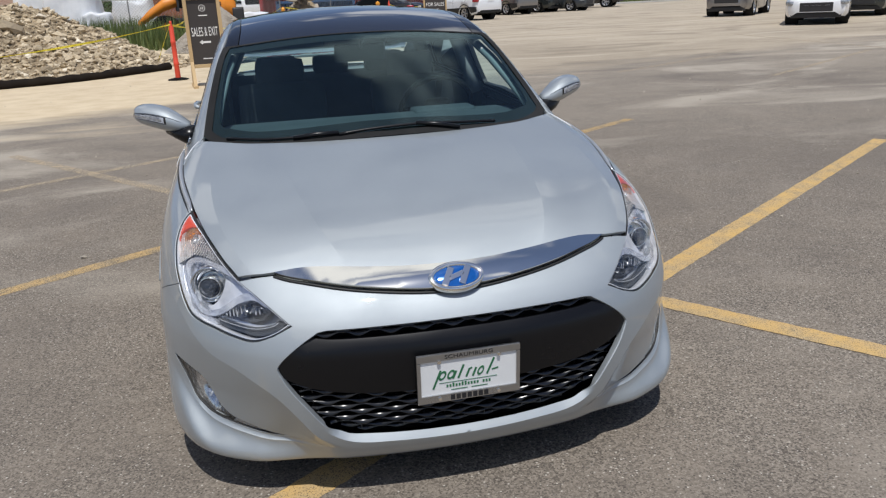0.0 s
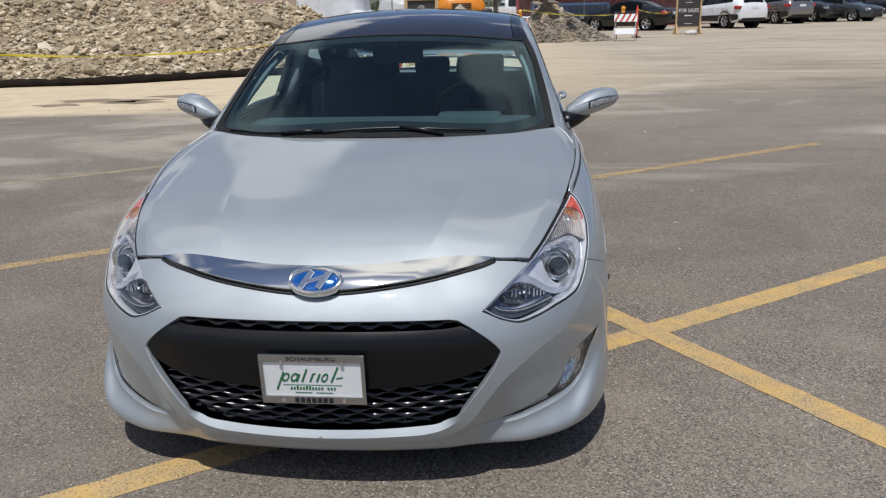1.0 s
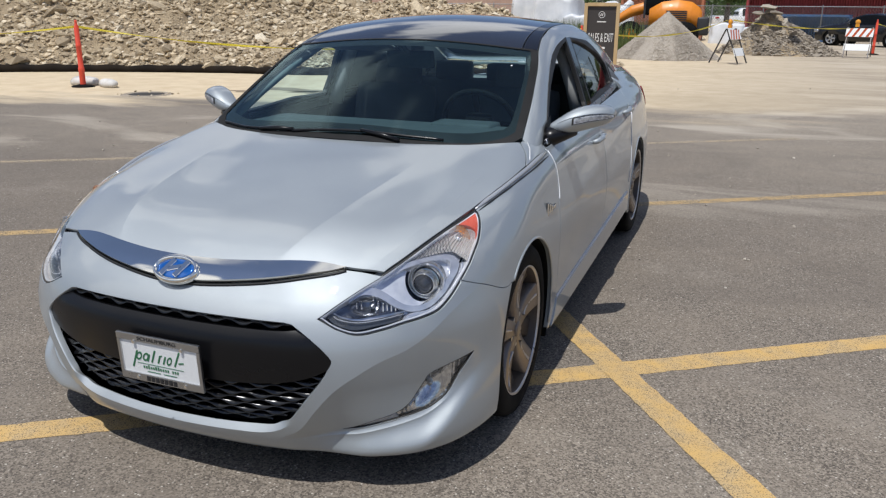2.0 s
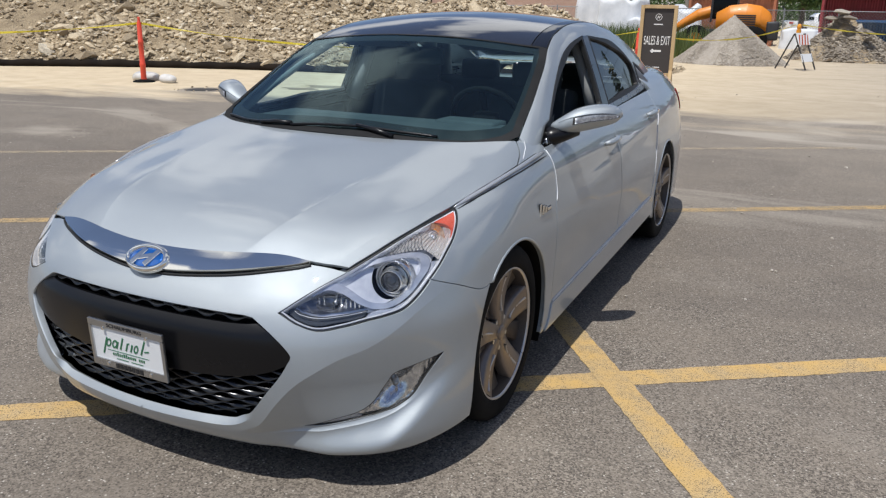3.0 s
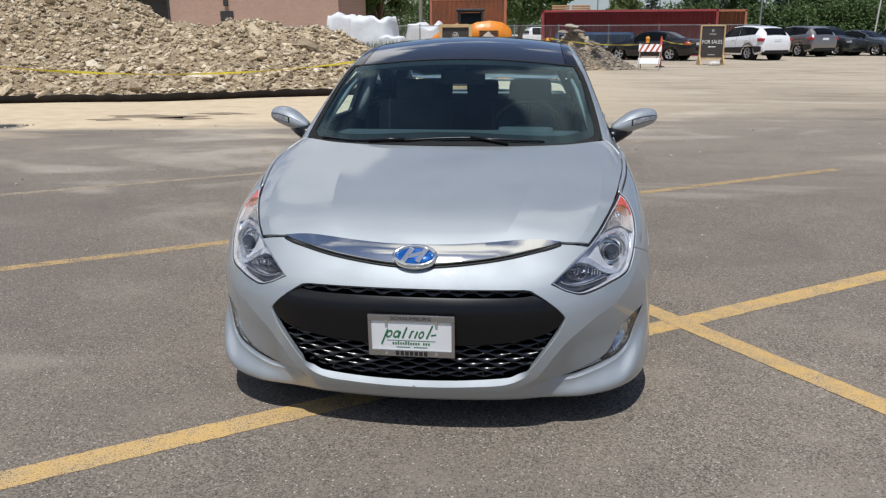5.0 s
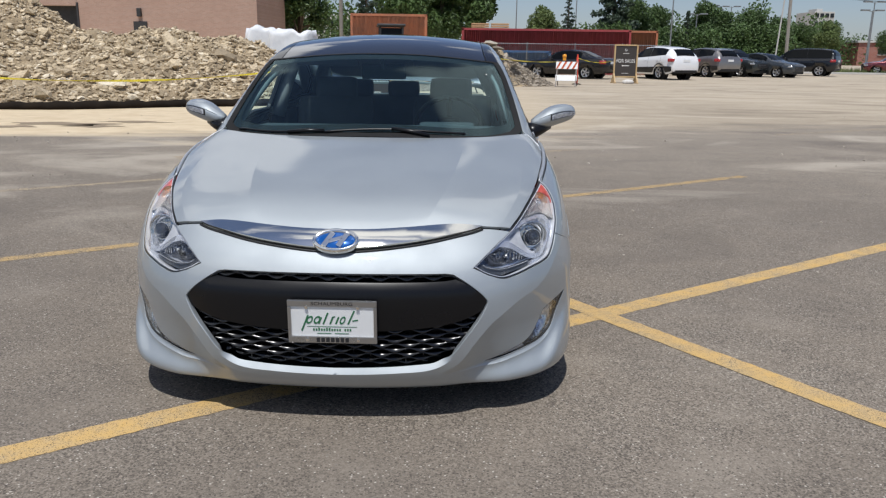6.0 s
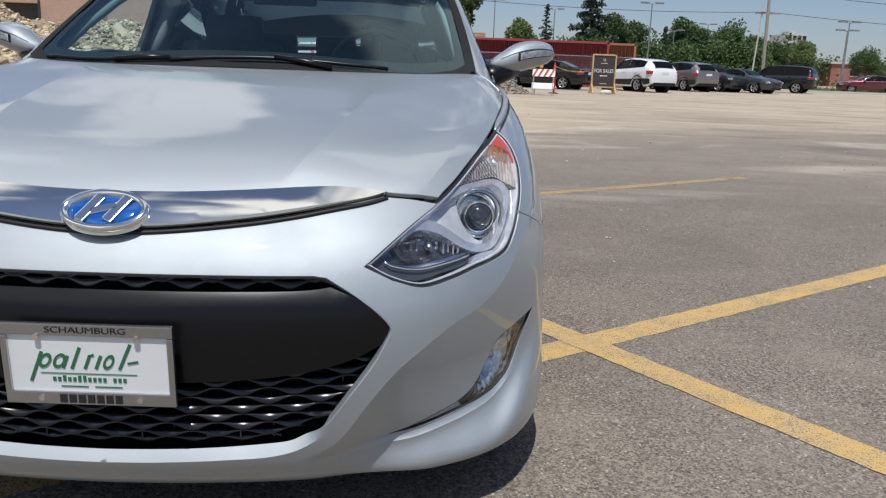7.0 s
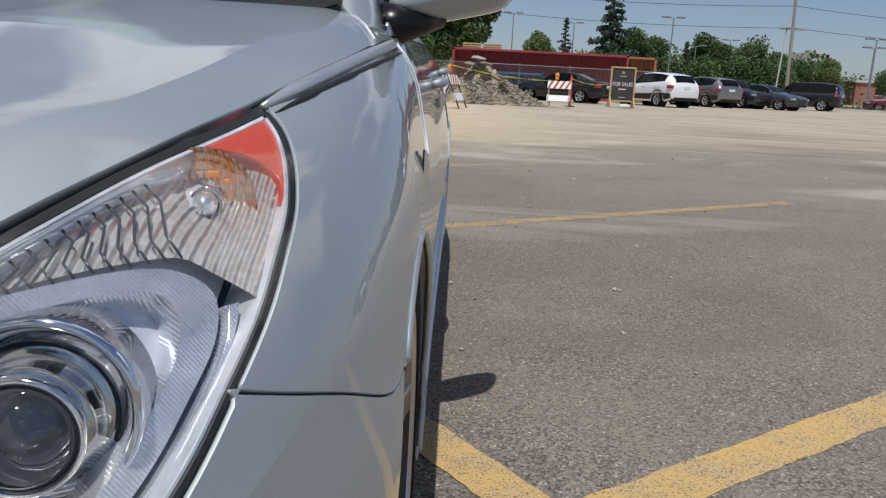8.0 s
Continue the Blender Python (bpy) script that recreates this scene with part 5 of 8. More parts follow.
# pale and dark flecks in the colour paint the sparkle of a clear lens
SIGNAL = surface("mirror_signal", (0.90, 0.91, 0.93), 0.12, 0.3, second=(0.34, 0.35, 0.38), scale=70, fine=260, relief=0.4, depth=0.002, coat=1.0)
for side in (1, -1):
    shell = part("door_mirror", mirror_shell(side, 0, 1, 0, 2 * math.pi, 0), SILVER, sedan, "silver door mirror with a clear indicator strip", True)
    part("mirror_indicator", mirror_shell(side, .36, .97, -.08, .22, .0025, 18, 8, False), SIGNAL, shell, "clear indicator strip", True)
    part("indicator_surround", mirror_shell(side, .33, .985, -.13, .27, .001, 18, 8, False), SEAL, shell, "", True)
    part("mirror_seam", mirror_shell(side, .12, .97, .30, .335, .0012, 20, 3, False), SEAL, shell, "", True)
    part("mirror_foot", sweep([(side * .775, 1.545, .935), (side * .815, 1.552, .945), (side * .855, 1.575, .955), (side * .90, 1.61, .962)], [.066, .060, .046, .026], 12, flat=.70), BLACK_PLASTIC, shell, "black mirror foot", True)
    bm = bmesh.new()
    pts = [(1.40, .925), (1.56, .94), (1.66, 1.02), (1.52, .99)]
    q = u_side(np.array([p[0] for p in pts]), np.array([p[1] for p in pts]))
    f = bm.faces.new([bm.verts.new((side * (p[0] + .006), p[1], p[2])) for p in q])
    bmesh.ops.solidify(bm, geom=[f], thickness=.012)
    bmesh.ops.recalc_face_normals(bm, faces=bm.faces)
    part("mirror_sail", bm, BLACK_PLASTIC, shell)

# wipers and cowl
def on_screen(rows, lift):
    p = u_top(np.array([r[0] for r in rows]), np.array([r[1] for r in rows]))
    return [(q[0], q[1] - lift * .45, q[2] + lift * .9) for q in p]


for rows, rad in (([(-.65, 1.268), (-.5, 1.196), (-.36, 1.160), (-.22, 1.143)], .008), ([(-.21, 1.133), (-.03, 1.140), (.14, 1.150), (.30, 1.160), (.46, 1.186)], .008)):
    blade = part("wiper", sweep(on_screen(curve_through(rows, 5), .009), rad * .75, 8), BLACK_PLASTIC, sedan, "black wiper blade", True)
    mid = rows[len(rows) // 2]
    a, b = on_screen([(mid[0] - .03, mid[1]), (mid[0] + .15, mid[1] - .022)], .013)
    part("wiper_arm", sweep([a, tuple((np.array(a) + b) / 2 + (0, 0, .003)), b], [.008, .010, .008], 8), BLACK_PLASTIC, blade, "", True)
cowl = both_sides(loop([(0, 1.075), (.33, 1.105), (.55, 1.165), (.735, 1.29)], [(.735, 1.29), (.72, 1.34)], [(.72, 1.34), (.55, 1.235), (.33, 1.17), (0, 1.14)], steps=4))
panel("cowl", BLACK_PLASTIC, sedan, cowl, u_top, upper, (), 0.05, off=-.035, rim=.01)

# underbody, wells and wheels
part("underbody", box((1.50, 3.9, .16), (0, 2.45, .27), .03), LINER, sedan)
part("floor_shield", box((1.76, 1.84, .07), (0, 2.26, .245), .02), LINER, sedan)
part("engine_shield", box((1.16, .62, .40), (0, .62, .40), .05), LINER, sedan)
tray_edge = s_front(np.radians(np.linspace(-61, 61, 31)), np.full(31, .165)) * np.array([.985, 1, 1]) + np.array([0, .012, 0])
bm = bmesh.new()
f = bm.faces.new([bm.verts.new(p) for p in tray_edge] + [bm.verts.new((.80, .62, .165)), bm.verts.new((-.80, .62, .165))])
bmesh.ops.solidify(bm, geom=[f], thickness=.01)
part("under_tray", bm, LINER, sedan)
for side in (1, -1):
    for cy in (ARCH_Y, ARCH_Y + BASE):
        bm = bmesh.new()
        rows = []
        for a in np.linspace(-28, 208, 26):
            c, s = math.cos(radians(a)), math.sin(radians(a))
            rows.append([bm.verts.new((side * x, cy + r * c, ARCH_Z + r * s)) for x, r in ((.905 if cy < 2 else .90, ARCH_R + .001), (.86, ARCH_R + .012), (.60, ARCH_R + .01), (.58, .05))])
        for p, q in zip(rows, rows[1:]):
            for k in range(3):
                bm.faces.new((p[k], p[k + 1], q[k + 1], q[k]))
        bmesh.ops.solidify(bm, geom=bm.faces[:], thickness=.004)
        bmesh.ops.recalc_face_normals(bm, faces=bm.faces)
        part("wheel_well", bm, LINER, sedan, "", True)
        # arch lip in body colour
        lip = arch(cy, -18, 131 if cy < 2 else 198, 26, ARCH_R - .002)
        q = s_side(np.array([p[0] for p in lip]), np.array([p[1] for p in lip]))
        part("arch_lip", sweep([(side * (p[0] - .002), p[1], p[2]) for p in q], .006, 8), SILVER, sedan, "", True)


def blade_spoke(a, w0, w1, r0, r1, x0, x1, thick):
    """One broad spoke, from the hub to the rim, dished."""
    bm = bmesh.new()
    rows = []
    for t in np.linspace(0, 1, 7):
        r = r0 + (r1 - r0) * t
        w = w0 + (w1 - w0) * t ** .8
        x = x0 + (x1 - x0) * t - .012 * math.sin(math.pi * t)
        row = []
        for k, (s, d) in enumerate(((-1, .022), (-1, .004), (-.86, 0), (.86, 0), (1, .004), (1, .022))):
            ang = a + s * w / r / 2
            row.append(bm.verts.new((x - d - (thick if k in (0, 5) else 0), r * math.cos(ang), r * math.sin(ang))))
        rows.append(row)
    for p, q in zip(rows, rows[1:]):
        for k in range(5):
            bm.faces.new((p[k], p[k + 1], q[k + 1], q[k]))
    bmesh.ops.recalc_face_normals(bm, faces=bm.faces)
    return bm


RIM_FACE = surface("rim_taupe", (0.27, 0.222, 0.180), 0.30, 0.6, vary=0.2)
for side in (1, -1):
    for cy in (ARCH_Y, ARCH_Y + BASE):
        place = Matrix.Translation((side * .818, cy - (.058 if cy < 2 else 0), .3255)) @ Matrix.Diagonal((side, 1, 1, 1))

        def add(name, bm, mat, parent, smooth=True, label=""):
            bm.transform(place)
            if side < 0:
                bmesh.ops.reverse_faces(bm, faces=bm.faces)
            return part(name, bm, mat, parent, label, smooth)

        tyre = add("tyre", lathe([(.236, .070), (.243, .088), (.262, .090), (.290, .090), (.310, .084), (.3225, .068), (.3255, .03), (.3255, -.04), (.322, -.075), (.30, -.10), (.25, -.10), (.236, -.09)], 56, "X"), RUBBER, sedan, True, "black road tyre on a two-tone alloy wheel")
        add("rim", lathe([(.243, .080), (.241, .087), (.236, .086), (.233, .080)], 56, "X"), RIM, tyre)
        add("rim_barrel", lathe([(.2335, .081), (.228, .066), (.222, .02), (.214, -.06)], 56, "X"), RIM_DARK, tyre)
        add("wheel_back", lathe([(.226, .014), (.12, .006), (.0005, .006)], 40, "X"), LINER, tyre)
        for k in range(5):
            a = 2 * math.pi * k / 5 + .3
            add("spoke", blade_spoke(a, .052, .112, .030, .234, .066, .080, .025), RIM_FACE, tyre)
            add("spoke_groove", blade_spoke(a + .03, .006, .010, .085, .215, .0690, .0815, .02), RIM, tyre)
            add("pocket_blade", blade_spoke(a + .63, .022, .085, .085, .230, .040, .052, .02), RIM_DARK, tyre)
        for k in range(5):
            a = 2 * math.pi * (k + .5) / 5 + .3
            bm = tube((.03, .058 * math.cos(a), .058 * math.sin(a)), (.062, .058 * math.cos(a), .058 * math.sin(a)), .010, sides=6)
            add("wheel_nut", bm, SATIN, tyre, False)
        add("hub_cap", lathe([(.0005, .073), (.018, .0728), (.026, .071), (.029, .068), (.031, .05)], 28, "X"), RIM_FACE, tyre)

# cabin
VISOR = surface("visor_cloth", (0.12, 0.125, 0.13), 0.85, vary=0.15)


def soft(size, centre, bevel, turn=None):
    return box(size, centre, bevel, turn)


part("cabin_floor", box((1.46, 2.9, .05), (0, 2.7, .37), .02), INTERIOR, sedan)
part("firewall", box((1.44, .05, .55), (0, 1.38, .62), .02), INTERIOR, sedan)
dash = part("dashboard", box((1.40, .44, .20), (0, 1.58, .845), .07), INTERIOR, sedan, "black dashboard", True)
part("centre_stack", box((.26, .20, .34), (0, 1.80, .70), .04, Matrix.Rotation(radians(-18), 4, "X")), TRIM_GREY, dash, "", True)
part("instrument_hood", box((.30, .16, .05), (.36, 1.72, .935), .024), INTERIOR, dash, "", True)
for side in (1, -1):
    base = part("front_seat", soft((.50, .52, .17), (side * .37, 2.16, .52), .07), INTERIOR, sedan, "black front seat", True)
    part("seat_back", soft((.48, .15, .58), (side * .37, 2.47, .765), .065, Matrix.Rotation(radians(-16), 4, "X")), INTERIOR, base, "", True)
    part("headrest", soft((.27, .10, .19), (side * .37, 2.565, 1.078), .045, Matrix.Rotation(radians(-10), 4, "X")), INTERIOR, base, "", True)
    for k in (-.06, .06):
        part("headrest_post", tube((side * .37 + k, 2.55, .98), (side * .37 + k, 2.56, 1.04), .006), SATIN, base)
    part("rear_headrest", soft((.26, .10, .14), (side * .36, 3.47, 1.06), .04), INTERIOR, sedan, "", True)
    part("belt_pillar", sweep([(side * .735, 2.45, .93), (side * .690, 2.46, 1.08), (side * .625, 2.47, 1.25), (side * .54, 2.47, 1.345)], [.036, .034, .032, .028], 8, flat=1.2), TRIM_GREY, sedan, "light grey pillar trim", True)
    part("screen_pillar", sweep([(side * .705, 1.37, .945), (side * .672, 1.60, 1.07), (side * .635, 1.80, 1.17), (side * .575, 2.03, 1.275)], [.020, .022, .022, .02], 8), TRIM_GREY, sedan, "", True)
    part("rear_pillar", sweep([(side * .70, 3.60, 1.0), (side * .62, 3.42, 1.14), (side * .54, 3.24, 1.28)], [.06, .05, .04], 8), TRIM_GREY, sedan, "", True)
    part("door_card", box((.03, .98, .36), (side * .80, 1.92, .72), .012), INTERIOR, sedan)
    part("rear_door_card", box((.03, .80, .38), (side * .80, 2.90, .74), .012), INTERIOR, sedan)
    part("sun_visor", box((.36, .02, .13), (side * .34, 2.02, 1.275), .008, Matrix.Rotation(radians(75), 4, "X")), VISOR, sedan)
part("rear_headrest", soft((.24, .10, .12), (0, 3.47, 1.06), .04), INTERIOR, sedan, "", True)
part("rear_bench", soft((1.34, .50, .18), (0, 3.10, .54), .07), INTERIOR, sedan, "", True)
part("rear_backrest", soft((1.34, .16, .50), (0, 3.42, .77), .06, Matrix.Rotation(radians(-20), 4, "X")), INTERIOR, sedan, "", True)
part("parcel_shelf", box((1.24, .50, .03), (0, 3.78, .985), .01), TRIM_GREY, sedan)
head = both_sides([(0, 2.02), (.40, 2.04), (.54, 2.14), (.53, 2.8), (.50, 3.30), (0, 3.36)])
panel("headliner", VISOR, sedan, head, u_top, upper, (), 0.08, off=-.045, rim=0.0)
wheel_at = Matrix.Translation((.37, 1.90, .93)) @ Matrix.Rotation(radians(-62), 4, "X")
bm = bmesh.new()
for i in range(40):
    a = 2 * math.pi * i / 40
    for k in range(8):
        b = 2 * math.pi * k / 8
        r = .182 + .014 * math.cos(b)
        bm.verts.new((r * math.cos(a), r * math.sin(a), .014 * math.sin(b)))
bm.verts.ensure_lookup_table()
for i in range(40):
    for k in range(8):
        j, m = (i + 1) % 40, (k + 1) % 8
        bm.faces.new([bm.verts[q] for q in (i * 8 + k, j * 8 + k, j * 8 + m, i * 8 + m)])
bm.transform(wheel_at)
bmesh.ops.recalc_face_normals(bm, faces=bm.faces)
steer = part("steering_wheel", bm, RUBBER, sedan, "black steering wheel", True)
bm = box((.13, .11, .05), (0, 0, -.01), .03)
bm.transform(wheel_at)
part("steering_boss", bm, RUBBER, steer, "", True)
for a in (0, 180, 270):
    bm = box((.10, .03, .015), (.12, 0, -.005), .005)
    bm.transform(wheel_at @ Matrix.Rotation(radians(a), 4, "Z"))
    part("steering_spoke", bm, RUBBER, steer, "", True)
part("inside_mirror", box((.25, .03, .085), (0, 1.90, 1.225), .018, Matrix.Rotation(radians(12), 4, "X")), INTERIOR, sedan, "", True)
part("mirror_stem", tube((0, 1.88, 1.25), (0, 1.80, 1.295), .012), INTERIOR, sedan)
q = u_top(np.array([.57]), np.array([1.735]))[0]
part("screen_sticker", box((.007, .003, .007), (q[0], q[1] - .003, q[2] + .004), .001, Matrix.Rotation(radians(-60), 4, "X")), INK_WHITE, sedan)

# ---- rubble heap, sock, gravel, broken slabs ----
rng = random.Random(11)


def stone_material(name, a, b, c):
    m, n, l, p = nodes_of(name)
    info = n.new("ShaderNodeObjectInfo")
    geo = n.new("ShaderNodeNewGeometry")
    pick = n.new("ShaderNodeMath")
    l.new(info.outputs["Random"], pick.inputs[0])
    l.new(geo.outputs["Random Per Island"], pick.inputs[1])
    frac = n.new("ShaderNodeMath")
    frac.operation = "FRACT"
    l.new(pick.outputs["Value"], frac.inputs[0])
    tone = mixed(n, l, span(n, l, frac.outputs["Value"], 0, 0.7), a, b)
    tone = mixed(n, l, span(n, l, frac.outputs["Value"], 0.86, 0.99), tone, c)
    grime = noise_node(n, l, 5.0, 6, 0.65)
    grain = noise_node(n, l, 45.0, 4)
    tone = mixed(n, l, span(n, l, grime.outputs["Fac"], 0.45, 0.7, 0, 0.6), tone, tuple(x * 0.62 for x in a))
    l.new(tone, p.inputs["Base Color"])
    p.inputs["Roughness"].default_value = 0.9
    bump(n, l, grain.outputs["Fac"], 0.6, 0.02, p)
    return m


STONE = stone_material("rubble_stone", (0.27, 0.21, 0.135), (0.62, 0.505, 0.34), (0.78, 0.69, 0.53))
EARTH = surface("heap_earth", (0.54, 0.42, 0.265), 0.95, second=(0.26, 0.195, 0.12), scale=2.2, fine=26, relief=1.0, depth=0.09)
SOCK = surface("silt_sock", (0.010, 0.008, 0.007), 0.95, spec=0.1, second=(0.024, 0.018, 0.013), scale=2.5, fine=60, relief=0.4, depth=0.01)
SLAB = stone_material("broken_asphalt", (0.19, 0.16, 0.125), (0.35, 0.30, 0.235), (0.46, 0.41, 0.33))
GRAVEL = stone_material("gravel", (0.37, 0.325, 0.265), (0.44, 0.39, 0.325), (0.52, 0.475, 0.41))
SOCK_LINE = [(-24, 5.2), (-20, 8.4), (-16.3, 11.1), (-13.6, 12.9), (-10.5, 14.15), (-8.2, 14.6), (-6.2, 15.8), (-4.2, 16.8), (-2.5, 18.7)]


def sock_y(x):
    return np.interp(x, [p[0] for p in SOCK_LINE], [p[1] for p in SOCK_LINE])


def heap_height(x, y):
    """Height of the heap: a rising toe, a crest, and a back slope."""
    crest = np.interp(x, [-26, -20, -17, -14, -12.2, -10.9, -9.6, -7.9, -7.0, -6.0, -5.2, -4.4, -3.3, -2.3, -1.9], [4.2, 4.4, 4.3, 3.7, 2.75, 2.0, 1.72, 1.92, 1.82, 1.55, 1.27, .86, .42, .12, 0])
    toe = sock_y(x) + .12
    back = 21.0 + np.clip(-x - 11, 0, 9) * .1
    t = np.clip((y - toe) / np.maximum(back - toe, .5), 0, 3)
    up = np.where(t < 1, t ** .82, np.clip(1 - (t - 1) * .95, 0, 1))
    return crest * up


def lump(x, y):
    return (.30 * noise.noise((x * .55, y * .55, 1)) + .16 * noise.noise((x * 1.5, y * 1.5, 5)) + .09 * noise.noise((x * 4, y * 4, 9)) + .06 * noise.noise((x * 9, y * 9, 2)))


heap = thing("rubble_heap", (-9, 18, 0), "tall tan heap of broken stone and earth behind a black sock", "rubble heap")
heap_at = Matrix.Translation((9, -18, 0))
xs, ys = np.arange(-25, -1.8, .115), np.arange(5, 27.2, .125)
bm = bmesh.new()
grid = {}
for i, x in enumerate(xs):
    for j, y in enumerate(ys):
        h = float(heap_height(x, y))
        if h > 0.0 or y > sock_y(x) - .2:
            z = h + (lump(x, y) * min(1, h * 1.6 + .12)) - .03
            grid[i, j] = bm.verts.new((x + 9, y - 18, max(z, -.04)))
for (i, j), v in grid.items():
    if (i + 1, j) in grid and (i, j + 1) in grid and (i + 1, j + 1) in grid:
        bm.faces.new((v, grid[i + 1, j], grid[i + 1, j + 1], grid[i, j + 1]))
part("earth", bm, EARTH, heap, "", True)


def stone_mesh(name, seed, material, flat=0.7, sharp=0.35):
    bm = bmesh.new()
    bmesh.ops.create_icosphere(bm, subdivisions=1, radius=1.0)
    r = random.Random(seed)
    for v in bm.verts:
        v.co *= 1 + r.uniform(-sharp, sharp)
    for _ in range(3):
        nrm = Vector((r.gauss(0, 1), r.gauss(0, 1), r.gauss(0, 1))).normalized()
        d = r.uniform(.55, .8)
        for v in bm.verts:
            over = v.co.dot(nrm) - d
            if over > 0:
                v.co -= nrm * over
    for v in bm.verts:
        v.co.z *= flat
    me = bpy.data.meshes.new(name)
    bm.to_mesh(me)
    bm.free()
    me.materials.append(material)
    return me


STONES = [stone_mesh("stone", k, STONE) for k in range(12)]


def stone_pose(x, y, z, r):
    turn = Euler((rng.uniform(-.6, .6), rng.uniform(-.6, .6), rng.uniform(0, 6.3))).to_matrix().to_4x4()
    return Matrix.Translation((x, y, z)) @ turn @ Matrix.Diagonal((r * rng.uniform(.7, 1.35), r * rng.uniform(.7, 1.2), r * rng.uniform(.6, 1), 1))


def heap_spot(x0, x1, bias):
    while True:
        x = rng.uniform(x0, x1)
        toe = float(sock_y(x))
        y = toe + .15 + (7.5 + max(0, -x - 11) * .3) * rng.random() ** bias
        h = float(heap_height(x, y))
        bare = noise.noise((x * .5, y * .5, 3)) + .5 * noise.noise((x * 1.3, y * 1.3, 7))
        if h > .02 and bare < rng.uniform(.1, .7):
            return x, y, h + lump(x, y) * min(1, h * 1.6 + .12) - .03


def joined_stones(name, count, spot, sizes, meshes, parent, shift, label):
    """Many small stones in one mesh."""
    verts, faces = [], []
    data = []
    for me in meshes:
        v = np.empty(len(me.vertices) * 3)
        me.vertices.foreach_get("co", v)
        data.append((np.c_[v.reshape(-1, 3), np.ones(len(me.vertices))], [tuple(p.vertices) for p in me.polygons]))
    total = 0
    for _ in range(count):
        v, f = data[rng.randrange(len(data))]
        x, y, z = spot()
        r = sizes()
        m = np.array(Matrix.Translation(shift) @ stone_pose(x, y, z + r * .1, r))
        verts.append((v @ m.T)[:, :3])
        faces += [tuple(q + total for q in p) for p in f]
        total += len(v)
    me = mesh_of(name, np.concatenate(verts), faces, meshes[0].materials[0], smooth=False)
    ob = joined(name, me, parent, label)
    return tagged(ob, kind="stuff")


for k in range(290):
    x, y, z = heap_spot(-17.5, -2.6, 1.35)
    r = rng.choice((.07, .08, .10, .12, .15, .19, .26)) * rng.uniform(.8, 1.2)
    ob = new("stone", STONES[k % 12])
    ob.parent = heap
    ob.matrix_basis = heap_at @ stone_pose(x, y, z + r * .12, r)
joined_stones("loose_stone", 36000, lambda: heap_spot(-22, -2.2, 1.0), lambda: .014 + .095 * rng.random() ** 2.7, STONES, heap, (9, -18, 0), "small tan stones")

pts = [(x, y, .065 + .015 * math.sin(k * 2.1)) for k, (x, y) in enumerate(curve_through(SOCK_LINE, 14))]
bm = sweep([(p[0], p[1] - .02, p[2]) for p in pts], [.108 + .012 * math.sin(k * 1.3) + .010 * math.sin(k * .37) for k in range(len(pts))], 12, flat=.95)
for v in bm.verts:
    v.co.z = max(v.co.z, 0.001)
sock = part("silt_sock", bm, SOCK, None, "long black filter sock lying along the heap", True)
tagged(sock, category="filter sock")


def pile(name, centre, rx, ry, top, lean, meshes, count, sizes, label, category, material, parts=0, part_name="stone", rough=.06, peak=1.0):
    cx, cy = centre
    ob = thing(name, (cx, cy, 0), label, category)
    bm = bmesh.new()
    rows = []
    n, m = 22, 44

    def high(t, a):
        return top * max(0.0, 1 - t ** peak) ** 1.05

    for i in range(n + 1):
        t = i / n
        row = []
        for k in range(m):
            a = 2 * math.pi * k / m
            wob = 1 + .10 * noise.noise((math.cos(a) * 2, math.sin(a) * 2, cx)) * t
            x, y = lean * (1 - t) + rx * t * wob * math.cos(a), ry * t * wob * math.sin(a)
            z = high(t, a) + rough * noise.noise((x * 3, y * 3, cx)) * (1 - t) * 2 - (.02 if i == n else 0)
            row.append(bm.verts.new((x, y, z)) if i else None)
        rows.append(row)
    tip = bm.verts.new((lean, 0, top))
    for k in range(m):
        bm.faces.new((tip, rows[1][k], rows[1][(k + 1) % m]))
    for p, q in zip(rows[1:], rows[2:]):
        for k in range(m):
            bm.faces.new((p[k], q[k], q[(k + 1) % m], p[(k + 1) % m]))
    bmesh.ops.recalc_face_normals(bm, faces=bm.faces)
    part("core", bm, material, ob, "", True)

    def spot():
        t, a = rng.random() ** .55, rng.uniform(math.pi * .9, math.pi * 2.1)
        x, y = lean * (1 - t) + rx * t * math.cos(a), ry * t * math.sin(a)
        return x, y, high(t, a) - .01

    joined_stones("loose_grit", count, spot, sizes, meshes, ob, (0, 0, 0), label)
    for k in range(parts):
        x, y, z = spot()
        r = sizes() * rng.uniform(1.3, 2.8)
        piece = new(part_name, meshes[k % len(meshes)])
        piece.parent = ob
        piece.matrix_basis = stone_pose(x, y, z, r)
    return ob


PEBBLES = [stone_mesh("pebble", 40 + k, GRAVEL, .8, .2) for k in range(5)]
pile("gravel_pile", (-1.48, 26.6), 1.85, 1.9, 1.52, 0.0, PEBBLES, 7000, lambda: rng.uniform(.014, .030), "cone of pale grey gravel on the car park", "gravel pile", surface("gravel_core", (0.40, 0.355, 0.295), 0.95, second=(0.31, 0.27, 0.22), scale=9, fine=60, relief=0.8, depth=0.02), rough=.01)
SLABS = [stone_mesh("slab", 60 + k, SLAB, .45, .3) for k in range(8)]
pile("slab_pile", (2.15, 31.6), 2.25, 1.7, 1.75, -.45, SLABS, 5200, lambda: rng.uniform(.03, .10), "grey heap of broken asphalt slabs and dirt", "rubble heap", EARTH, 90, "slab", .12, .8)
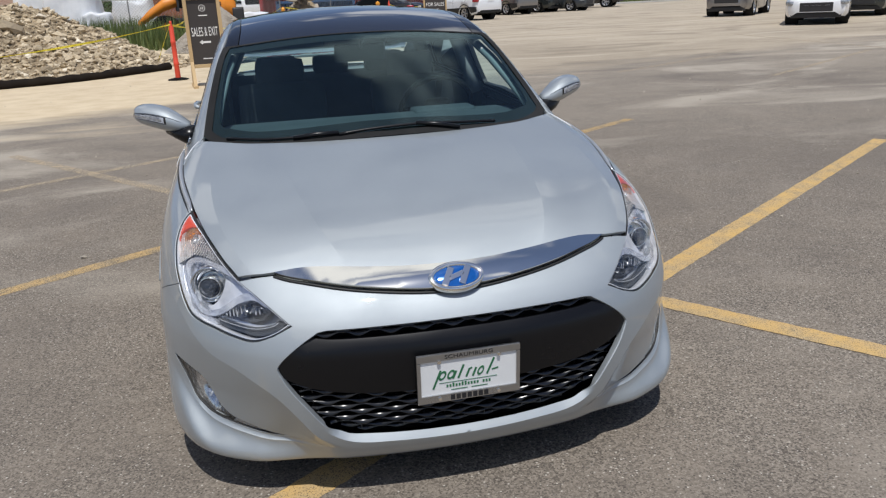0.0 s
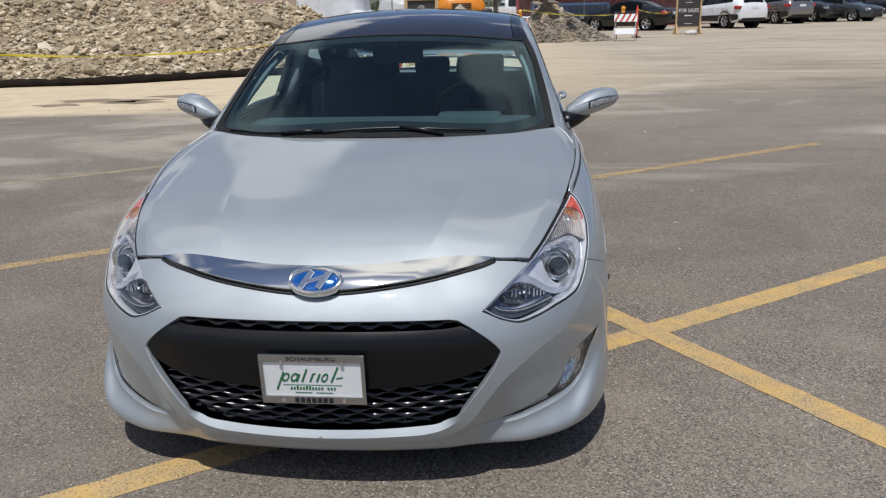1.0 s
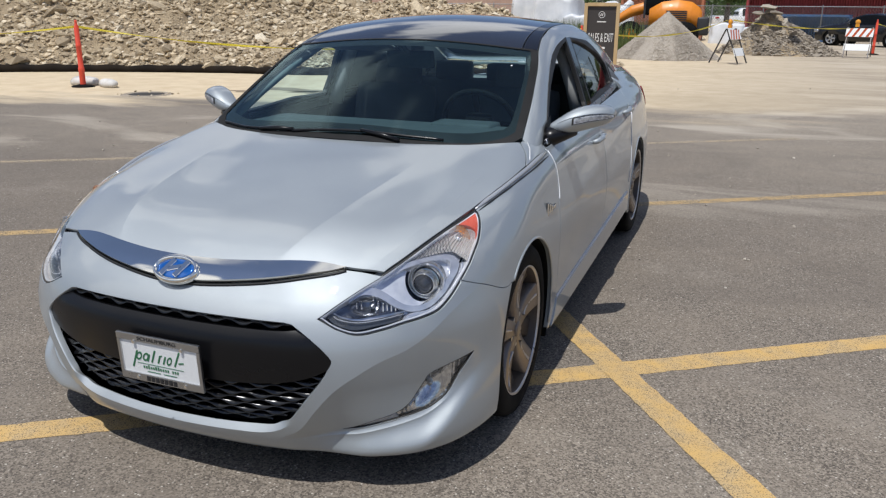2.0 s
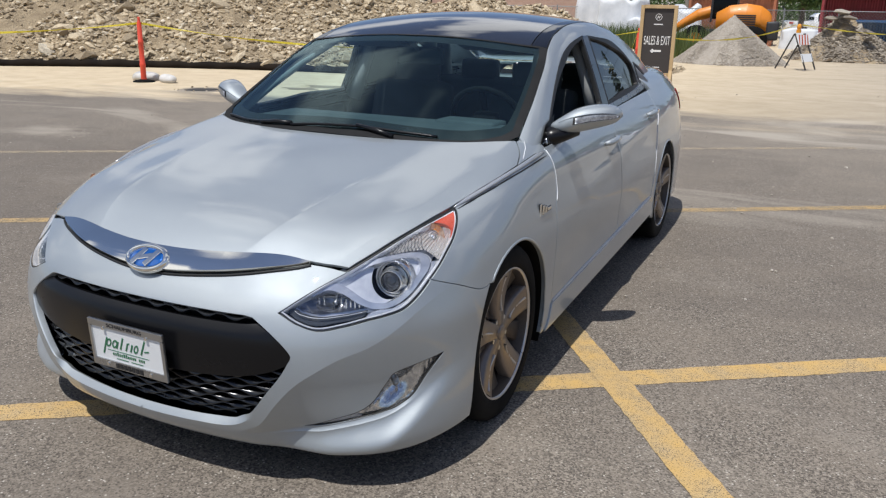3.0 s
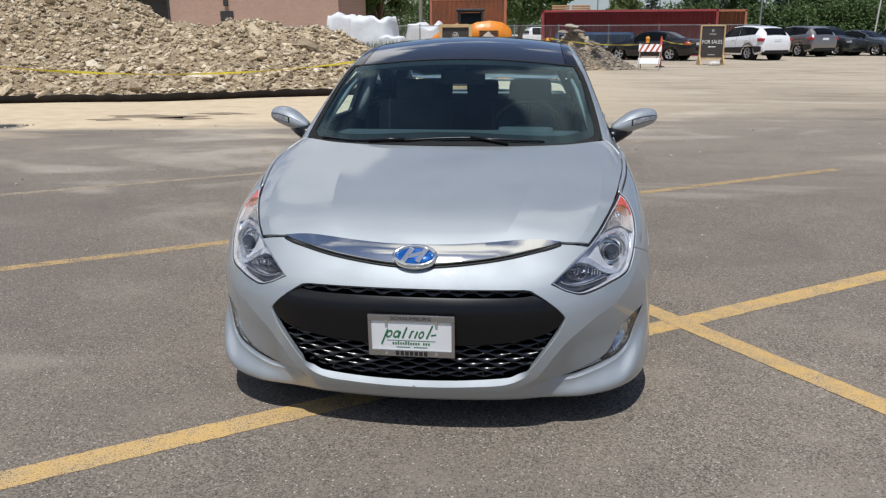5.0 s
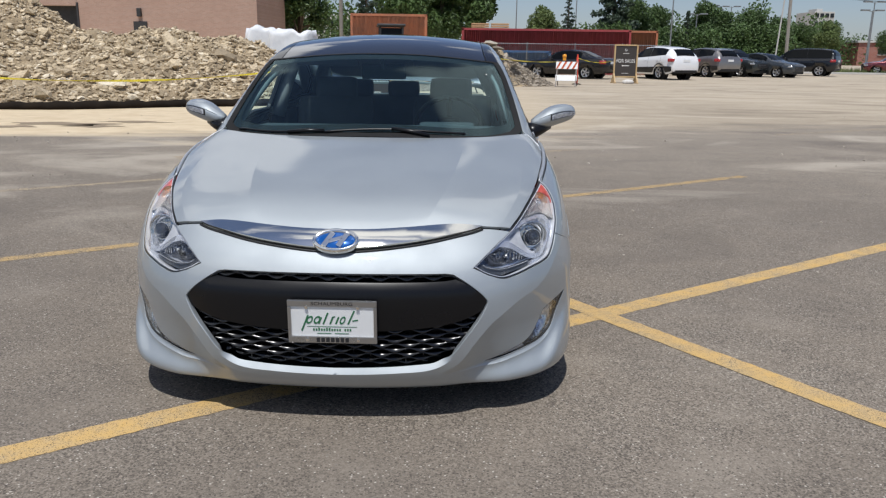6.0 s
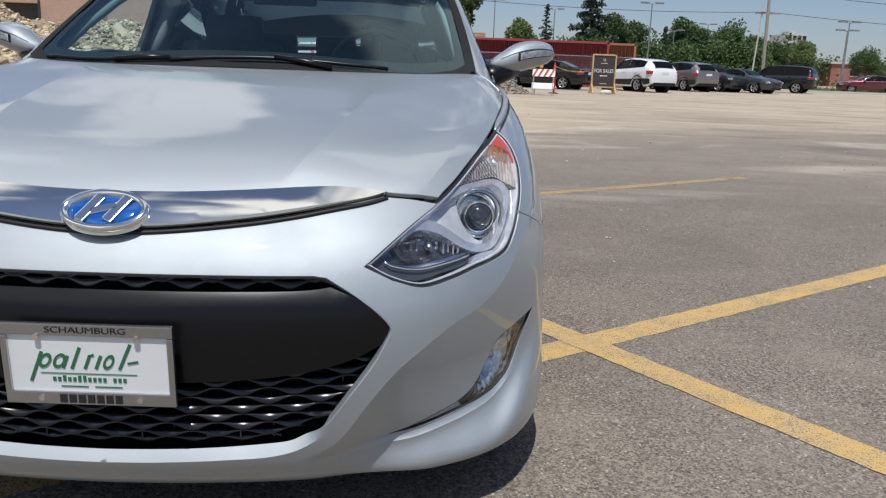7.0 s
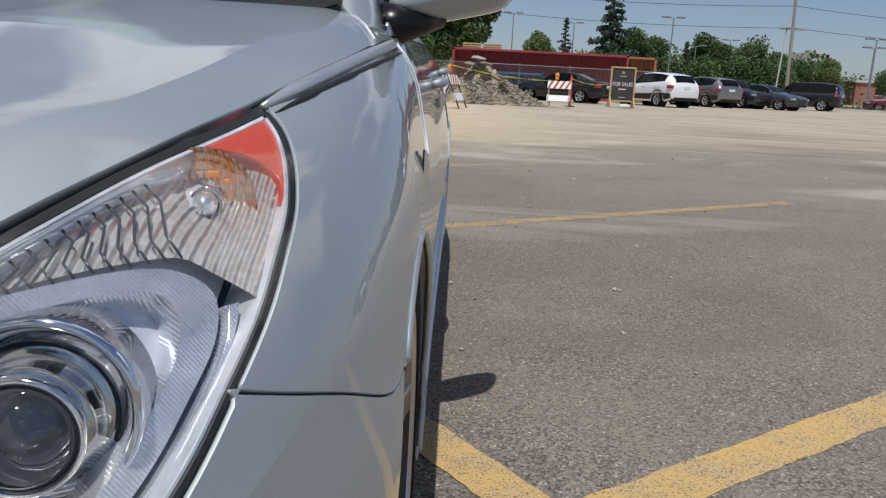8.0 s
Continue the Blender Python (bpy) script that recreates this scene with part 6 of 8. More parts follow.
for x, y, r in ((1.62, 31.2, .42), (1.9, 30.9, .36), (1.3, 31.0, .34), (2.6, 30.5, .30)):
    ob = new("slab", SLABS[0])
    ob.parent = bpy.data.objects["slab_pile"]
    ob.matrix_basis = Matrix.Translation((x - 2.15, y - 31.6, 1.72 - abs(x - 1.62) * .7)) @ Euler((.2, -.2, x)).to_matrix().to_4x4() @ Matrix.Diagonal((r, r * .8, r * .55, 1))

# ---- posts, sand bags, tape, signs, barricades ----
ORANGE = surface("orange_plastic", (0.80, 0.075, 0.03), 0.5, second=(0.62, 0.07, 0.04), scale=5, vary=0.2)
BAG = surface("white_sandbag", (0.66, 0.65, 0.62), 0.8, second=(0.50, 0.47, 0.42), scale=7, fine=120, relief=0.4, depth=0.004)
TAPE = surface("yellow_tape", (0.86, 0.74, 0.08), 0.35, vary=0.15)
WOOD = surface("raw_timber", (0.56, 0.40, 0.21), 0.75, second=(0.44, 0.30, 0.15), scale=6, fine=70, relief=0.2, stretched=(1, 1, .15))
BOARD = surface("dark_board", (0.050, 0.042, 0.038), 0.5, vary=0.12)
SIGN_WHITE = surface("sign_white", (0.82, 0.81, 0.78), 0.6, vary=0.05)


def delineator(place, height, tilt=0.0, base=True):
    post = thing("delineator_post", (*place, 0), "orange plastic delineator post on a black rubber base", "traffic post", "orange posts")
    part("post", lathe([(.055, .045), (.052, .30), (.056, .31), (.056, .36), (.049, .37), (.048, .74), (.053, .75), (.053, .79), (.046, .80), (.044, height - .12), (.030, height - .09), (.022, height - .04), (.026, height - .02), (.018, height), (.0005, height)], 20, "Z"), ORANGE, post, "", True)
    bm = lathe([(.0005, .05), (.08, .05), (.16, .035), (.21, .02), (.215, .0)], 10, "Z")
    part("rubber_base", bm, RUBBER, post, "black rubber base", True)
    return post


delineator((-10.5, 10.03), 1.24)
delineator((-2.05, 15.6), 1.19)
delineator((5.55, 33.2), 1.30)


def sand_bag(place, size, turn):
    bm = bmesh.new()
    bmesh.ops.create_uvsphere(bm, u_segments=20, v_segments=12, radius=1.0)
    for v in bm.verts:
        v.co = Vector((math.copysign(abs(v.co.x) ** .8, v.co.x) * size[0], v.co.y * size[1], max(-.6, v.co.z) * size[2]))
        v.co += v.co.normalized() * .02 * noise.noise(v.co * 9)
        v.co.z += size[2] * .6
    me = bpy.data.meshes.new("sand_bag")
    bm.to_mesh(me)
    bm.free()
    me.polygons.foreach_set("use_smooth", [True] * len(me.polygons))
    me.materials.append(BAG)
    ob = tagged(new("sand_bag", me), "white woven sand bag slumped on the ground", "sand bag", "sand bags")
    ob.matrix_basis = pose(*place, 0, 0, turn)


sand_bag((-10.78, 10.35, 0), (.30, .17, .11), 10)
sand_bag((-10.05, 10.22, 0), (.28, .14, .10), -25)
sand_bag((8.2, 35.0, 0), (.28, .16, .12), 15)


def tape(name_at, sag):
    a, b = Vector(name_at[0]), Vector(name_at[1])
    bm = bmesh.new()
    rows = []
    n = 26
    side = Vector((0, 0, 1))
    for k in range(n + 1):
        t = k / n
        p = a.lerp(b, t) - Vector((0, 0, sag * 4 * t * (1 - t)))
        w = .020 * (math.cos(k * .9) * .35 + .65)
        rows.append([bm.verts.new(p + side * w + Vector((0, .02 * math.sin(k), 0))), bm.verts.new(p - side * w)])
    for p, q in zip(rows, rows[1:]):
        bm.faces.new((p[0], p[1], q[1], q[0]))
    bmesh.ops.solidify(bm, geom=bm.faces[:], thickness=.001)
    me = bpy.data.meshes.new("caution_tape")
    bm.to_mesh(me)
    bm.free()
    me.materials.append(TAPE)
    tagged(new("caution_tape", me), "sagging strip of yellow plastic caution tape", "caution tape", "tape strips")


for ends, sag in ((((-10.5, 10.0, 1.12), (-20, 6.4, 1.2)), .32), (((-10.5, 10.06, 1.12), (-2.05, 15.57, 1.12)), .42), (((-2.05, 15.6, 1.10), (.55, 24.0, 1.28)), .28), (((.7, 24.1, 1.28), (4.5, 30.6, 1.0)), .10), (((5.0, 30.4, .95), (5.55, 33.17, 1.15)), .30), (((-2.0, 15.62, 1.1), (-1.55, 13.98, 1.3)), .05), (((-2.08, 15.6, 1.1), (-2.5, 16.6, .35)), .0), (((5.55, 33.2, 1.15), (7.5, 35.7, 1.0)), .12)):
    tape(ends, sag)


def easel_sign(place, turn, width, height, foot, text, arrow, label):
    sign = thing("sign_board", (*place, 0), label, "sign", "board signs", turn=turn)
    z0 = foot
    w2 = width / 2
    board = part("board", box((width - .12, .02, height - .12), (0, 0, z0 + height / 2), .003), BOARD, sign, "dark brown sign board")
    for x in (-w2 + .03, w2 - .03):
        part("upright", box((.065, .09, height + foot - .02), (x, .0, (height + foot) / 2), .006), WOOD, sign)
        part("foot", box((.09, .80, .045), (x, 0, .0225), .005), WOOD, sign)
        for s in (-1, 1):
            bm = bmesh.new()
            f = bm.faces.new([bm.verts.new((x - .03, s * q[0], q[1])) for q in ((.045, .045), (.34, .045), (.045, .46))])
            ext = bmesh.ops.extrude_face_region(bm, geom=[f])["geom"]
            for v in ext:
                if isinstance(v, bmesh.types.BMVert):
                    v.co.x += .06
            bmesh.ops.recalc_face_normals(bm, faces=bm.faces)
            part("brace", bm, WOOD, sign)
    for z in (z0 + .035, z0 + height - .035):
        part("rail", box((width - .13, .085, .065), (0, 0, z), .006), WOOD, sign)
    face = Matrix.Translation((0, -.0125, z0)) @ Matrix.Rotation(radians(90), 4, "X")
    lettering(text, .23, SIGN_WHITE, board, face @ Matrix.Translation((0, height * .50, 0)), width=(width - .12) * .88)
    strokes([(0, height * .36, (width - .12) * .34, .035, 0)] + ([(-(width - .12) * .15, height * .36 + .014, .06, .022, 40), (-(width - .12) * .15, height * .36 - .014, .06, .022, -40)] if arrow else []), SIGN_WHITE, board, face, 0, "arrow_bar")
    strokes([(0, height * .73, (width - .12) * .3, .018, 0), (0, height * .13, (width - .12) * .32, .016, 0)], SIGN_WHITE, board, face, 0, "small_text_bar")
    bm = lathe([(.052, 0), (.052, .002), (.060, .002), (.060, 0)], 28, "Z", closed=True)
    bm.transform(face @ Matrix.Translation((0, height * .83, 0)))
    part("sign_mark", bm, SIGN_WHITE, board)
    strokes([(-.014, height * .83, .012, .05, -20), (.014, height * .83, .012, .05, -20)], SIGN_WHITE, board, face, 0, "sign_mark_bar")
    return sign


easel_sign((-1.31, 13.86), 6, .66, 1.30, .34, "SALES & EXIT", True, "dark sign board reading SALES & EXIT in a raw timber frame")
easel_sign((8.15, 35.6), 4, 1.12, 1.52, .26, "FOR SALES", True, "dark sign board reading FOR SALES in a raw timber frame")


def striped(n, size, parent, m, a, b):
    """A board with slanting stripes."""
    w, h = size
    bm = box((w, .02, h), (0, 0, 0), .003)
    bm.transform(m)
    board = part("striped_board", bm, b, parent, "orange and white striped board")
    for k in range(n):
        c = -w / 2 + (k + .5) * w / n
        pts = [(c - .05 - h * .25, -h / 2), (c + .04 - h * .25, -h / 2), (c + .05 + h * .25, h / 2), (c - .04 + h * .25, h / 2)]
        pts = [(min(w / 2, max(-w / 2, x)), z) for x, z in pts]
        for s in (-1, 1):
            bm = bmesh.new()
            bm.faces.new([bm.verts.new((x, s * .0112, z)) for x, z in (pts if s < 0 else pts[::-1])])
            bmesh.ops.solidify(bm, geom=bm.faces[:], thickness=.001)
            bm.transform(m)
            part("stripe", bm, a, board)
    return board


STEEL = surface("dull_steel", (0.20, 0.20, 0.20), 0.5, 0.7, second=(0.16, 0.13, 0.11), scale=9)
DARK_STEEL = surface("dark_steel", (0.06, 0.055, 0.05), 0.6, 0.4, vary=0.3)
STRIPE_ORANGE = surface("stripe_orange", (0.78, 0.16, 0.05), 0.5, vary=0.15)
LAMP_AMBER = surface("amber_lamp", (0.80, 0.33, 0.02), 0.2, vary=0.15, coat=0.6)


def barricade(place, turn, width, lean, board_turn, label):
    b = thing("barricade", (*place, 0), label, "barricade", "barricades", turn=turn)
    w = width / 2
    for x in (-w, w):
        for s in (-1, 1):
            part("leg", box((.035, .035, 1.10), (x, s * .23, .53), .004, Matrix.Rotation(s * radians(24), 4, "X")), STEEL if lean else DARK_STEEL, b)
    striped(4, (width + .10, .30), b, Matrix.Translation((0, -.13, .86)) @ Matrix.Rotation(radians(-board_turn), 4, "X"), STRIPE_ORANGE, WHITE_PAINT)
    part("lower_board", box((width + .08, .02, .24), (0, -.31, .36), .003, Matrix.Rotation(radians(-22), 4, "X")), WHITE_PAINT, b)
    part("lamp_body", box((.13, .09, .10), (-w * .3, 0, 1.10), .01), LAMP_AMBER, b)
    part("lamp_lens", lathe([(.0005, .05), (.06, .045), (.085, .02), (.085, -.02), (.06, -.045), (.0005, -.05)], 20, "Y"), LAMP_AMBER, b, "amber warning lamp", True).location = (-w * .3, 0, 1.22)
    return b


barricade((4.75, 30.5), -12, .78, True, 18, "steel A-frame barricade with an orange striped board and amber lamp")
barricade((.66, 24.2), 68, .62, False, 24, "dark A-frame barricade seen end on with an amber lamp")
# manhole with dirt round it
hole = thing("manhole", (-8.45, 9.45, 0), "round iron manhole cover ringed with dirt", "manhole cover", kind="structure")
part("cover", lathe([(.0005, .006), (.30, .006), (.31, .0)], 36, "Z"), DARK_STEEL, hole)
part("ring", lathe([(.315, .0), (.33, .012), (.40, .014), (.45, .0)], 36, "Z"), SLAB, hole)
for k in range(26):
    a = rng.uniform(0, 6.3)
    r = rng.uniform(.33, .60)
    ob = new("grit", STONES[k % 12])
    ob.parent = hole
    ob.matrix_basis = stone_pose(r * math.cos(a), r * math.sin(a) * .8, .012, rng.uniform(.012, .03))
# scattered grit on the asphalt, one loose mesh
def lot_spot():
    y = 2.2 + 30 * rng.random() ** 1.6
    x = rng.uniform(-11, 12) * (.4 + y / 26)
    return (x, y, .004)


grit = joined_stones("loose_grit", 420, lot_spot, lambda: rng.uniform(.004, .013) + .010 * (rng.random() > .9), PEBBLES, None, (0, 0, 0), "scattered pale grit on the asphalt")
tagged(grit, category="grit")
for k, (x, y, w, h) in enumerate(((-6.6, 11.3, .9, .10), (-6.0, 11.0, .5, .08), (-5.6, 11.9, .6, .06), (-7.2, 10.7, .4, .06))):
    bm = bmesh.new()
    bm.faces.new([bm.verts.new((x + w * (1 + .3 * math.sin(j * 2.3 + k)) * math.cos(j * .449), y + h * 3 * (1 + .4 * math.sin(j * 1.7 + k)) * math.sin(j * .449), .004)) for j in range(14)])
    me = bpy.data.meshes.new("damp_patch")
    bm.to_mesh(me)
    bm.free()
    me.materials.append(surface("damp_sand", (0.27, 0.21, 0.14), 0.85, scale=3) if k == 0 else bpy.data.materials["damp_sand"])
    tagged(new("damp_patch", me), "dark damp patch on the sandy asphalt", "stain", "damp patches", "structure")

# ---- parked vehicles ----
CAR_GLASS = surface("car_glass", (0.006, 0.007, 0.008), 0.08, vary=0.2, spec=0.12)
CAR_TRIM = surface("car_trim", (0.022, 0.022, 0.023), 0.6, vary=0.2)
CAR_LAMP = surface("car_lamp", (0.45, 0.47, 0.50), 0.12, 0.3, second=(0.12, 0.13, 0.14), scale=12, coat=1.0)
CAR_RED = surface("car_tail_lamp", (0.42, 0.015, 0.02), 0.15, vary=0.25, coat=1.0)
CAR_RIM = surface("car_rim", (0.55, 0.55, 0.55), 0.3, 0.9, vary=0.1)
CAR_TYRE = RUBBER
# along the car from the nose: (place, floor, shoulder, roof or deck, half width low, half width at the top)
SHAPES = {
    "suv": [(0, .42, .80, .86, .60, .52), (.10, .30, .88, .94, .80, .66), (.45, .26, .96, 1.03, .91, .74), (1.10, .25, 1.03, 1.10, .94, .78), (1.35, .25, 1.06, 1.16, .94, .76), (1.75, .25, 1.08, 1.42, .94, .70), (2.15, .25, 1.11, 1.63, .94, .66), (2.8, .25, 1.15, 1.69, .94, .66), (3.6, .26, 1.21, 1.66, .94, .65), (4.15, .28, 1.25, 1.58, .92, .63), (4.45, .34, 1.16, 1.36, .89, .62), (4.60, .40, 1.06, 1.14, .84, .66), (4.66, .50, .90, .94, .76, .60)],
    "sedan": [(0, .38, .66, .72, .58, .50), (.10, .26, .74, .80, .78, .64), (.5, .22, .84, .89, .89, .74), (1.15, .22, .92, .97, .91, .76), (1.40, .22, .94, 1.04, .91, .74), (1.85, .22, .95, 1.30, .91, .66), (2.25, .22, .96, 1.42, .91, .60), (2.7, .22, .97, 1.45, .91, .58), (3.3, .23, .99, 1.39, .91, .57), (3.8, .24, 1.01, 1.20, .90, .60), (4.15, .25, 1.02, 1.08, .88, .66), (4.6, .28, 1.00, 1.05, .85, .66), (4.78, .40, .90, .96, .76, .60)],
    "van": [(0, .45, .86, .92, .62, .54), (.10, .32, .96, 1.02, .84, .70), (.5, .28, 1.04, 1.10, .94, .80), (1.2, .27, 1.10, 1.18, .96, .82), (1.45, .27, 1.12, 1.30, .96, .78), (1.85, .27, 1.13, 1.62, .96, .72), (2.2, .27, 1.14, 1.76, .96, .70), (3.0, .27, 1.15, 1.80, .96, .69), (4.0, .28, 1.16, 1.79, .96, .69), (4.6, .30, 1.17, 1.72, .95, .68), (4.85, .36, 1.16, 1.50, .93, .72), (4.95, .45, 1.05, 1.16, .88, .76), (5.0, .50, .95, 1.0, .84, .7)],
    "pickup": [(0, .50, .98, 1.05, .70, .60), (.08, .38, 1.08, 1.14, .88, .76), (.5, .36, 1.12, 1.18, .98, .86), (1.35, .36, 1.16, 1.22, 1.0, .88), (1.6, .36, 1.18, 1.36, 1.0, .82), (1.95, .36, 1.2, 1.72, 1.0, .74), (2.3, .36, 1.2, 1.90, 1.0, .72), (3.2, .36, 1.2, 1.90, 1.0, .72), (3.55, .36, 1.22, 1.70, 1.0, .76), (3.62, .36, 1.22, 1.26, 1.0, .95), (4.5, .38, 1.22, 1.25, 1.0, .95), (5.5, .40, 1.22, 1.25, 1.0, .95), (5.6, .50, 1.18, 1.20, .98, .92)],
}
AXLES = {"suv": (.92, 3.62, .36), "sedan": (.94, 3.70, .33), "van": (.95, 4.02, .37), "pickup": (.95, 4.45, .40)}
GLASS_SPAN = {"suv": (4, 6, 6, 9, 9, 10), "sedan": (4, 6, 6, 8, 8, 10), "van": (4, 6, 6, 9, 9, 10), "pickup": (4, 6, 6, 7, 8, 9)}


def section(shape, s):
    """Half cross-section at a place along the car: points from the floor to the middle of the roof."""
    rows = np.array(SHAPES[shape])
    f, sh, top, w, wt = (np.interp(s, rows[:, 0], rows[:, k]) for k in range(1, 6))
    cab = top - sh
    return [(w * .90, f), (w * .985, f + .10), (w, f + (sh - f) * .42), (w * .995, f + (sh - f) * .72), (w * .965, sh - .03), (w * .935, sh + .005), (w * .935 + (wt - w * .935) * .55, sh + cab * .55), (wt * 1.03, top - min(.07, cab * .35)), (wt * .90, top - .015), (wt * .5, top), (0, top + .01)]


def skin(shape, stations, rows, lift=0.0):
    bm = bmesh.new()
    lines = []
    for s in stations:
        pts = section(shape, s)
        lines.append([bm.verts.new((pts[k][0] + lift, s, pts[k][1] + lift * .5)) for k in rows])
    for p, q in zip(lines, lines[1:]):
        for k in range(len(rows) - 1):
            bm.faces.new((p[k], q[k], q[k + 1], p[k + 1]))
    return bm


def parked_car(name, shape, paint, place, heading, label, trim=False, big=1.06):
    """A parked vehicle: place is under the middle of its front axle, heading the way its nose points."""
    a0, a1, r = AXLES[shape]
    turn = math.degrees(math.atan2(-heading[0], heading[1])) + 180
    m = Matrix.Translation((*place, 0)) @ Matrix.Rotation(radians(turn), 4, "Z") @ Matrix.Diagonal((big, big, big, 1)) @ Matrix.Translation((0, -a0, 0))
    car = new(name)
    car.matrix_basis = m
    tagged(car, label, "car", "parked cars")
    rows = np.array(SHAPES[shape])
    ss = sorted(set(np.round(np.r_[np.linspace(0, rows[-1, 0], 40), rows[:, 0]], 3)))
    bm = bmesh.new()
    lines = []
    for s in ss:
        pts = section(shape, s)
        full = [(-x, z) for x, z in pts] + [(x, z) for x, z in reversed(pts[:-1])]
        # wheel arches: lift the lower edge over each wheel
        ring = []
        for x, z in full:
            for ax in (a0, a1):
                d = abs(s - ax)
                if d < r + .06 and abs(x) > .45:
                    z = max(z, r + math.sqrt(max(0, (r + .06) ** 2 - d * d)) if z < r + .5 * r else z)
            ring.append(bm.verts.new((x, s, z)))
        lines.append(ring)
    for p, q in zip(lines, lines[1:]):
        for k in range(len(p) - 1):
            bm.faces.new((p[k], p[k + 1], q[k + 1], q[k]))
    bm.faces.new(lines[0])
    bm.faces.new(lines[-1][::-1])
    bmesh.ops.recalc_face_normals(bm, faces=bm.faces)
    part("body", bm, paint, car, "", True)
    part("floor_pan", box((1.4, rows[-1, 0] - .5, .25), (0, rows[-1, 0] / 2, .42), .03), LINER, car)
    i0, i1, i2, i3, i4, i5 = GLASS_SPAN[shape]
    ws = np.linspace(rows[i0, 0] + .04, rows[i1, 0] - .05, 8)
    side = np.linspace(rows[i1, 0] - .55, rows[i3, 0] - (.10 if shape == "suv" else -.10), 14)
    for flip in (1, -1):
        for lo, hi in ((0, .498), (.503, 1.0)):
            span_s = side[0] + (side[-1] - side[0]) * np.linspace(lo, hi, 8)
            bm = skin(shape, sorted(set(list(span_s) + [k for k in rows[:, 0] if span_s[0] < k < span_s[-1]])), (5, 6, 7), .008)
            bm.transform(Matrix.Diagonal((flip, 1, 1, 1)))
            bmesh.ops.recalc_face_normals(bm, faces=bm.faces)
            part("side_window", bm, CAR_GLASS, car, "", True)
        if trim:
            bm = bmesh.new()
            lines = []
            for s in ss[2:-2]:
                pts = section(shape, s)
                up = max([0] + [math.sqrt(max(0, (r + .10) ** 2 - (s - ax) ** 2)) + r - .30 for ax in (a0, a1)])
                lines.append([bm.verts.new((x_ + .012, s, max(z_, pts[0][1] + up if k_ < 2 else max(pts[0][1] + .15, pts[0][1] + up + .05)))) for k_, (x_, z_) in enumerate((pts[0], pts[1], pts[2]))])
            for p, q in zip(lines, lines[1:]):
                for k in range(2):
                    bm.faces.new((p[k], q[k], q[k + 1], p[k + 1]))
            bm.transform(Matrix.Diagonal((flip, 1, 1, 1)))
            bmesh.ops.recalc_face_normals(bm, faces=bm.faces)
            part("lower_trim", bm, CAR_TRIM, car, "", True)
    for name_, span_s in (("windscreen", ws), ("rear_window", np.linspace(rows[i4, 0] + .06, rows[i5 + (shape in ("suv", "van")), 0] - .05, 7))):
        bm = bmesh.new()
        lines = []
        for s in sorted(set(list(span_s) + [k for k in rows[:, 0] if span_s[0] < k < span_s[-1]])):
            pts = section(shape, s)
            top = pts[10][1]
            e = 8
            lines.append([bm.verts.new((x, s + (-.006 if name_ == "windscreen" else .012), z + .010)) for x, z in [(-pts[e][0], pts[e][1]), (-pts[9][0], pts[9][1]), (0, top), (pts[9][0], pts[9][1]), (pts[e][0], pts[e][1])]])
        for p, q in zip(lines, lines[1:]):
            for k in range(4):
                bm.faces.new((p[k], p[k + 1], q[k + 1], q[k]))
        bmesh.ops.recalc_face_normals(bm, faces=bm.faces)
        part(name_, bm, CAR_GLASS, car, "", True)
    front, rear = section(shape, .14), section(shape, rows[-1, 0] - .13)
    zf, zr = np.interp(.14, rows[:, 0], rows[:, 2]), np.interp(rows[-1, 0] - .2, rows[:, 0], rows[:, 2])
    wf = np.interp(.2, rows[:, 0], rows[:, 4])
    wr = np.interp(rows[-1, 0] - .18, rows[:, 0], rows[:, 4])
    part("grille", box((wf * 1.15, .08, .27), (0, .030, zf - .22), .03), CAR_TRIM, car)
    part("grille_bar", box((wf * .9, .02, .03), (0, .0, zf - .17), .008), CAR_RIM, car)
    part("front_skirt", box((wf * 1.75, .16, .17), (0, .16, .30), .04), CAR_TRIM, car)
    part("rear_skirt", box((wr * 1.8, .16, .30), (0, rows[-1, 0] - .13, .50), .05), CAR_TRIM, car)
    part("number_plate", box((.42, .012, .12), (0, rows[-1, 0] + .006, zr - .18), .003), WHITE_PAINT, car)
    for x in (-1, 1):
        part("head_lamp", box((.34, .30, .12), (x * (wf - .14), .20, zf - .10), .04, Matrix.Rotation(x * radians(-28), 4, "Z")), CAR_LAMP, car, "", True)
        part("tail_lamp", box((.30, .34, .17), (x * (wr - .085), rows[-1, 0] - .20, zr - .16), .05, Matrix.Rotation(x * radians(22), 4, "Z")), CAR_RED, car, "", True)
        part("fog_lamp", box((.14, .05, .05), (x * (wf - .22), .10, .46), .015), CAR_LAMP, car)
        mz = np.interp(1.6, rows[:, 0], rows[:, 2]) + .02
        part("door_mirror", box((.20, .12, .13), (x * (wf + .22), rows[i0, 0] + .42, mz), .04), paint, car, "", True)
        for s in (rows[i1, 0] + .35, rows[i1, 0] + 1.35):
            hx = section(shape, s)[3][0]
            part("door_handle", box((.02, .18, .03), (x * (hx + .005), s, mz - .12), .008), paint, car)
        for s in (rows[i0, 0] + .25, rows[i1, 0] + .55, rows[i1, 0] + 1.55):
            pts = section(shape, s)
            part("door_seam", sweep([(x * (pts[k][0] + .001), s, pts[k][1]) for k in (1, 2, 3, 4)], .005, 5), CAR_TRIM, car)
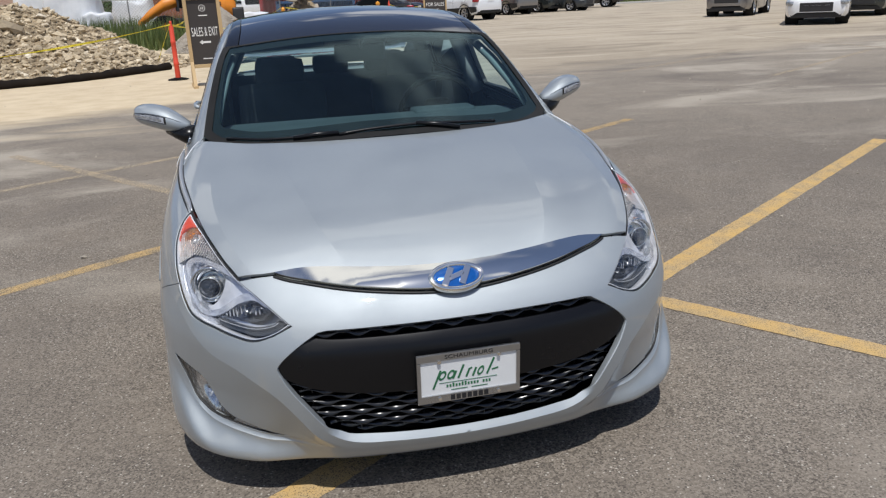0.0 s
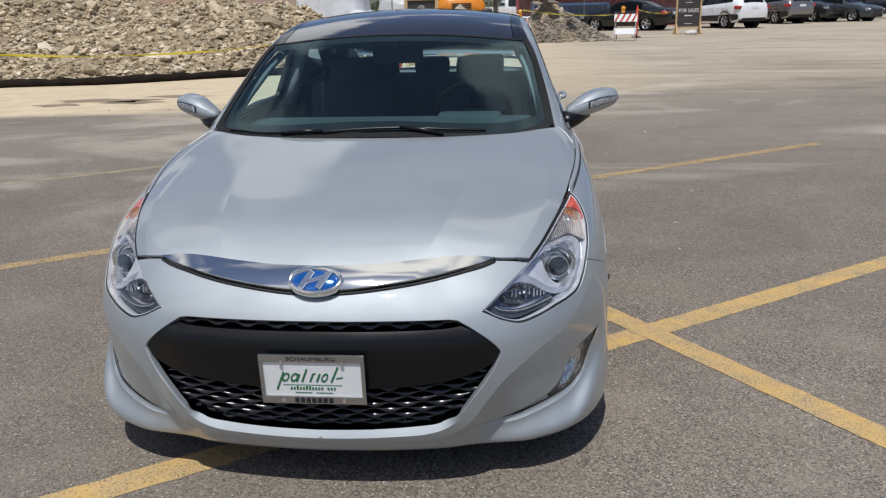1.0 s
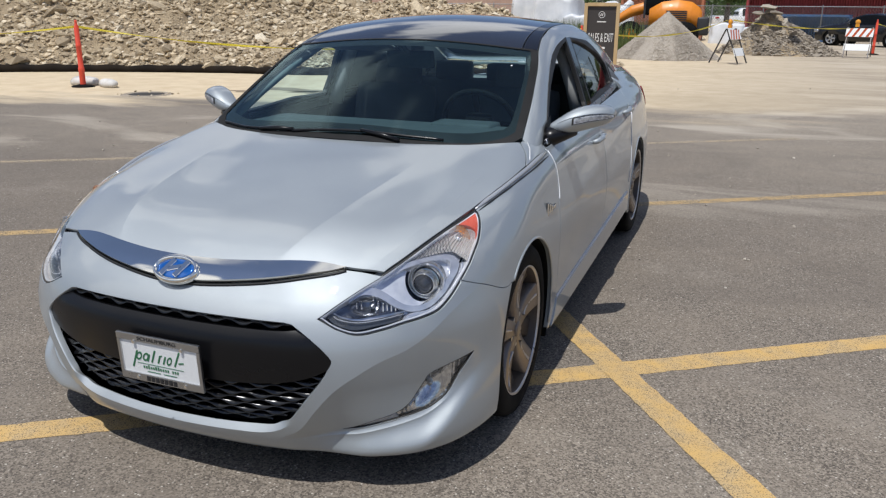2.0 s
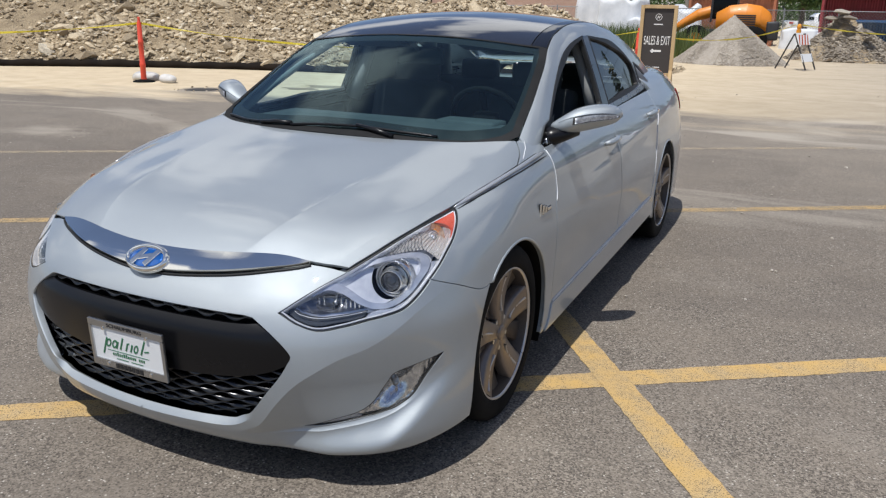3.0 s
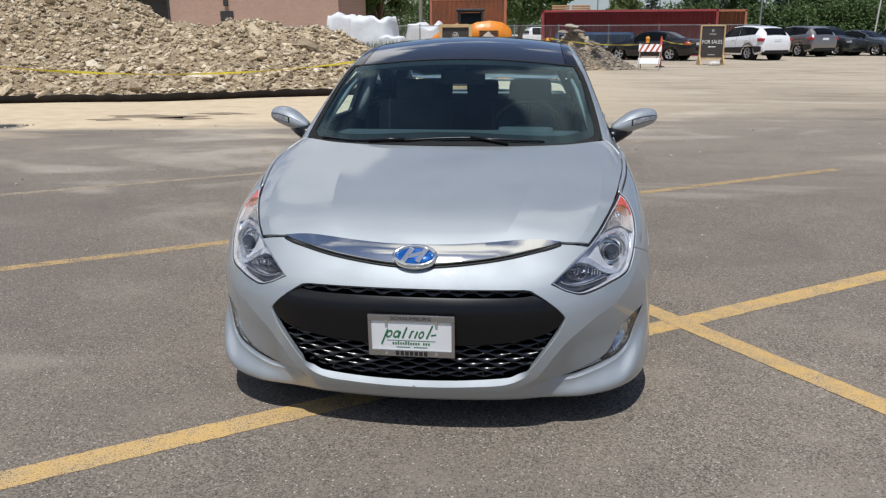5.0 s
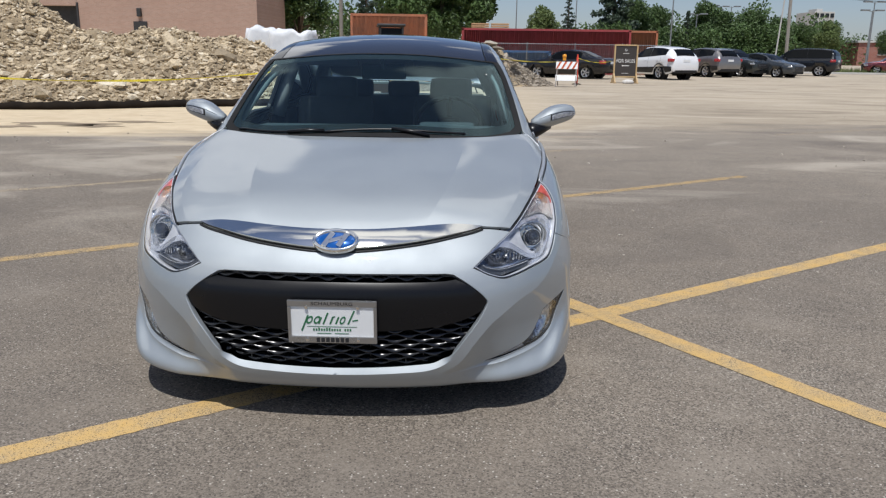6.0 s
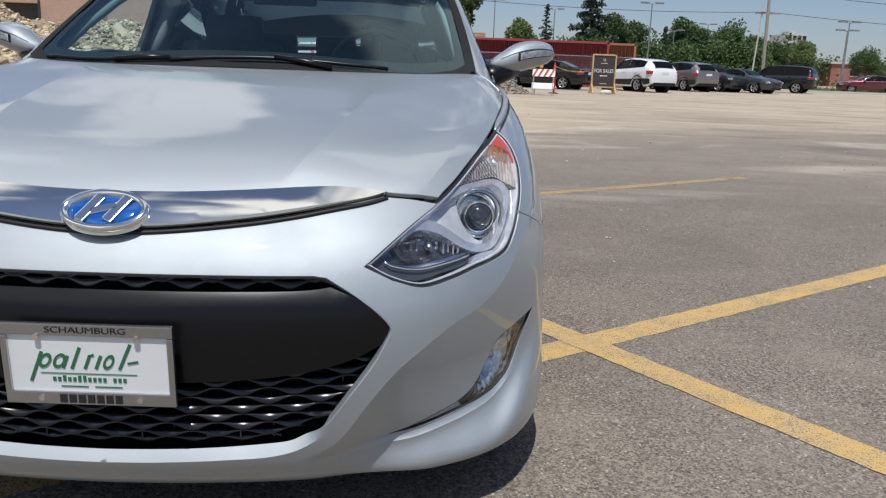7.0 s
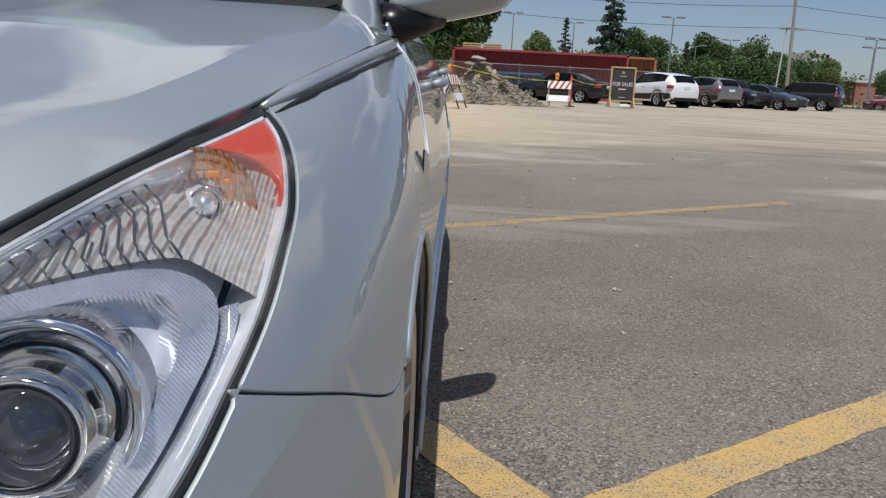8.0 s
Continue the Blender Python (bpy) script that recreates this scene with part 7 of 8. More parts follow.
        for ax in (a0, a1):
            wx = np.interp(ax, rows[:, 0], rows[:, 4])
            place_w = Matrix.Translation((x * (wx - .12), ax, r)) @ Matrix.Diagonal((x, 1, 1, 1))

            def put(name_, bm, mat, parent, smooth=True):
                bm.transform(place_w)
                if x < 0:
                    bmesh.ops.reverse_faces(bm, faces=bm.faces)
                return part(name_, bm, mat, parent, "", smooth)

            tyre = put("tyre", lathe([(r * .68, .09), (r * .75, .115), (r * .93, .112), (r, .07), (r, -.08), (r * .93, -.11), (r * .68, -.10)], 32, "X"), CAR_TYRE, car)
            put("rim", lathe([(r * .70, .10), (r * .68, .104), (r * .64, .09), (r * .60, .03)], 32, "X"), CAR_RIM, tyre)
            put("wheel_back", lathe([(r * .64, .04), (.0005, .03)], 24, "X"), CAR_TRIM, tyre)
            for k in range(5):
                put("spoke", blade_spoke(2 * math.pi * k / 5, .05, .085, .03, r * .66, .085, .095, .02), CAR_RIM, tyre)
            put("well", lathe([(r + .05, .10), (r + .05, -.25)], 24, "X"), LINER, car)
    return car


PAINT_WHITE = car_paint("white_car_paint", (0.78, 0.79, 0.80), 0.0, 0.25)
PAINT_GREY = car_paint("grey_car_paint", (0.22, 0.21, 0.205), 0.6, 0.3)
PAINT_DARK = car_paint("dark_green_grey_paint", (0.028, 0.034, 0.034), 0.4, 0.28, 0.5)
PAINT_SLATE = car_paint("slate_paint", (0.05, 0.058, 0.066), 0.4, 0.28, 0.5)
PAINT_BLACK = car_paint("black_car_paint", (0.007, 0.007, 0.009), 0.1, 0.25, 0.35)
PAINT_NAVY = car_paint("navy_car_paint", (0.006, 0.007, 0.010), 0.1, 0.25, 0.35)
PAINT_MAROON = car_paint("maroon_car_paint", (0.12, 0.012, 0.016), 0.4, 0.25)
PAINT_SILVER_B = car_paint("pale_grey_paint", (0.36, 0.37, 0.38), 0.7, 0.3)
UP = (-.42, .91)
parked_car("suv", "suv", PAINT_WHITE, (10.95, 44.95), UP, "white sport utility vehicle parked nose away beside the sign", True)
parked_car("suv", "suv", PAINT_GREY, (15.35, 51.1), UP, "grey-brown sport utility vehicle parked nose away", True)
parked_car("suv", "suv", PAINT_DARK, (19.25, 50.5), (.55, -.83), "dark green-grey crossover parked nose towards the lot")
parked_car("sedan", "sedan", PAINT_SLATE, (21.4, 50.2), (.62, -.78), "slate grey sedan parked nose towards the lot")
parked_car("van", "van", PAINT_NAVY, (23.6, 57.5), (-.80, .60), "navy black tall wagon parked broadside")
parked_car("sedan", "sedan", PAINT_BLACK, (5.15, 43.4), (-.84, .54), "glossy black sedan parked behind the barricade")
parked_car("sedan", "sedan", PAINT_MAROON, (36.2, 68.0), (-.95, .30), "maroon sedan parked at the far kerb")
parked_car("suv", "suv", PAINT_GREY, (20.3, 30.2), (-.72, -.69), "grey sport utility vehicle facing the lot")
parked_car("sedan", "sedan", PAINT_WHITE, (17.85, 21.45), (-.65, -.76), "white sedan facing the lot with a dark grille")
parked_car("sedan", "sedan", PAINT_DARK, (22.4, 24.9), (-.65, -.76), "dark grey sedan facing the lot")
parked_car("pickup", "pickup", PAINT_WHITE, (1.6, 80.0), (.95, .30), "white crew-cab pickup behind the fence")
parked_car("suv", "suv", PAINT_WHITE, (30.0, 92.0), (-.3, -.95), "white van far across the road")

# ---- containers, machine, bundles, fence, buildings ----
RED_BOX = surface("red_container_paint", (0.37, 0.05, 0.055), 0.6, second=(0.27, 0.045, 0.045), scale=1.2, fine=14)
RUST_BOX = surface("rusty_orange_steel", (0.46, 0.155, 0.07), 0.7, second=(0.30, 0.13, 0.075), scale=1.0, fine=9, vary=0.3)
BLUE_BOX = surface("blue_steel", (0.03, 0.10, 0.25), 0.55, second=(0.05, 0.10, 0.18), scale=2)


def container(name, place, turn, length, width, height, paint, label, category):
    """A steel box with corrugated walls, corner posts and rails."""
    c = thing(name, (*place, 0), label, category, turn=turn)
    n = max(8, int(length / .14))
    for s in (-1, 1):
        bm = bmesh.new()
        rows = []
        for k in range(n * 2 + 1):
            x = -length / 2 + .08 + (length - .16) * k / (n * 2)
            y = s * (width / 2 - (.036 if (k // 2) % 2 else .0))
            rows.append([bm.verts.new((x, y, .16)), bm.verts.new((x, y, height - .10))])
        for p, q in zip(rows, rows[1:]):
            bm.faces.new((p[0], q[0], q[1], p[1]))
        bmesh.ops.solidify(bm, geom=bm.faces[:], thickness=.004)
        bmesh.ops.recalc_face_normals(bm, faces=bm.faces)
        part("side_wall", bm, paint, c)
        for z in (.09, height - .05):
            part("side_rail", box((length, .08, .14), (0, s * (width / 2 - .03), z), .01), paint, c)
        for x in (-1, 1):
            part("corner_post", box((.14, .14, height), (x * (length / 2 - .07), s * (width / 2 - .06), height / 2), .01), paint, c)
    for x in (-1, 1):
        part("end_wall", box((.04, width - .1, height - .2), (x * (length / 2 - .05), 0, height / 2), .005), paint, c)
        for y in (-.6, -.2, .2, .6):
            part("end_bar", box((.03, .05, height - .35), (x * (length / 2 + .0), y, height / 2), .006), paint, c)
    part("roof", box((length - .05, width - .06, .03), (0, 0, height - .03), .005), paint, c)
    part("floor", box((length - .05, width - .06, .05), (0, 0, .12), .005), DARK_STEEL, c)
    return c


container("shipping_container", (5.85, 51.2), 0, 10.9, 2.44, 2.82, RED_BOX, "long dark red corrugated shipping container behind the fence", "container")
container("shipping_container", (11.9, 53.2), 0, 3.2, 2.44, 2.84, RUST_BOX, "rusty orange container end beside the red container", "container")
container("roll_off_bin", (3.6, 48.2), 0, 4.6, 2.0, 1.45, BLUE_BOX, "faded blue steel bin below the red container", "bin")
container("roll_off_bin", (-3.95, 46.5), 2, 4.5, 2.4, 3.42, RUST_BOX, "tall rusty orange steel bin", "bin")

# lumber on the red container
for k in range(4):
    t = thing("lumber_stack", (1.6 + 1.3 * (k % 2), 51.0 + .5 * (k // 2), 2.80), "stack of weathered boards lying on the container", "lumber", "lumber stacks")
    for j in range(3):
        part("board", box((1.15, .45, .09), (0, 0, .05 + .14 * j), .008), WOOD, t)

# orange loader
MACHINE_ORANGE = surface("machine_orange", (0.78, 0.26, 0.02), 0.4, vary=0.15, coat=0.3)
MACHINE_DARK = surface("machine_dark", (0.03, 0.03, 0.032), 0.6, vary=0.2)
loader = thing("wheel_loader", (-2.75, 34.2, 0), "orange construction loader with a black cab parked behind the gravel", "loader", turn=8)


def arc_plate(points, width, material, name, parent, thick=.16):
    bm = bmesh.new()
    rows = []
    for x, z, t in points:
        rows.append([bm.verts.new((x, y, z + d)) for y, d in ((-width / 2, t), (width / 2, t), (width / 2, -t), (-width / 2, -t))])
    for p, q in zip(rows, rows[1:]):
        for k in range(4):
            bm.faces.new((p[k], p[(k + 1) % 4], q[(k + 1) % 4], q[k]))
    bm.faces.new(rows[0])
    bm.faces.new(rows[-1][::-1])
    bmesh.ops.recalc_face_normals(bm, faces=bm.faces)
    bmesh.ops.bevel(bm, geom=bm.edges[:], offset=.02, segments=2, affect="EDGES", clamp_overlap=True)
    return part(name, bm, material, parent, "", True)


part("chassis", box((3.0, 1.3, .45), (0, 0, .75), .06), MACHINE_DARK, loader)
arc_plate([(-.35, 1.25, .38), (.15, 1.42, .50), (.8, 1.46, .54), (1.35, 1.40, .52), (1.66, 1.25, .46), (1.78, 1.15, .38)], 1.25, MACHINE_ORANGE, "engine_hood", loader)
for k in range(6):
    part("hood_louvre", box((.85, .03, .045), (.75, -.645, 1.12 + .085 * k), .008), MACHINE_DARK, loader)
part("counterweight", box((.5, 1.3, .75), (1.85, 0, .95), .10), MACHINE_DARK, loader, "", True)
arc_plate([(-2.2, .75, .14), (-1.7, 1.15, .20), (-1.1, 1.52, .24), (-.4, 1.72, .24), (.3, 1.78, .20)], .26, MACHINE_ORANGE, "boom", loader)
part("boom_mark", box((.75, .01, .15), (-1.25, -.122, 1.42), .002, Matrix.Rotation(radians(-30), 4, "Y")), WHITE_PAINT, loader, "pale plain mark")
for sx, sy in ((-.55, -.55), (-.55, .55), (.45, -.55), (.45, .55)):
    part("cab_post", box((.08, .08, 1.2), (sx, sy, 1.85), .01), MACHINE_DARK, loader)
part("cab_roof", box((1.25, 1.3, .12), (-.05, 0, 2.45), .05), MACHINE_DARK, loader, "", True)
part("cab_glass", box((.96, 1.06, .95), (-.05, 0, 1.85), .02), CAR_GLASS, loader, "", True)
part("bucket", box((.7, 1.8, .65), (-2.45, 0, .42), .10), DARK_STEEL, loader, "", True)
for x in (-1.1, 1.15):
    for y in (-.78, .78):
        w = part("tyre", lathe([(.28, .17), (.36, .19), (.52, .18), (.56, .12), (.56, -.12), (.52, -.18), (.28, -.17)], 28, "Y"), RUBBER, loader, "", True)
        w.location = (x, y, .56)
        hub = part("hub", lathe([(.0005, -.13), (.2, -.13), (.28, -.16)], 24, "Y"), MACHINE_ORANGE, w, "", True)

# white wrapped bundles
WRAP = surface("white_wrap", (0.74, 0.75, 0.76), 0.45, second=(0.60, 0.62, 0.64), scale=2.2, fine=30, relief=0.3, depth=0.03)


def bundle(place, size, turn, seed):
    """A stack under loose white sheeting: slumped top, folds that flare to the ground."""
    bm = bmesh.new()
    rows = []
    sides = 64
    for i in range(15):
        f = i / 14
        ring = []
        for k in range(sides):
            a = 2 * math.pi * k / sides
            c, s = math.cos(a), math.sin(a)
            sq = (abs(c) ** 5 + abs(s) ** 5) ** (-1 / 5)
            if i < 6:
                r, z = f / (5 / 14), 1.0
            else:
                t = (i - 5) / 9
                r, z = 1 + .10 * t, 1 - t
            fold = .06 * (1 - z) * math.sin(a * 11 + 3 * noise.noise((c * 2, s * 2, seed))) + .10 * noise.noise((c * 1.6, s * 1.6, seed + z * 2))
            sag = .16 * noise.noise((c * r * 1.8, s * r * 1.8, seed + 5)) - .10 * max(0, r - .8) * (z > .9)
            rr = min(r, 1.12) * sq * (1 + fold * min(1, r))
            ring.append(bm.verts.new((.5 * size[0] * rr * c, .5 * size[1] * rr * s, max(0, z + sag * z) * size[2])))
        rows.append(ring)
    for p, q in zip(rows[1:], rows[2:]):
        for k in range(sides):
            bm.faces.new((p[k], q[k], q[(k + 1) % sides], p[(k + 1) % sides]))
    bm.faces.new(rows[1])
    for v in rows[0]:
        bm.verts.remove(v)
    bmesh.ops.recalc_face_normals(bm, faces=bm.faces)
    me = bpy.data.meshes.new("wrapped_bundle")
    bm.to_mesh(me)
    bm.free()
    me.polygons.foreach_set("use_smooth", [True] * len(me.polygons))
    me.materials.append(WRAP)
    ob = tagged(new("wrapped_bundle", me), "stack of building material under loose white plastic sheeting", "wrapped bundle", "white bundles")
    ob.matrix_basis = pose(*place, 0, 0, turn)


bundle((-10.3, 41.2, 0), (1.9, 1.6, 2.35), 12, 1)
bundle((-8.5, 40.2, 0), (2.3, 1.7, 2.25), -8, 2)
bundle((-7.4, 39.6, 0), (1.3, 1.5, 1.3), 5, 3)
bundle((-6.2, 43.5, 0), (2.0, 1.5, 1.95), 0, 4)
bundle((-.2, 42.6, 0), (1.6, 1.0, .95), 4, 5)
bundle((1.2, 42.2, 0), (1.2, .9, .8), -6, 6)

# chain-link fence
FENCE = surface("galvanised_steel", (0.30, 0.31, 0.31), 0.5, 0.6, vary=0.15)
fence = thing("chain_link_fence", (0, 45.5, 0), "grey chain-link fence with a top rail", "fence")
FENCE_LINE = [(-20, 38.5), (-12, 40.0), (-6.2, 41.5), (1.4, 45.4), (13.0, 46.8)]
verts, faces = [], []
for (xa, ya), (xb, yb) in zip(FENCE_LINE, FENCE_LINE[1:]):
    d = math.dist((xa, ya), (xb, yb))
    n = max(1, round(d / 2.9))
    for k in range(n):
        x, y = xa + (xb - xa) * k / n, ya + (yb - ya) * k / n
        part("post", tube((x, y - 45.5, 0), (x, y - 45.5, 1.95), .032, sides=8), FENCE, fence)
    part("top_rail", tube((xa, ya - 45.5, 1.86), (xb, yb - 45.5, 1.86), .022, sides=8), FENCE, fence)
    u = np.array([xb - xa, yb - ya]) / d
    for s in (1, -1):
        for k in np.arange(-1.8, d + 1.8, .16):
            a, b = (k, 0.05), (k + s * 1.8, 1.85)
            t0, t1 = max(0, min(d, a[0])), max(0, min(d, b[0]))
            if abs(t1 - t0) < .05:
                continue
            za, zb = .05 + 1.8 * (t0 - a[0]) / (b[0] - a[0]), .05 + 1.8 * (t1 - a[0]) / (b[0] - a[0])
            base = len(verts)
            for t, z in ((t0, za), (t1, zb)):
                p = np.array([xa, ya]) + u * t
                for dx, dz in ((0, .004), (.004, -.003), (-.004, -.003)):
                    verts.append((p[0] + dx, p[1] - 45.5, z + dz))
            faces += [(base, base + 1, base + 4, base + 3), (base + 1, base + 2, base + 5, base + 4), (base + 2, base, base + 3, base + 5)]
tagged(joined("mesh_wire", mesh_of("mesh_wire", verts, faces, FENCE), fence), kind="stuff")


def brick_material(name, a, b, mortar, scale=1.0):
    m, n, l, p = nodes_of(name)
    tc = n.new("ShaderNodeTexCoord")
    mp = n.new("ShaderNodeMapping")
    mp.inputs["Rotation"].default_value = (radians(90), 0, 0)
    l.new(tc.outputs["Object"], mp.inputs["Vector"])
    br = n.new("ShaderNodeTexBrick")
    br.inputs["Color1"].default_value, br.inputs["Color2"].default_value, br.inputs["Mortar"].default_value = (*a, 1), (*b, 1), (*mortar, 1)
    br.inputs["Scale"].default_value = 1.0
    br.inputs["Brick Width"].default_value, br.inputs["Row Height"].default_value, br.inputs["Mortar Size"].default_value = .21 * scale, .072 * scale, .008
    l.new(mp.outputs["Vector"], br.inputs["Vector"])
    stain = noise_node(n, l, 0.6, 5)
    l.new(mixed(n, l, span(n, l, stain.outputs["Fac"], 0.4, 0.7, 0, 0.4), br.outputs["Color"], tuple(x * .75 for x in a)), p.inputs["Base Color"])
    p.inputs["Roughness"].default_value = 0.9
    bump(n, l, br.outputs["Fac"], -0.5, 0.01, p)
    return m


PINK_BRICK = brick_material("pink_brick", (0.42, 0.265, 0.205), (0.35, 0.215, 0.165), (0.40, 0.34, 0.285))
RED_BRICK = brick_material("red_brick", (0.33, 0.11, 0.075), (0.27, 0.09, 0.065), (0.33, 0.28, 0.25))
CONCRETE = surface("pale_concrete", (0.52, 0.51, 0.48), 0.85, scale=0.4, fine=5)
FAR_GLASS = surface("far_window", (0.03, 0.035, 0.04), 0.5, vary=0.3, spec=0.15)
shop = thing("brick_building", (-22, 48, 0), "pink-brown brick building with a dark roller door", "building")
part("wall", box((2.35, 8, 6.2), (1.175 - 3.4 - 6.0, 4, 3.1), .02), PINK_BRICK, shop)
part("wall", box((11.3, 8, 6.2), (4.0, 4, 3.1), .02), PINK_BRICK, shop)
part("wall", box((4.0, 8, 2.4), (-3.6, 4, 5.0), .02), PINK_BRICK, shop)
part("wall", box((9, 8, 6.2), (-12, 4, 3.1), .02), PINK_BRICK, shop)
part("roller_door", box((4.4, .1, 3.9), (-3.7, .6, 1.95), .02), MACHINE_DARK, shop)
part("door_frame", box((.12, .2, 4.0), (-1.6, .02, 2.0), .02), MACHINE_DARK, shop)
part("roof", box((28, 8.4, .3), (-4, 4, 6.35), .05), CONCRETE, shop)
part("wall_lamp", box((.26, .22, .5), (2.3, -.12, 3.45), .04), MACHINE_DARK, shop)
part("wall_sign", box((.85, .08, .62), (2.3, -.05, 2.6), .02), MACHINE_DARK, shop)

far_shop = thing("brick_building", (74.5, 132, 0), "long low red brick building beyond the trees", "building")
part("wall", box((30, 10, 3.7), (6, 5, 1.85), .03), RED_BRICK, far_shop)
part("roof", box((30.6, 10.6, .35), (6, 5, 3.85), .05), CONCRETE, far_shop)
for k in range(6):
    w = part("window", box((1.5, .1, 1.0), (-5 + 4 * k, -.03, 2.3), .02), FAR_GLASS, far_shop)
    part("sill", box((1.7, .2, .1), (-5 + 4 * k, -.1, 1.75), .01), CONCRETE, w)
for cx, h, wdt, place, nm in ((0, 19.0, 8, (146, 330), "white"), (0, 14, 60, (-35, 300), "pale")):
    office = thing("office_block", (*place, 0), f"{nm} concrete office block with rows of windows, far off", "building")
    part("wall", box((wdt, 18, h), (0, 9, h / 2), .1), CONCRETE, office)
    part("roof", box((wdt * .3, 8, 1.4), (0, 9, h + .6), .1), CONCRETE, office)
    for row in range(int(h // 3.1)):
        for k in range(int(wdt // 2)):
            part("window", box((1.45, .3, 1.6), (-wdt / 2 + 1.0 + 2 * k, -.05, 2.0 + 3.1 * row), .02), FAR_GLASS, office)

# ---- poles and wires ----
POLE_WOOD = surface("weathered_pole", (0.33, 0.31, 0.28), 0.9, second=(0.22, 0.19, 0.16), scale=3, fine=30, relief=0.3, stretched=(4, 4, .3))


def street_lamp(place, height, heads, span_w=.9):
    lamp = thing("street_lamp", (*place, 0), "tall grey twin-headed car park lamp post", "lamp post", "lamp posts")
    part("pole", tube((0, 0, 0), (0, 0, height), .09, .05, 10), FENCE, lamp)
    part("base", tube((0, 0, 0), (0, 0, .6), .25, sides=14), CONCRETE, lamp)
    for s in heads:
        part("arm", tube((0, 0, height - .1), (s * span_w * .5, 0, height), .03, sides=8), FENCE, lamp)
        part("lamp_head", box((span_w * .85, .4, .14), (s * span_w * .75, 0, height + .03), .04), FENCE, lamp)


for x, y, h in ((20.2, 75, 7.4), (38.8, 75, 5.6), (39.9, 77, 6.5), (27.5, 88, 6.6), (13.5, 92, 7.8), (32.5, 96, 7.0), (24.5, 82, 5.4), (-8.5, 86, 9.2), (6.5, 90, 8.4)):
    street_lamp((x, y), h, (-1, 1))
pole = thing("utility_pole", (29.3, 70, 0), "tall weathered wooden utility pole with a crossarm", "utility pole", "utility poles")
part("pole", tube((0, 0, 0), (-.35, 0, 11.5), .16, .11, 12), POLE_WOOD, pole)
part("pole_brace", tube((-1.0, .1, 0), (-.62, .1, 7.4), .07, .06, 10), CONCRETE, pole)
for z in (6.5, 10.6):
    part("crossarm", box((2.2, .12, .14), (-.2, 0, z), .01), POLE_WOOD, pole)
    for x in (-1.1, -.7, .4, .8):
        part("insulator", tube((x, 0, z + .07), (x, 0, z + .25), .04, sides=8), CONCRETE, pole)
other = thing("utility_pole", (-9.5, 64, 0), "weathered wooden utility pole behind the orange bin", "utility pole", "utility poles")
part("pole", tube((0, 0, 0), (0, 0, 11.0), .17, .13, 12), POLE_WOOD, other)
part("crossarm", box((2.2, .12, .14), (0, 0, 10.2), .01), POLE_WOOD, other)
third = thing("utility_pole", (75, 82, 0), "weathered wooden utility pole far along the road", "utility pole", "utility poles")
part("pole", tube((0, 0, 0), (0, 0, 11.0), .17, .13, 12), POLE_WOOD, third)
for k, (a, b) in enumerate((((-9.5, 64, 10.3), (29.0, 70, 10.7)), ((-10.4, 64, 10.3), (28.1, 70, 10.7)), ((-9.5, 64, 7.2), (29.2, 70, 6.6)), ((29.0, 70, 10.7), (75, 82, 10.6)), ((29.2, 70, 6.6), (75, 82, 7.0)), ((29.8, 70, 10.7), (75, 82, 9.8)), ((29.0, 70, 8.4), (75, 82, 8.6)), ((-9.5, 64, 8.6), (29.0, 70, 8.4)))):
    pts = [Vector(a).lerp(Vector(b), t) - Vector((0, 0, .7 * 4 * t * (1 - t))) for t in np.linspace(0, 1, 20)]
    bm = sweep(pts, .022, 5)
    me = bpy.data.meshes.new("power_line")
    bm.to_mesh(me)
    bm.free()
    me.materials.append(MACHINE_DARK)
    tagged(new("power_line", me), "thin dark overhead power line between poles", "power line", "power lines")

# ---- trees, grass ----
def leaf_material(name, a, b):
    m, n, l, p = nodes_of(name)
    geo = n.new("ShaderNodeNewGeometry")
    big = noise_node(n, l, 0.7, 3)
    tone = mixed(n, l, geo.outputs["Random Per Island"], a, b)
    tone = mixed(n, l, span(n, l, big.outputs["Fac"], 0.35, 0.65, 0, 0.5), tone, tuple(x * .6 for x in a))
    l.new(tone, p.inputs["Base Color"])
    p.inputs["Roughness"].default_value = 0.6
    p.inputs["Transmission Weight"].default_value = 0.0
    return m


LEAF = leaf_material("leaf_green", (0.052, 0.098, 0.022), (0.088, 0.150, 0.036))
LEAF_LIGHT = leaf_material("leaf_yellow_green", (0.10, 0.15, 0.040), (0.17, 0.215, 0.065))
NEEDLE = leaf_material("needle_green", (0.032, 0.058, 0.034), (0.058, 0.088, 0.050))
BARK = surface("bark", (0.16, 0.12, 0.09), 0.95, second=(0.09, 0.07, 0.05), scale=4, fine=30, relief=0.6, depth=0.02)
GRASS = leaf_material("grass_green", (0.07, 0.11, 0.025), (0.14, 0.17, 0.05))
rng = random.Random(77)
nrng = np.random.default_rng(5)


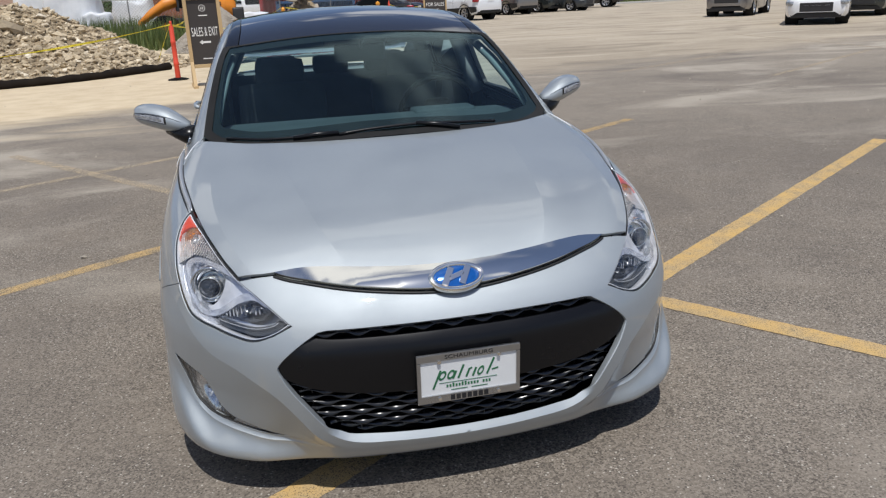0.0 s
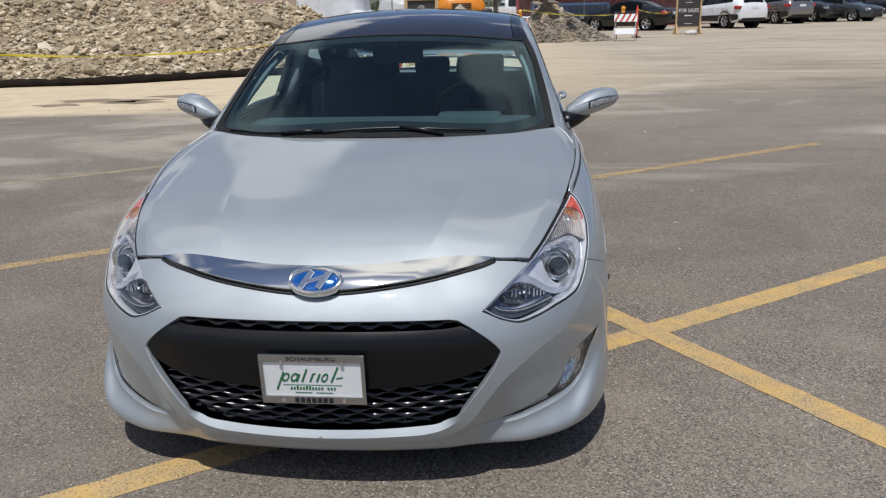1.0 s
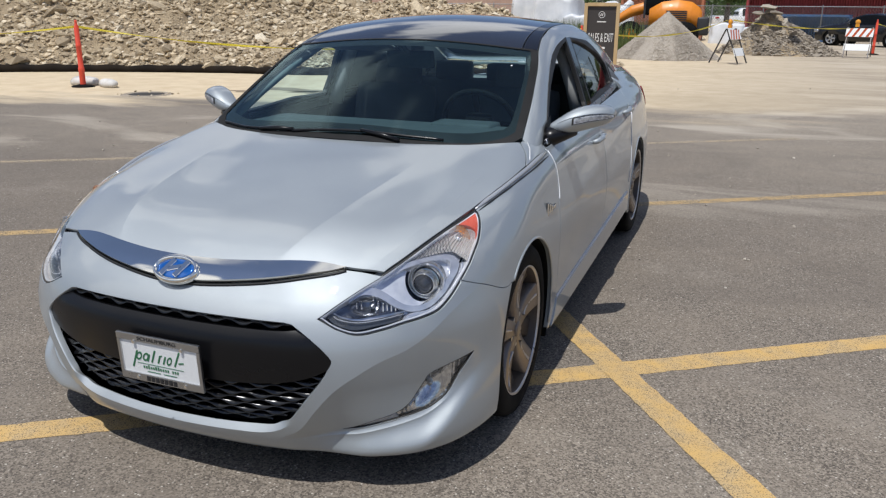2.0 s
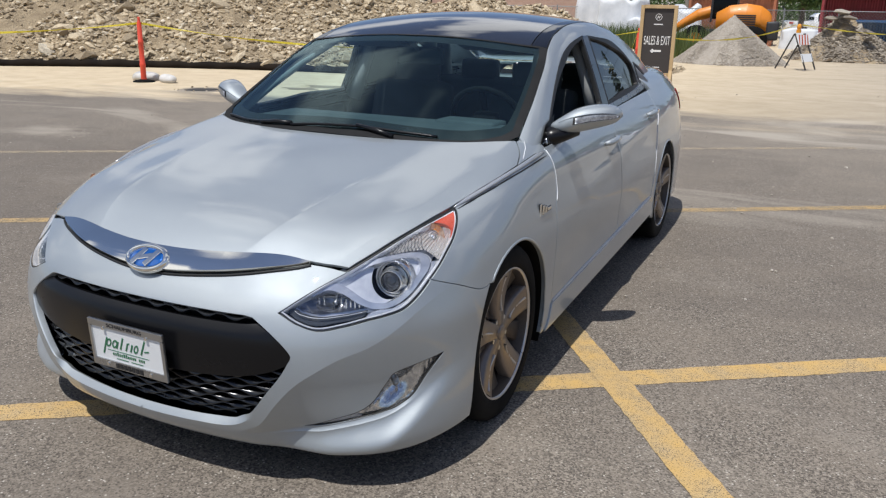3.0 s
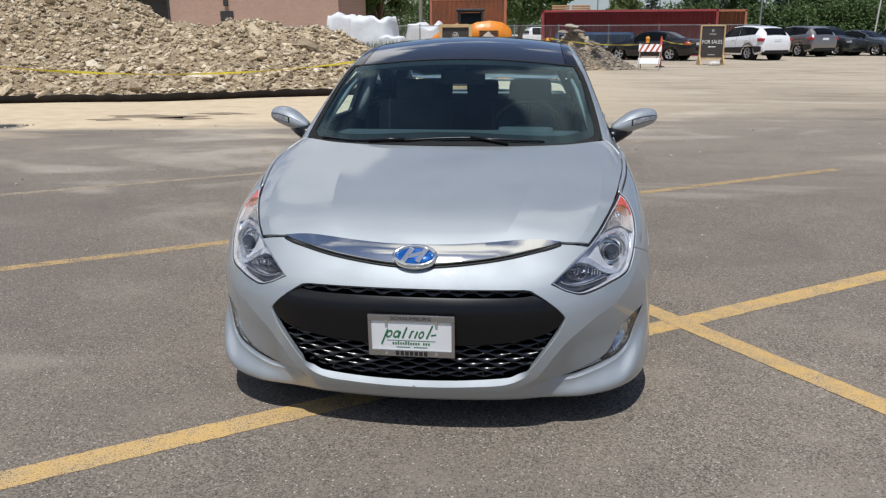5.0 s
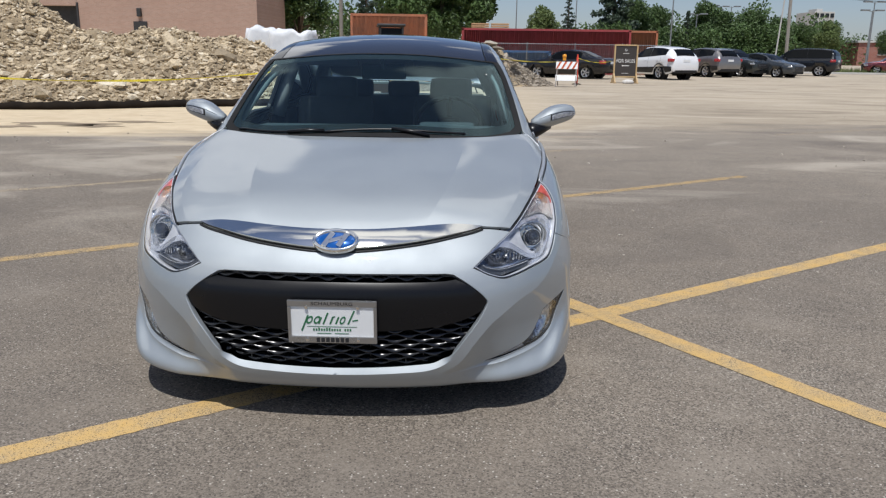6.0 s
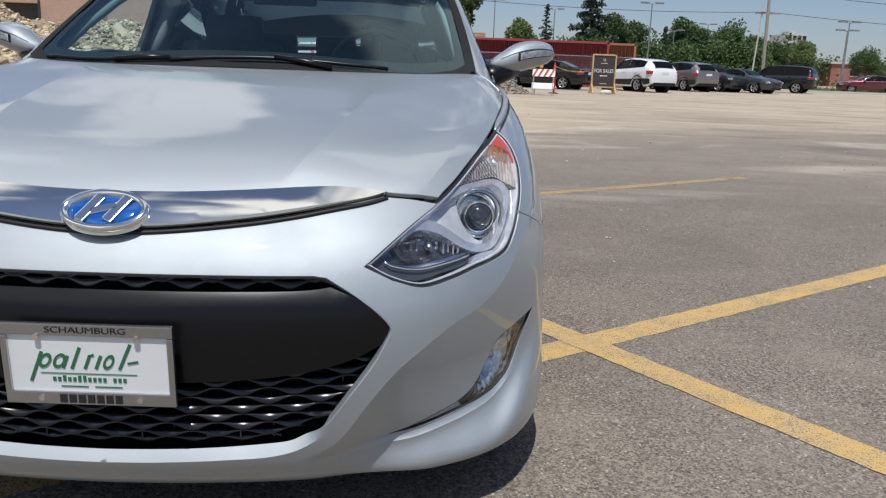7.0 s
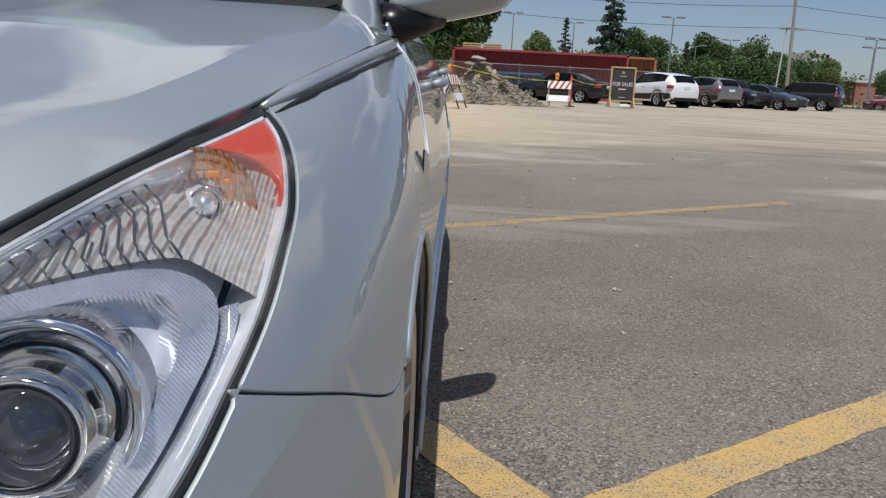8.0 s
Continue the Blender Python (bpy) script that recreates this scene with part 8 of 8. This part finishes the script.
def leaf_cloud(name, centres, radii, count, size, material, parent, flat=1.0):
    """Many small folded leaf clumps scattered through rounded masses."""
    which = nrng.choice(len(centres), count, p=np.array(radii) ** 2 / np.sum(np.array(radii) ** 2))
    d = nrng.normal(size=(count, 3))
    d /= np.linalg.norm(d, axis=1, keepdims=True)
    r = nrng.random(count) ** .38
    mid = np.array(centres)[which] + d * (np.array(radii)[which] * r)[:, None] * np.array([1, 1, flat])
    a, b = nrng.normal(size=(count, 3)), nrng.normal(size=(count, 3))
    a /= np.linalg.norm(a, axis=1, keepdims=True)
    b -= a * (a * b).sum(1, keepdims=True)
    b /= np.linalg.norm(b, axis=1, keepdims=True)
    s = size * (.55 + .9 * nrng.random(count))[:, None]
    tip = np.cross(a, b) * s * .35
    verts = np.stack([mid - a * s, mid + b * s * .6 + tip, mid + a * s, mid - b * s * .6 + tip], 1).reshape(-1, 3)
    faces = (np.arange(count)[:, None] * 4 + np.array([[0, 1, 2, 3]])).tolist()
    faces = [f for q in faces for f in ((q[0], q[1], q[2]), (q[0], q[2], q[3]))]
    return joined(name, mesh_of(name, verts, faces, material, smooth=False), parent)


def broadleaf(place, height, spread, material, label, count=1500):
    tree = thing("tree", (*place, 0), label, "tree", "trees")
    trunk_h = height * .32
    lean = rng.uniform(-.3, .3)
    pts = [(0, 0, 0), (lean * .3, 0, trunk_h * .6), (lean, .1, trunk_h), (lean * 1.3, 0, height * .62)]
    part("trunk", sweep(pts, [height * .030, height * .024, height * .018, height * .006], 9), BARK, tree, "", True)
    centres, radii = [], []
    for k in range(11):
        a = 2.4 * k + rng.uniform(-.5, .5)
        h = height * rng.uniform(.42, .86)
        r = spread * rng.uniform(.25, .62) * (1.15 - h / height * .55)
        c = (lean + r * math.cos(a), r * math.sin(a), h)
        centres.append(c)
        radii.append(spread * rng.uniform(.26, .42))
        start = (lean * .8, 0, trunk_h * rng.uniform(.7, 1.2))
        mid = tuple((np.array(start) + c) / 2 + (0, 0, -.1))
        part("limb", sweep([start, mid, c], [height * .012, height * .008, height * .003], 6), BARK, tree, "", True)
    centres.append((lean, 0, height * .88))
    radii.append(spread * .3)
    leaf_cloud("crown", centres, radii, count, height * .017, material, tree)
    return tree


def conifer(place, height, spread, label, count=5200):
    tree = thing("tree", (*place, 0), label, "tree", "trees")
    part("trunk", sweep([(0, 0, 0), (0, 0, height * .5), (0, 0, height * .98)], [height * .022, height * .014, height * .003], 8), BARK, tree, "", True)
    centres, radii = [], []
    for k in range(46):
        t = (k + .5) / 46
        h = height * (.10 + .88 * t)
        r = spread * (1 - t) ** .85 * rng.uniform(.55, 1.05)
        a = 2.4 * k
        for f in (.45, .85):
            centres.append((r * f * math.cos(a), r * f * math.sin(a), h - .12 * r * f))
            radii.append(max(.20, spread * .30 * (1.1 - t)))
        if k % 3 == 0:
            part("limb", sweep([(0, 0, h), (r * .9 * math.cos(a), r * .9 * math.sin(a), h - .12 * r)], [height * .006, height * .002], 5), BARK, tree)
    leaf_cloud("crown", centres, radii, count, height * .012, NEEDLE, tree, .55)
    return tree


conifer((15.6, 80), 12.5, 3.1, "tall dark conifer with drooping branches", 9000)
conifer((11.6, 84), 7.8, 1.9, "dark spruce behind the red container")
conifer((-7.2, 62), 8.2, 2.0, "dark blue-green spruce behind the wrapped bundles")
conifer((22.5, 78), 5.6, 1.5, "small dark conifer in the tree belt")
for k, (x, y, h, s, mat) in enumerate(((8.2, 80, 6.0, 2.3, LEAF_LIGHT), (18.6, 84, 6.6, 3.0, LEAF), (21.5, 88, 6.0, 2.8, LEAF), (25.5, 84, 6.4, 3.0, LEAF), (28.5, 88, 6.0, 2.6, LEAF), (31.5, 83, 5.6, 2.6, LEAF), (33.5, 92, 6.0, 2.8, LEAF), (36.8, 93, 5.4, 2.6, LEAF), (40.5, 95, 4.8, 2.4, LEAF), (37.8, 82, 4.6, 1.9, LEAF_LIGHT), (46, 116, 6.0, 3.0, LEAF), (55, 120, 6.0, 3.4, LEAF), (64, 118, 5.6, 3.2, LEAF), (-11.5, 58, 7.6, 3.2, LEAF), (-14.5, 62, 9.0, 3.6, LEAF), (-4.5, 66, 8.8, 3.4, LEAF), (-1.5, 70, 8.6, 3.2, LEAF), (2.0, 68, 8.4, 2.8, LEAF), (-18, 70, 9.4, 4.0, LEAF))):
    broadleaf((x, y), h * (1.06 if x > 12 else 1), s * 1.08, mat, "leafy green tree in the belt behind the lot" if mat is LEAF else "bright yellow-green leafy tree", 9000)

# far woods and hedge, beyond counting
cs, rs = [], []
for k in range(150):
    x = -60 + 200 * k / 150 + rng.uniform(-1, 1)
    y = 118 + rng.uniform(-10, 8) + 22 * (x > 48)
    h = rng.uniform(5.2, 9.0) * (.42 if 3 < x < 24 else 1 if x < 50 else .5)
    cs += [(x, y, h * .35), (x + rng.uniform(-1, 1), y, h * .8)]
    rs += [3.2, 2.2]
woods = leaf_cloud("far_woods", cs, rs, 80000, .24, LEAF, None)
tagged(woods, "belt of green woods along the far side of the road", "woods", kind="stuff")
cs, rs = [], []
for k in range(70):
    x = 12 + 21 * k / 70
    cs.append((x, 78 + rng.uniform(-2, 2), rng.uniform(.9, 3.4)))
    rs.append(1.3)
hedge = leaf_cloud("hedge", cs, rs, 26000, .14, LEAF, None)
tagged(hedge, "dense green shrubs behind the parked cars", "shrubs", kind="stuff")
# grass behind the heap and along the kerb
cnt = 9600
gx = np.r_[nrng.uniform(-10.5, -2.4, cnt // 2), nrng.uniform(11, 46, cnt // 2)]
gy = np.r_[nrng.uniform(28, 39, cnt // 2), nrng.uniform(66, 74, cnt // 2)]
gh = np.r_[nrng.uniform(.35, 1.25, cnt // 2), nrng.uniform(.2, .5, cnt // 2)]
ga = nrng.uniform(0, 6.28, cnt)
w = .035 * np.stack([np.cos(ga), np.sin(ga), 0 * ga], 1)
base = np.stack([gx, gy, 0 * gx], 1)
tip = base + np.stack([.25 * gh * np.sin(ga), .25 * gh * np.cos(ga), gh], 1)
verts = np.stack([base - w, base + w, tip], 1).reshape(-1, 3)
grass = joined("grass", mesh_of("grass", verts, (np.arange(cnt)[:, None] * 3 + [[0, 1, 2]]).tolist(), GRASS, smooth=False), None)
tagged(grass, "tufts of tall green grass and weeds", "grass", kind="stuff")
# kerb strip behind the parked row
kerb = part("kerb", box((60, .35, .14), (36, 63.5, .07), .02), CONCRETE, None, "pale concrete kerb behind the parked cars")
tagged(kerb, category="kerb", kind="structure")
kerb.rotation_euler = (0, 0, 0)
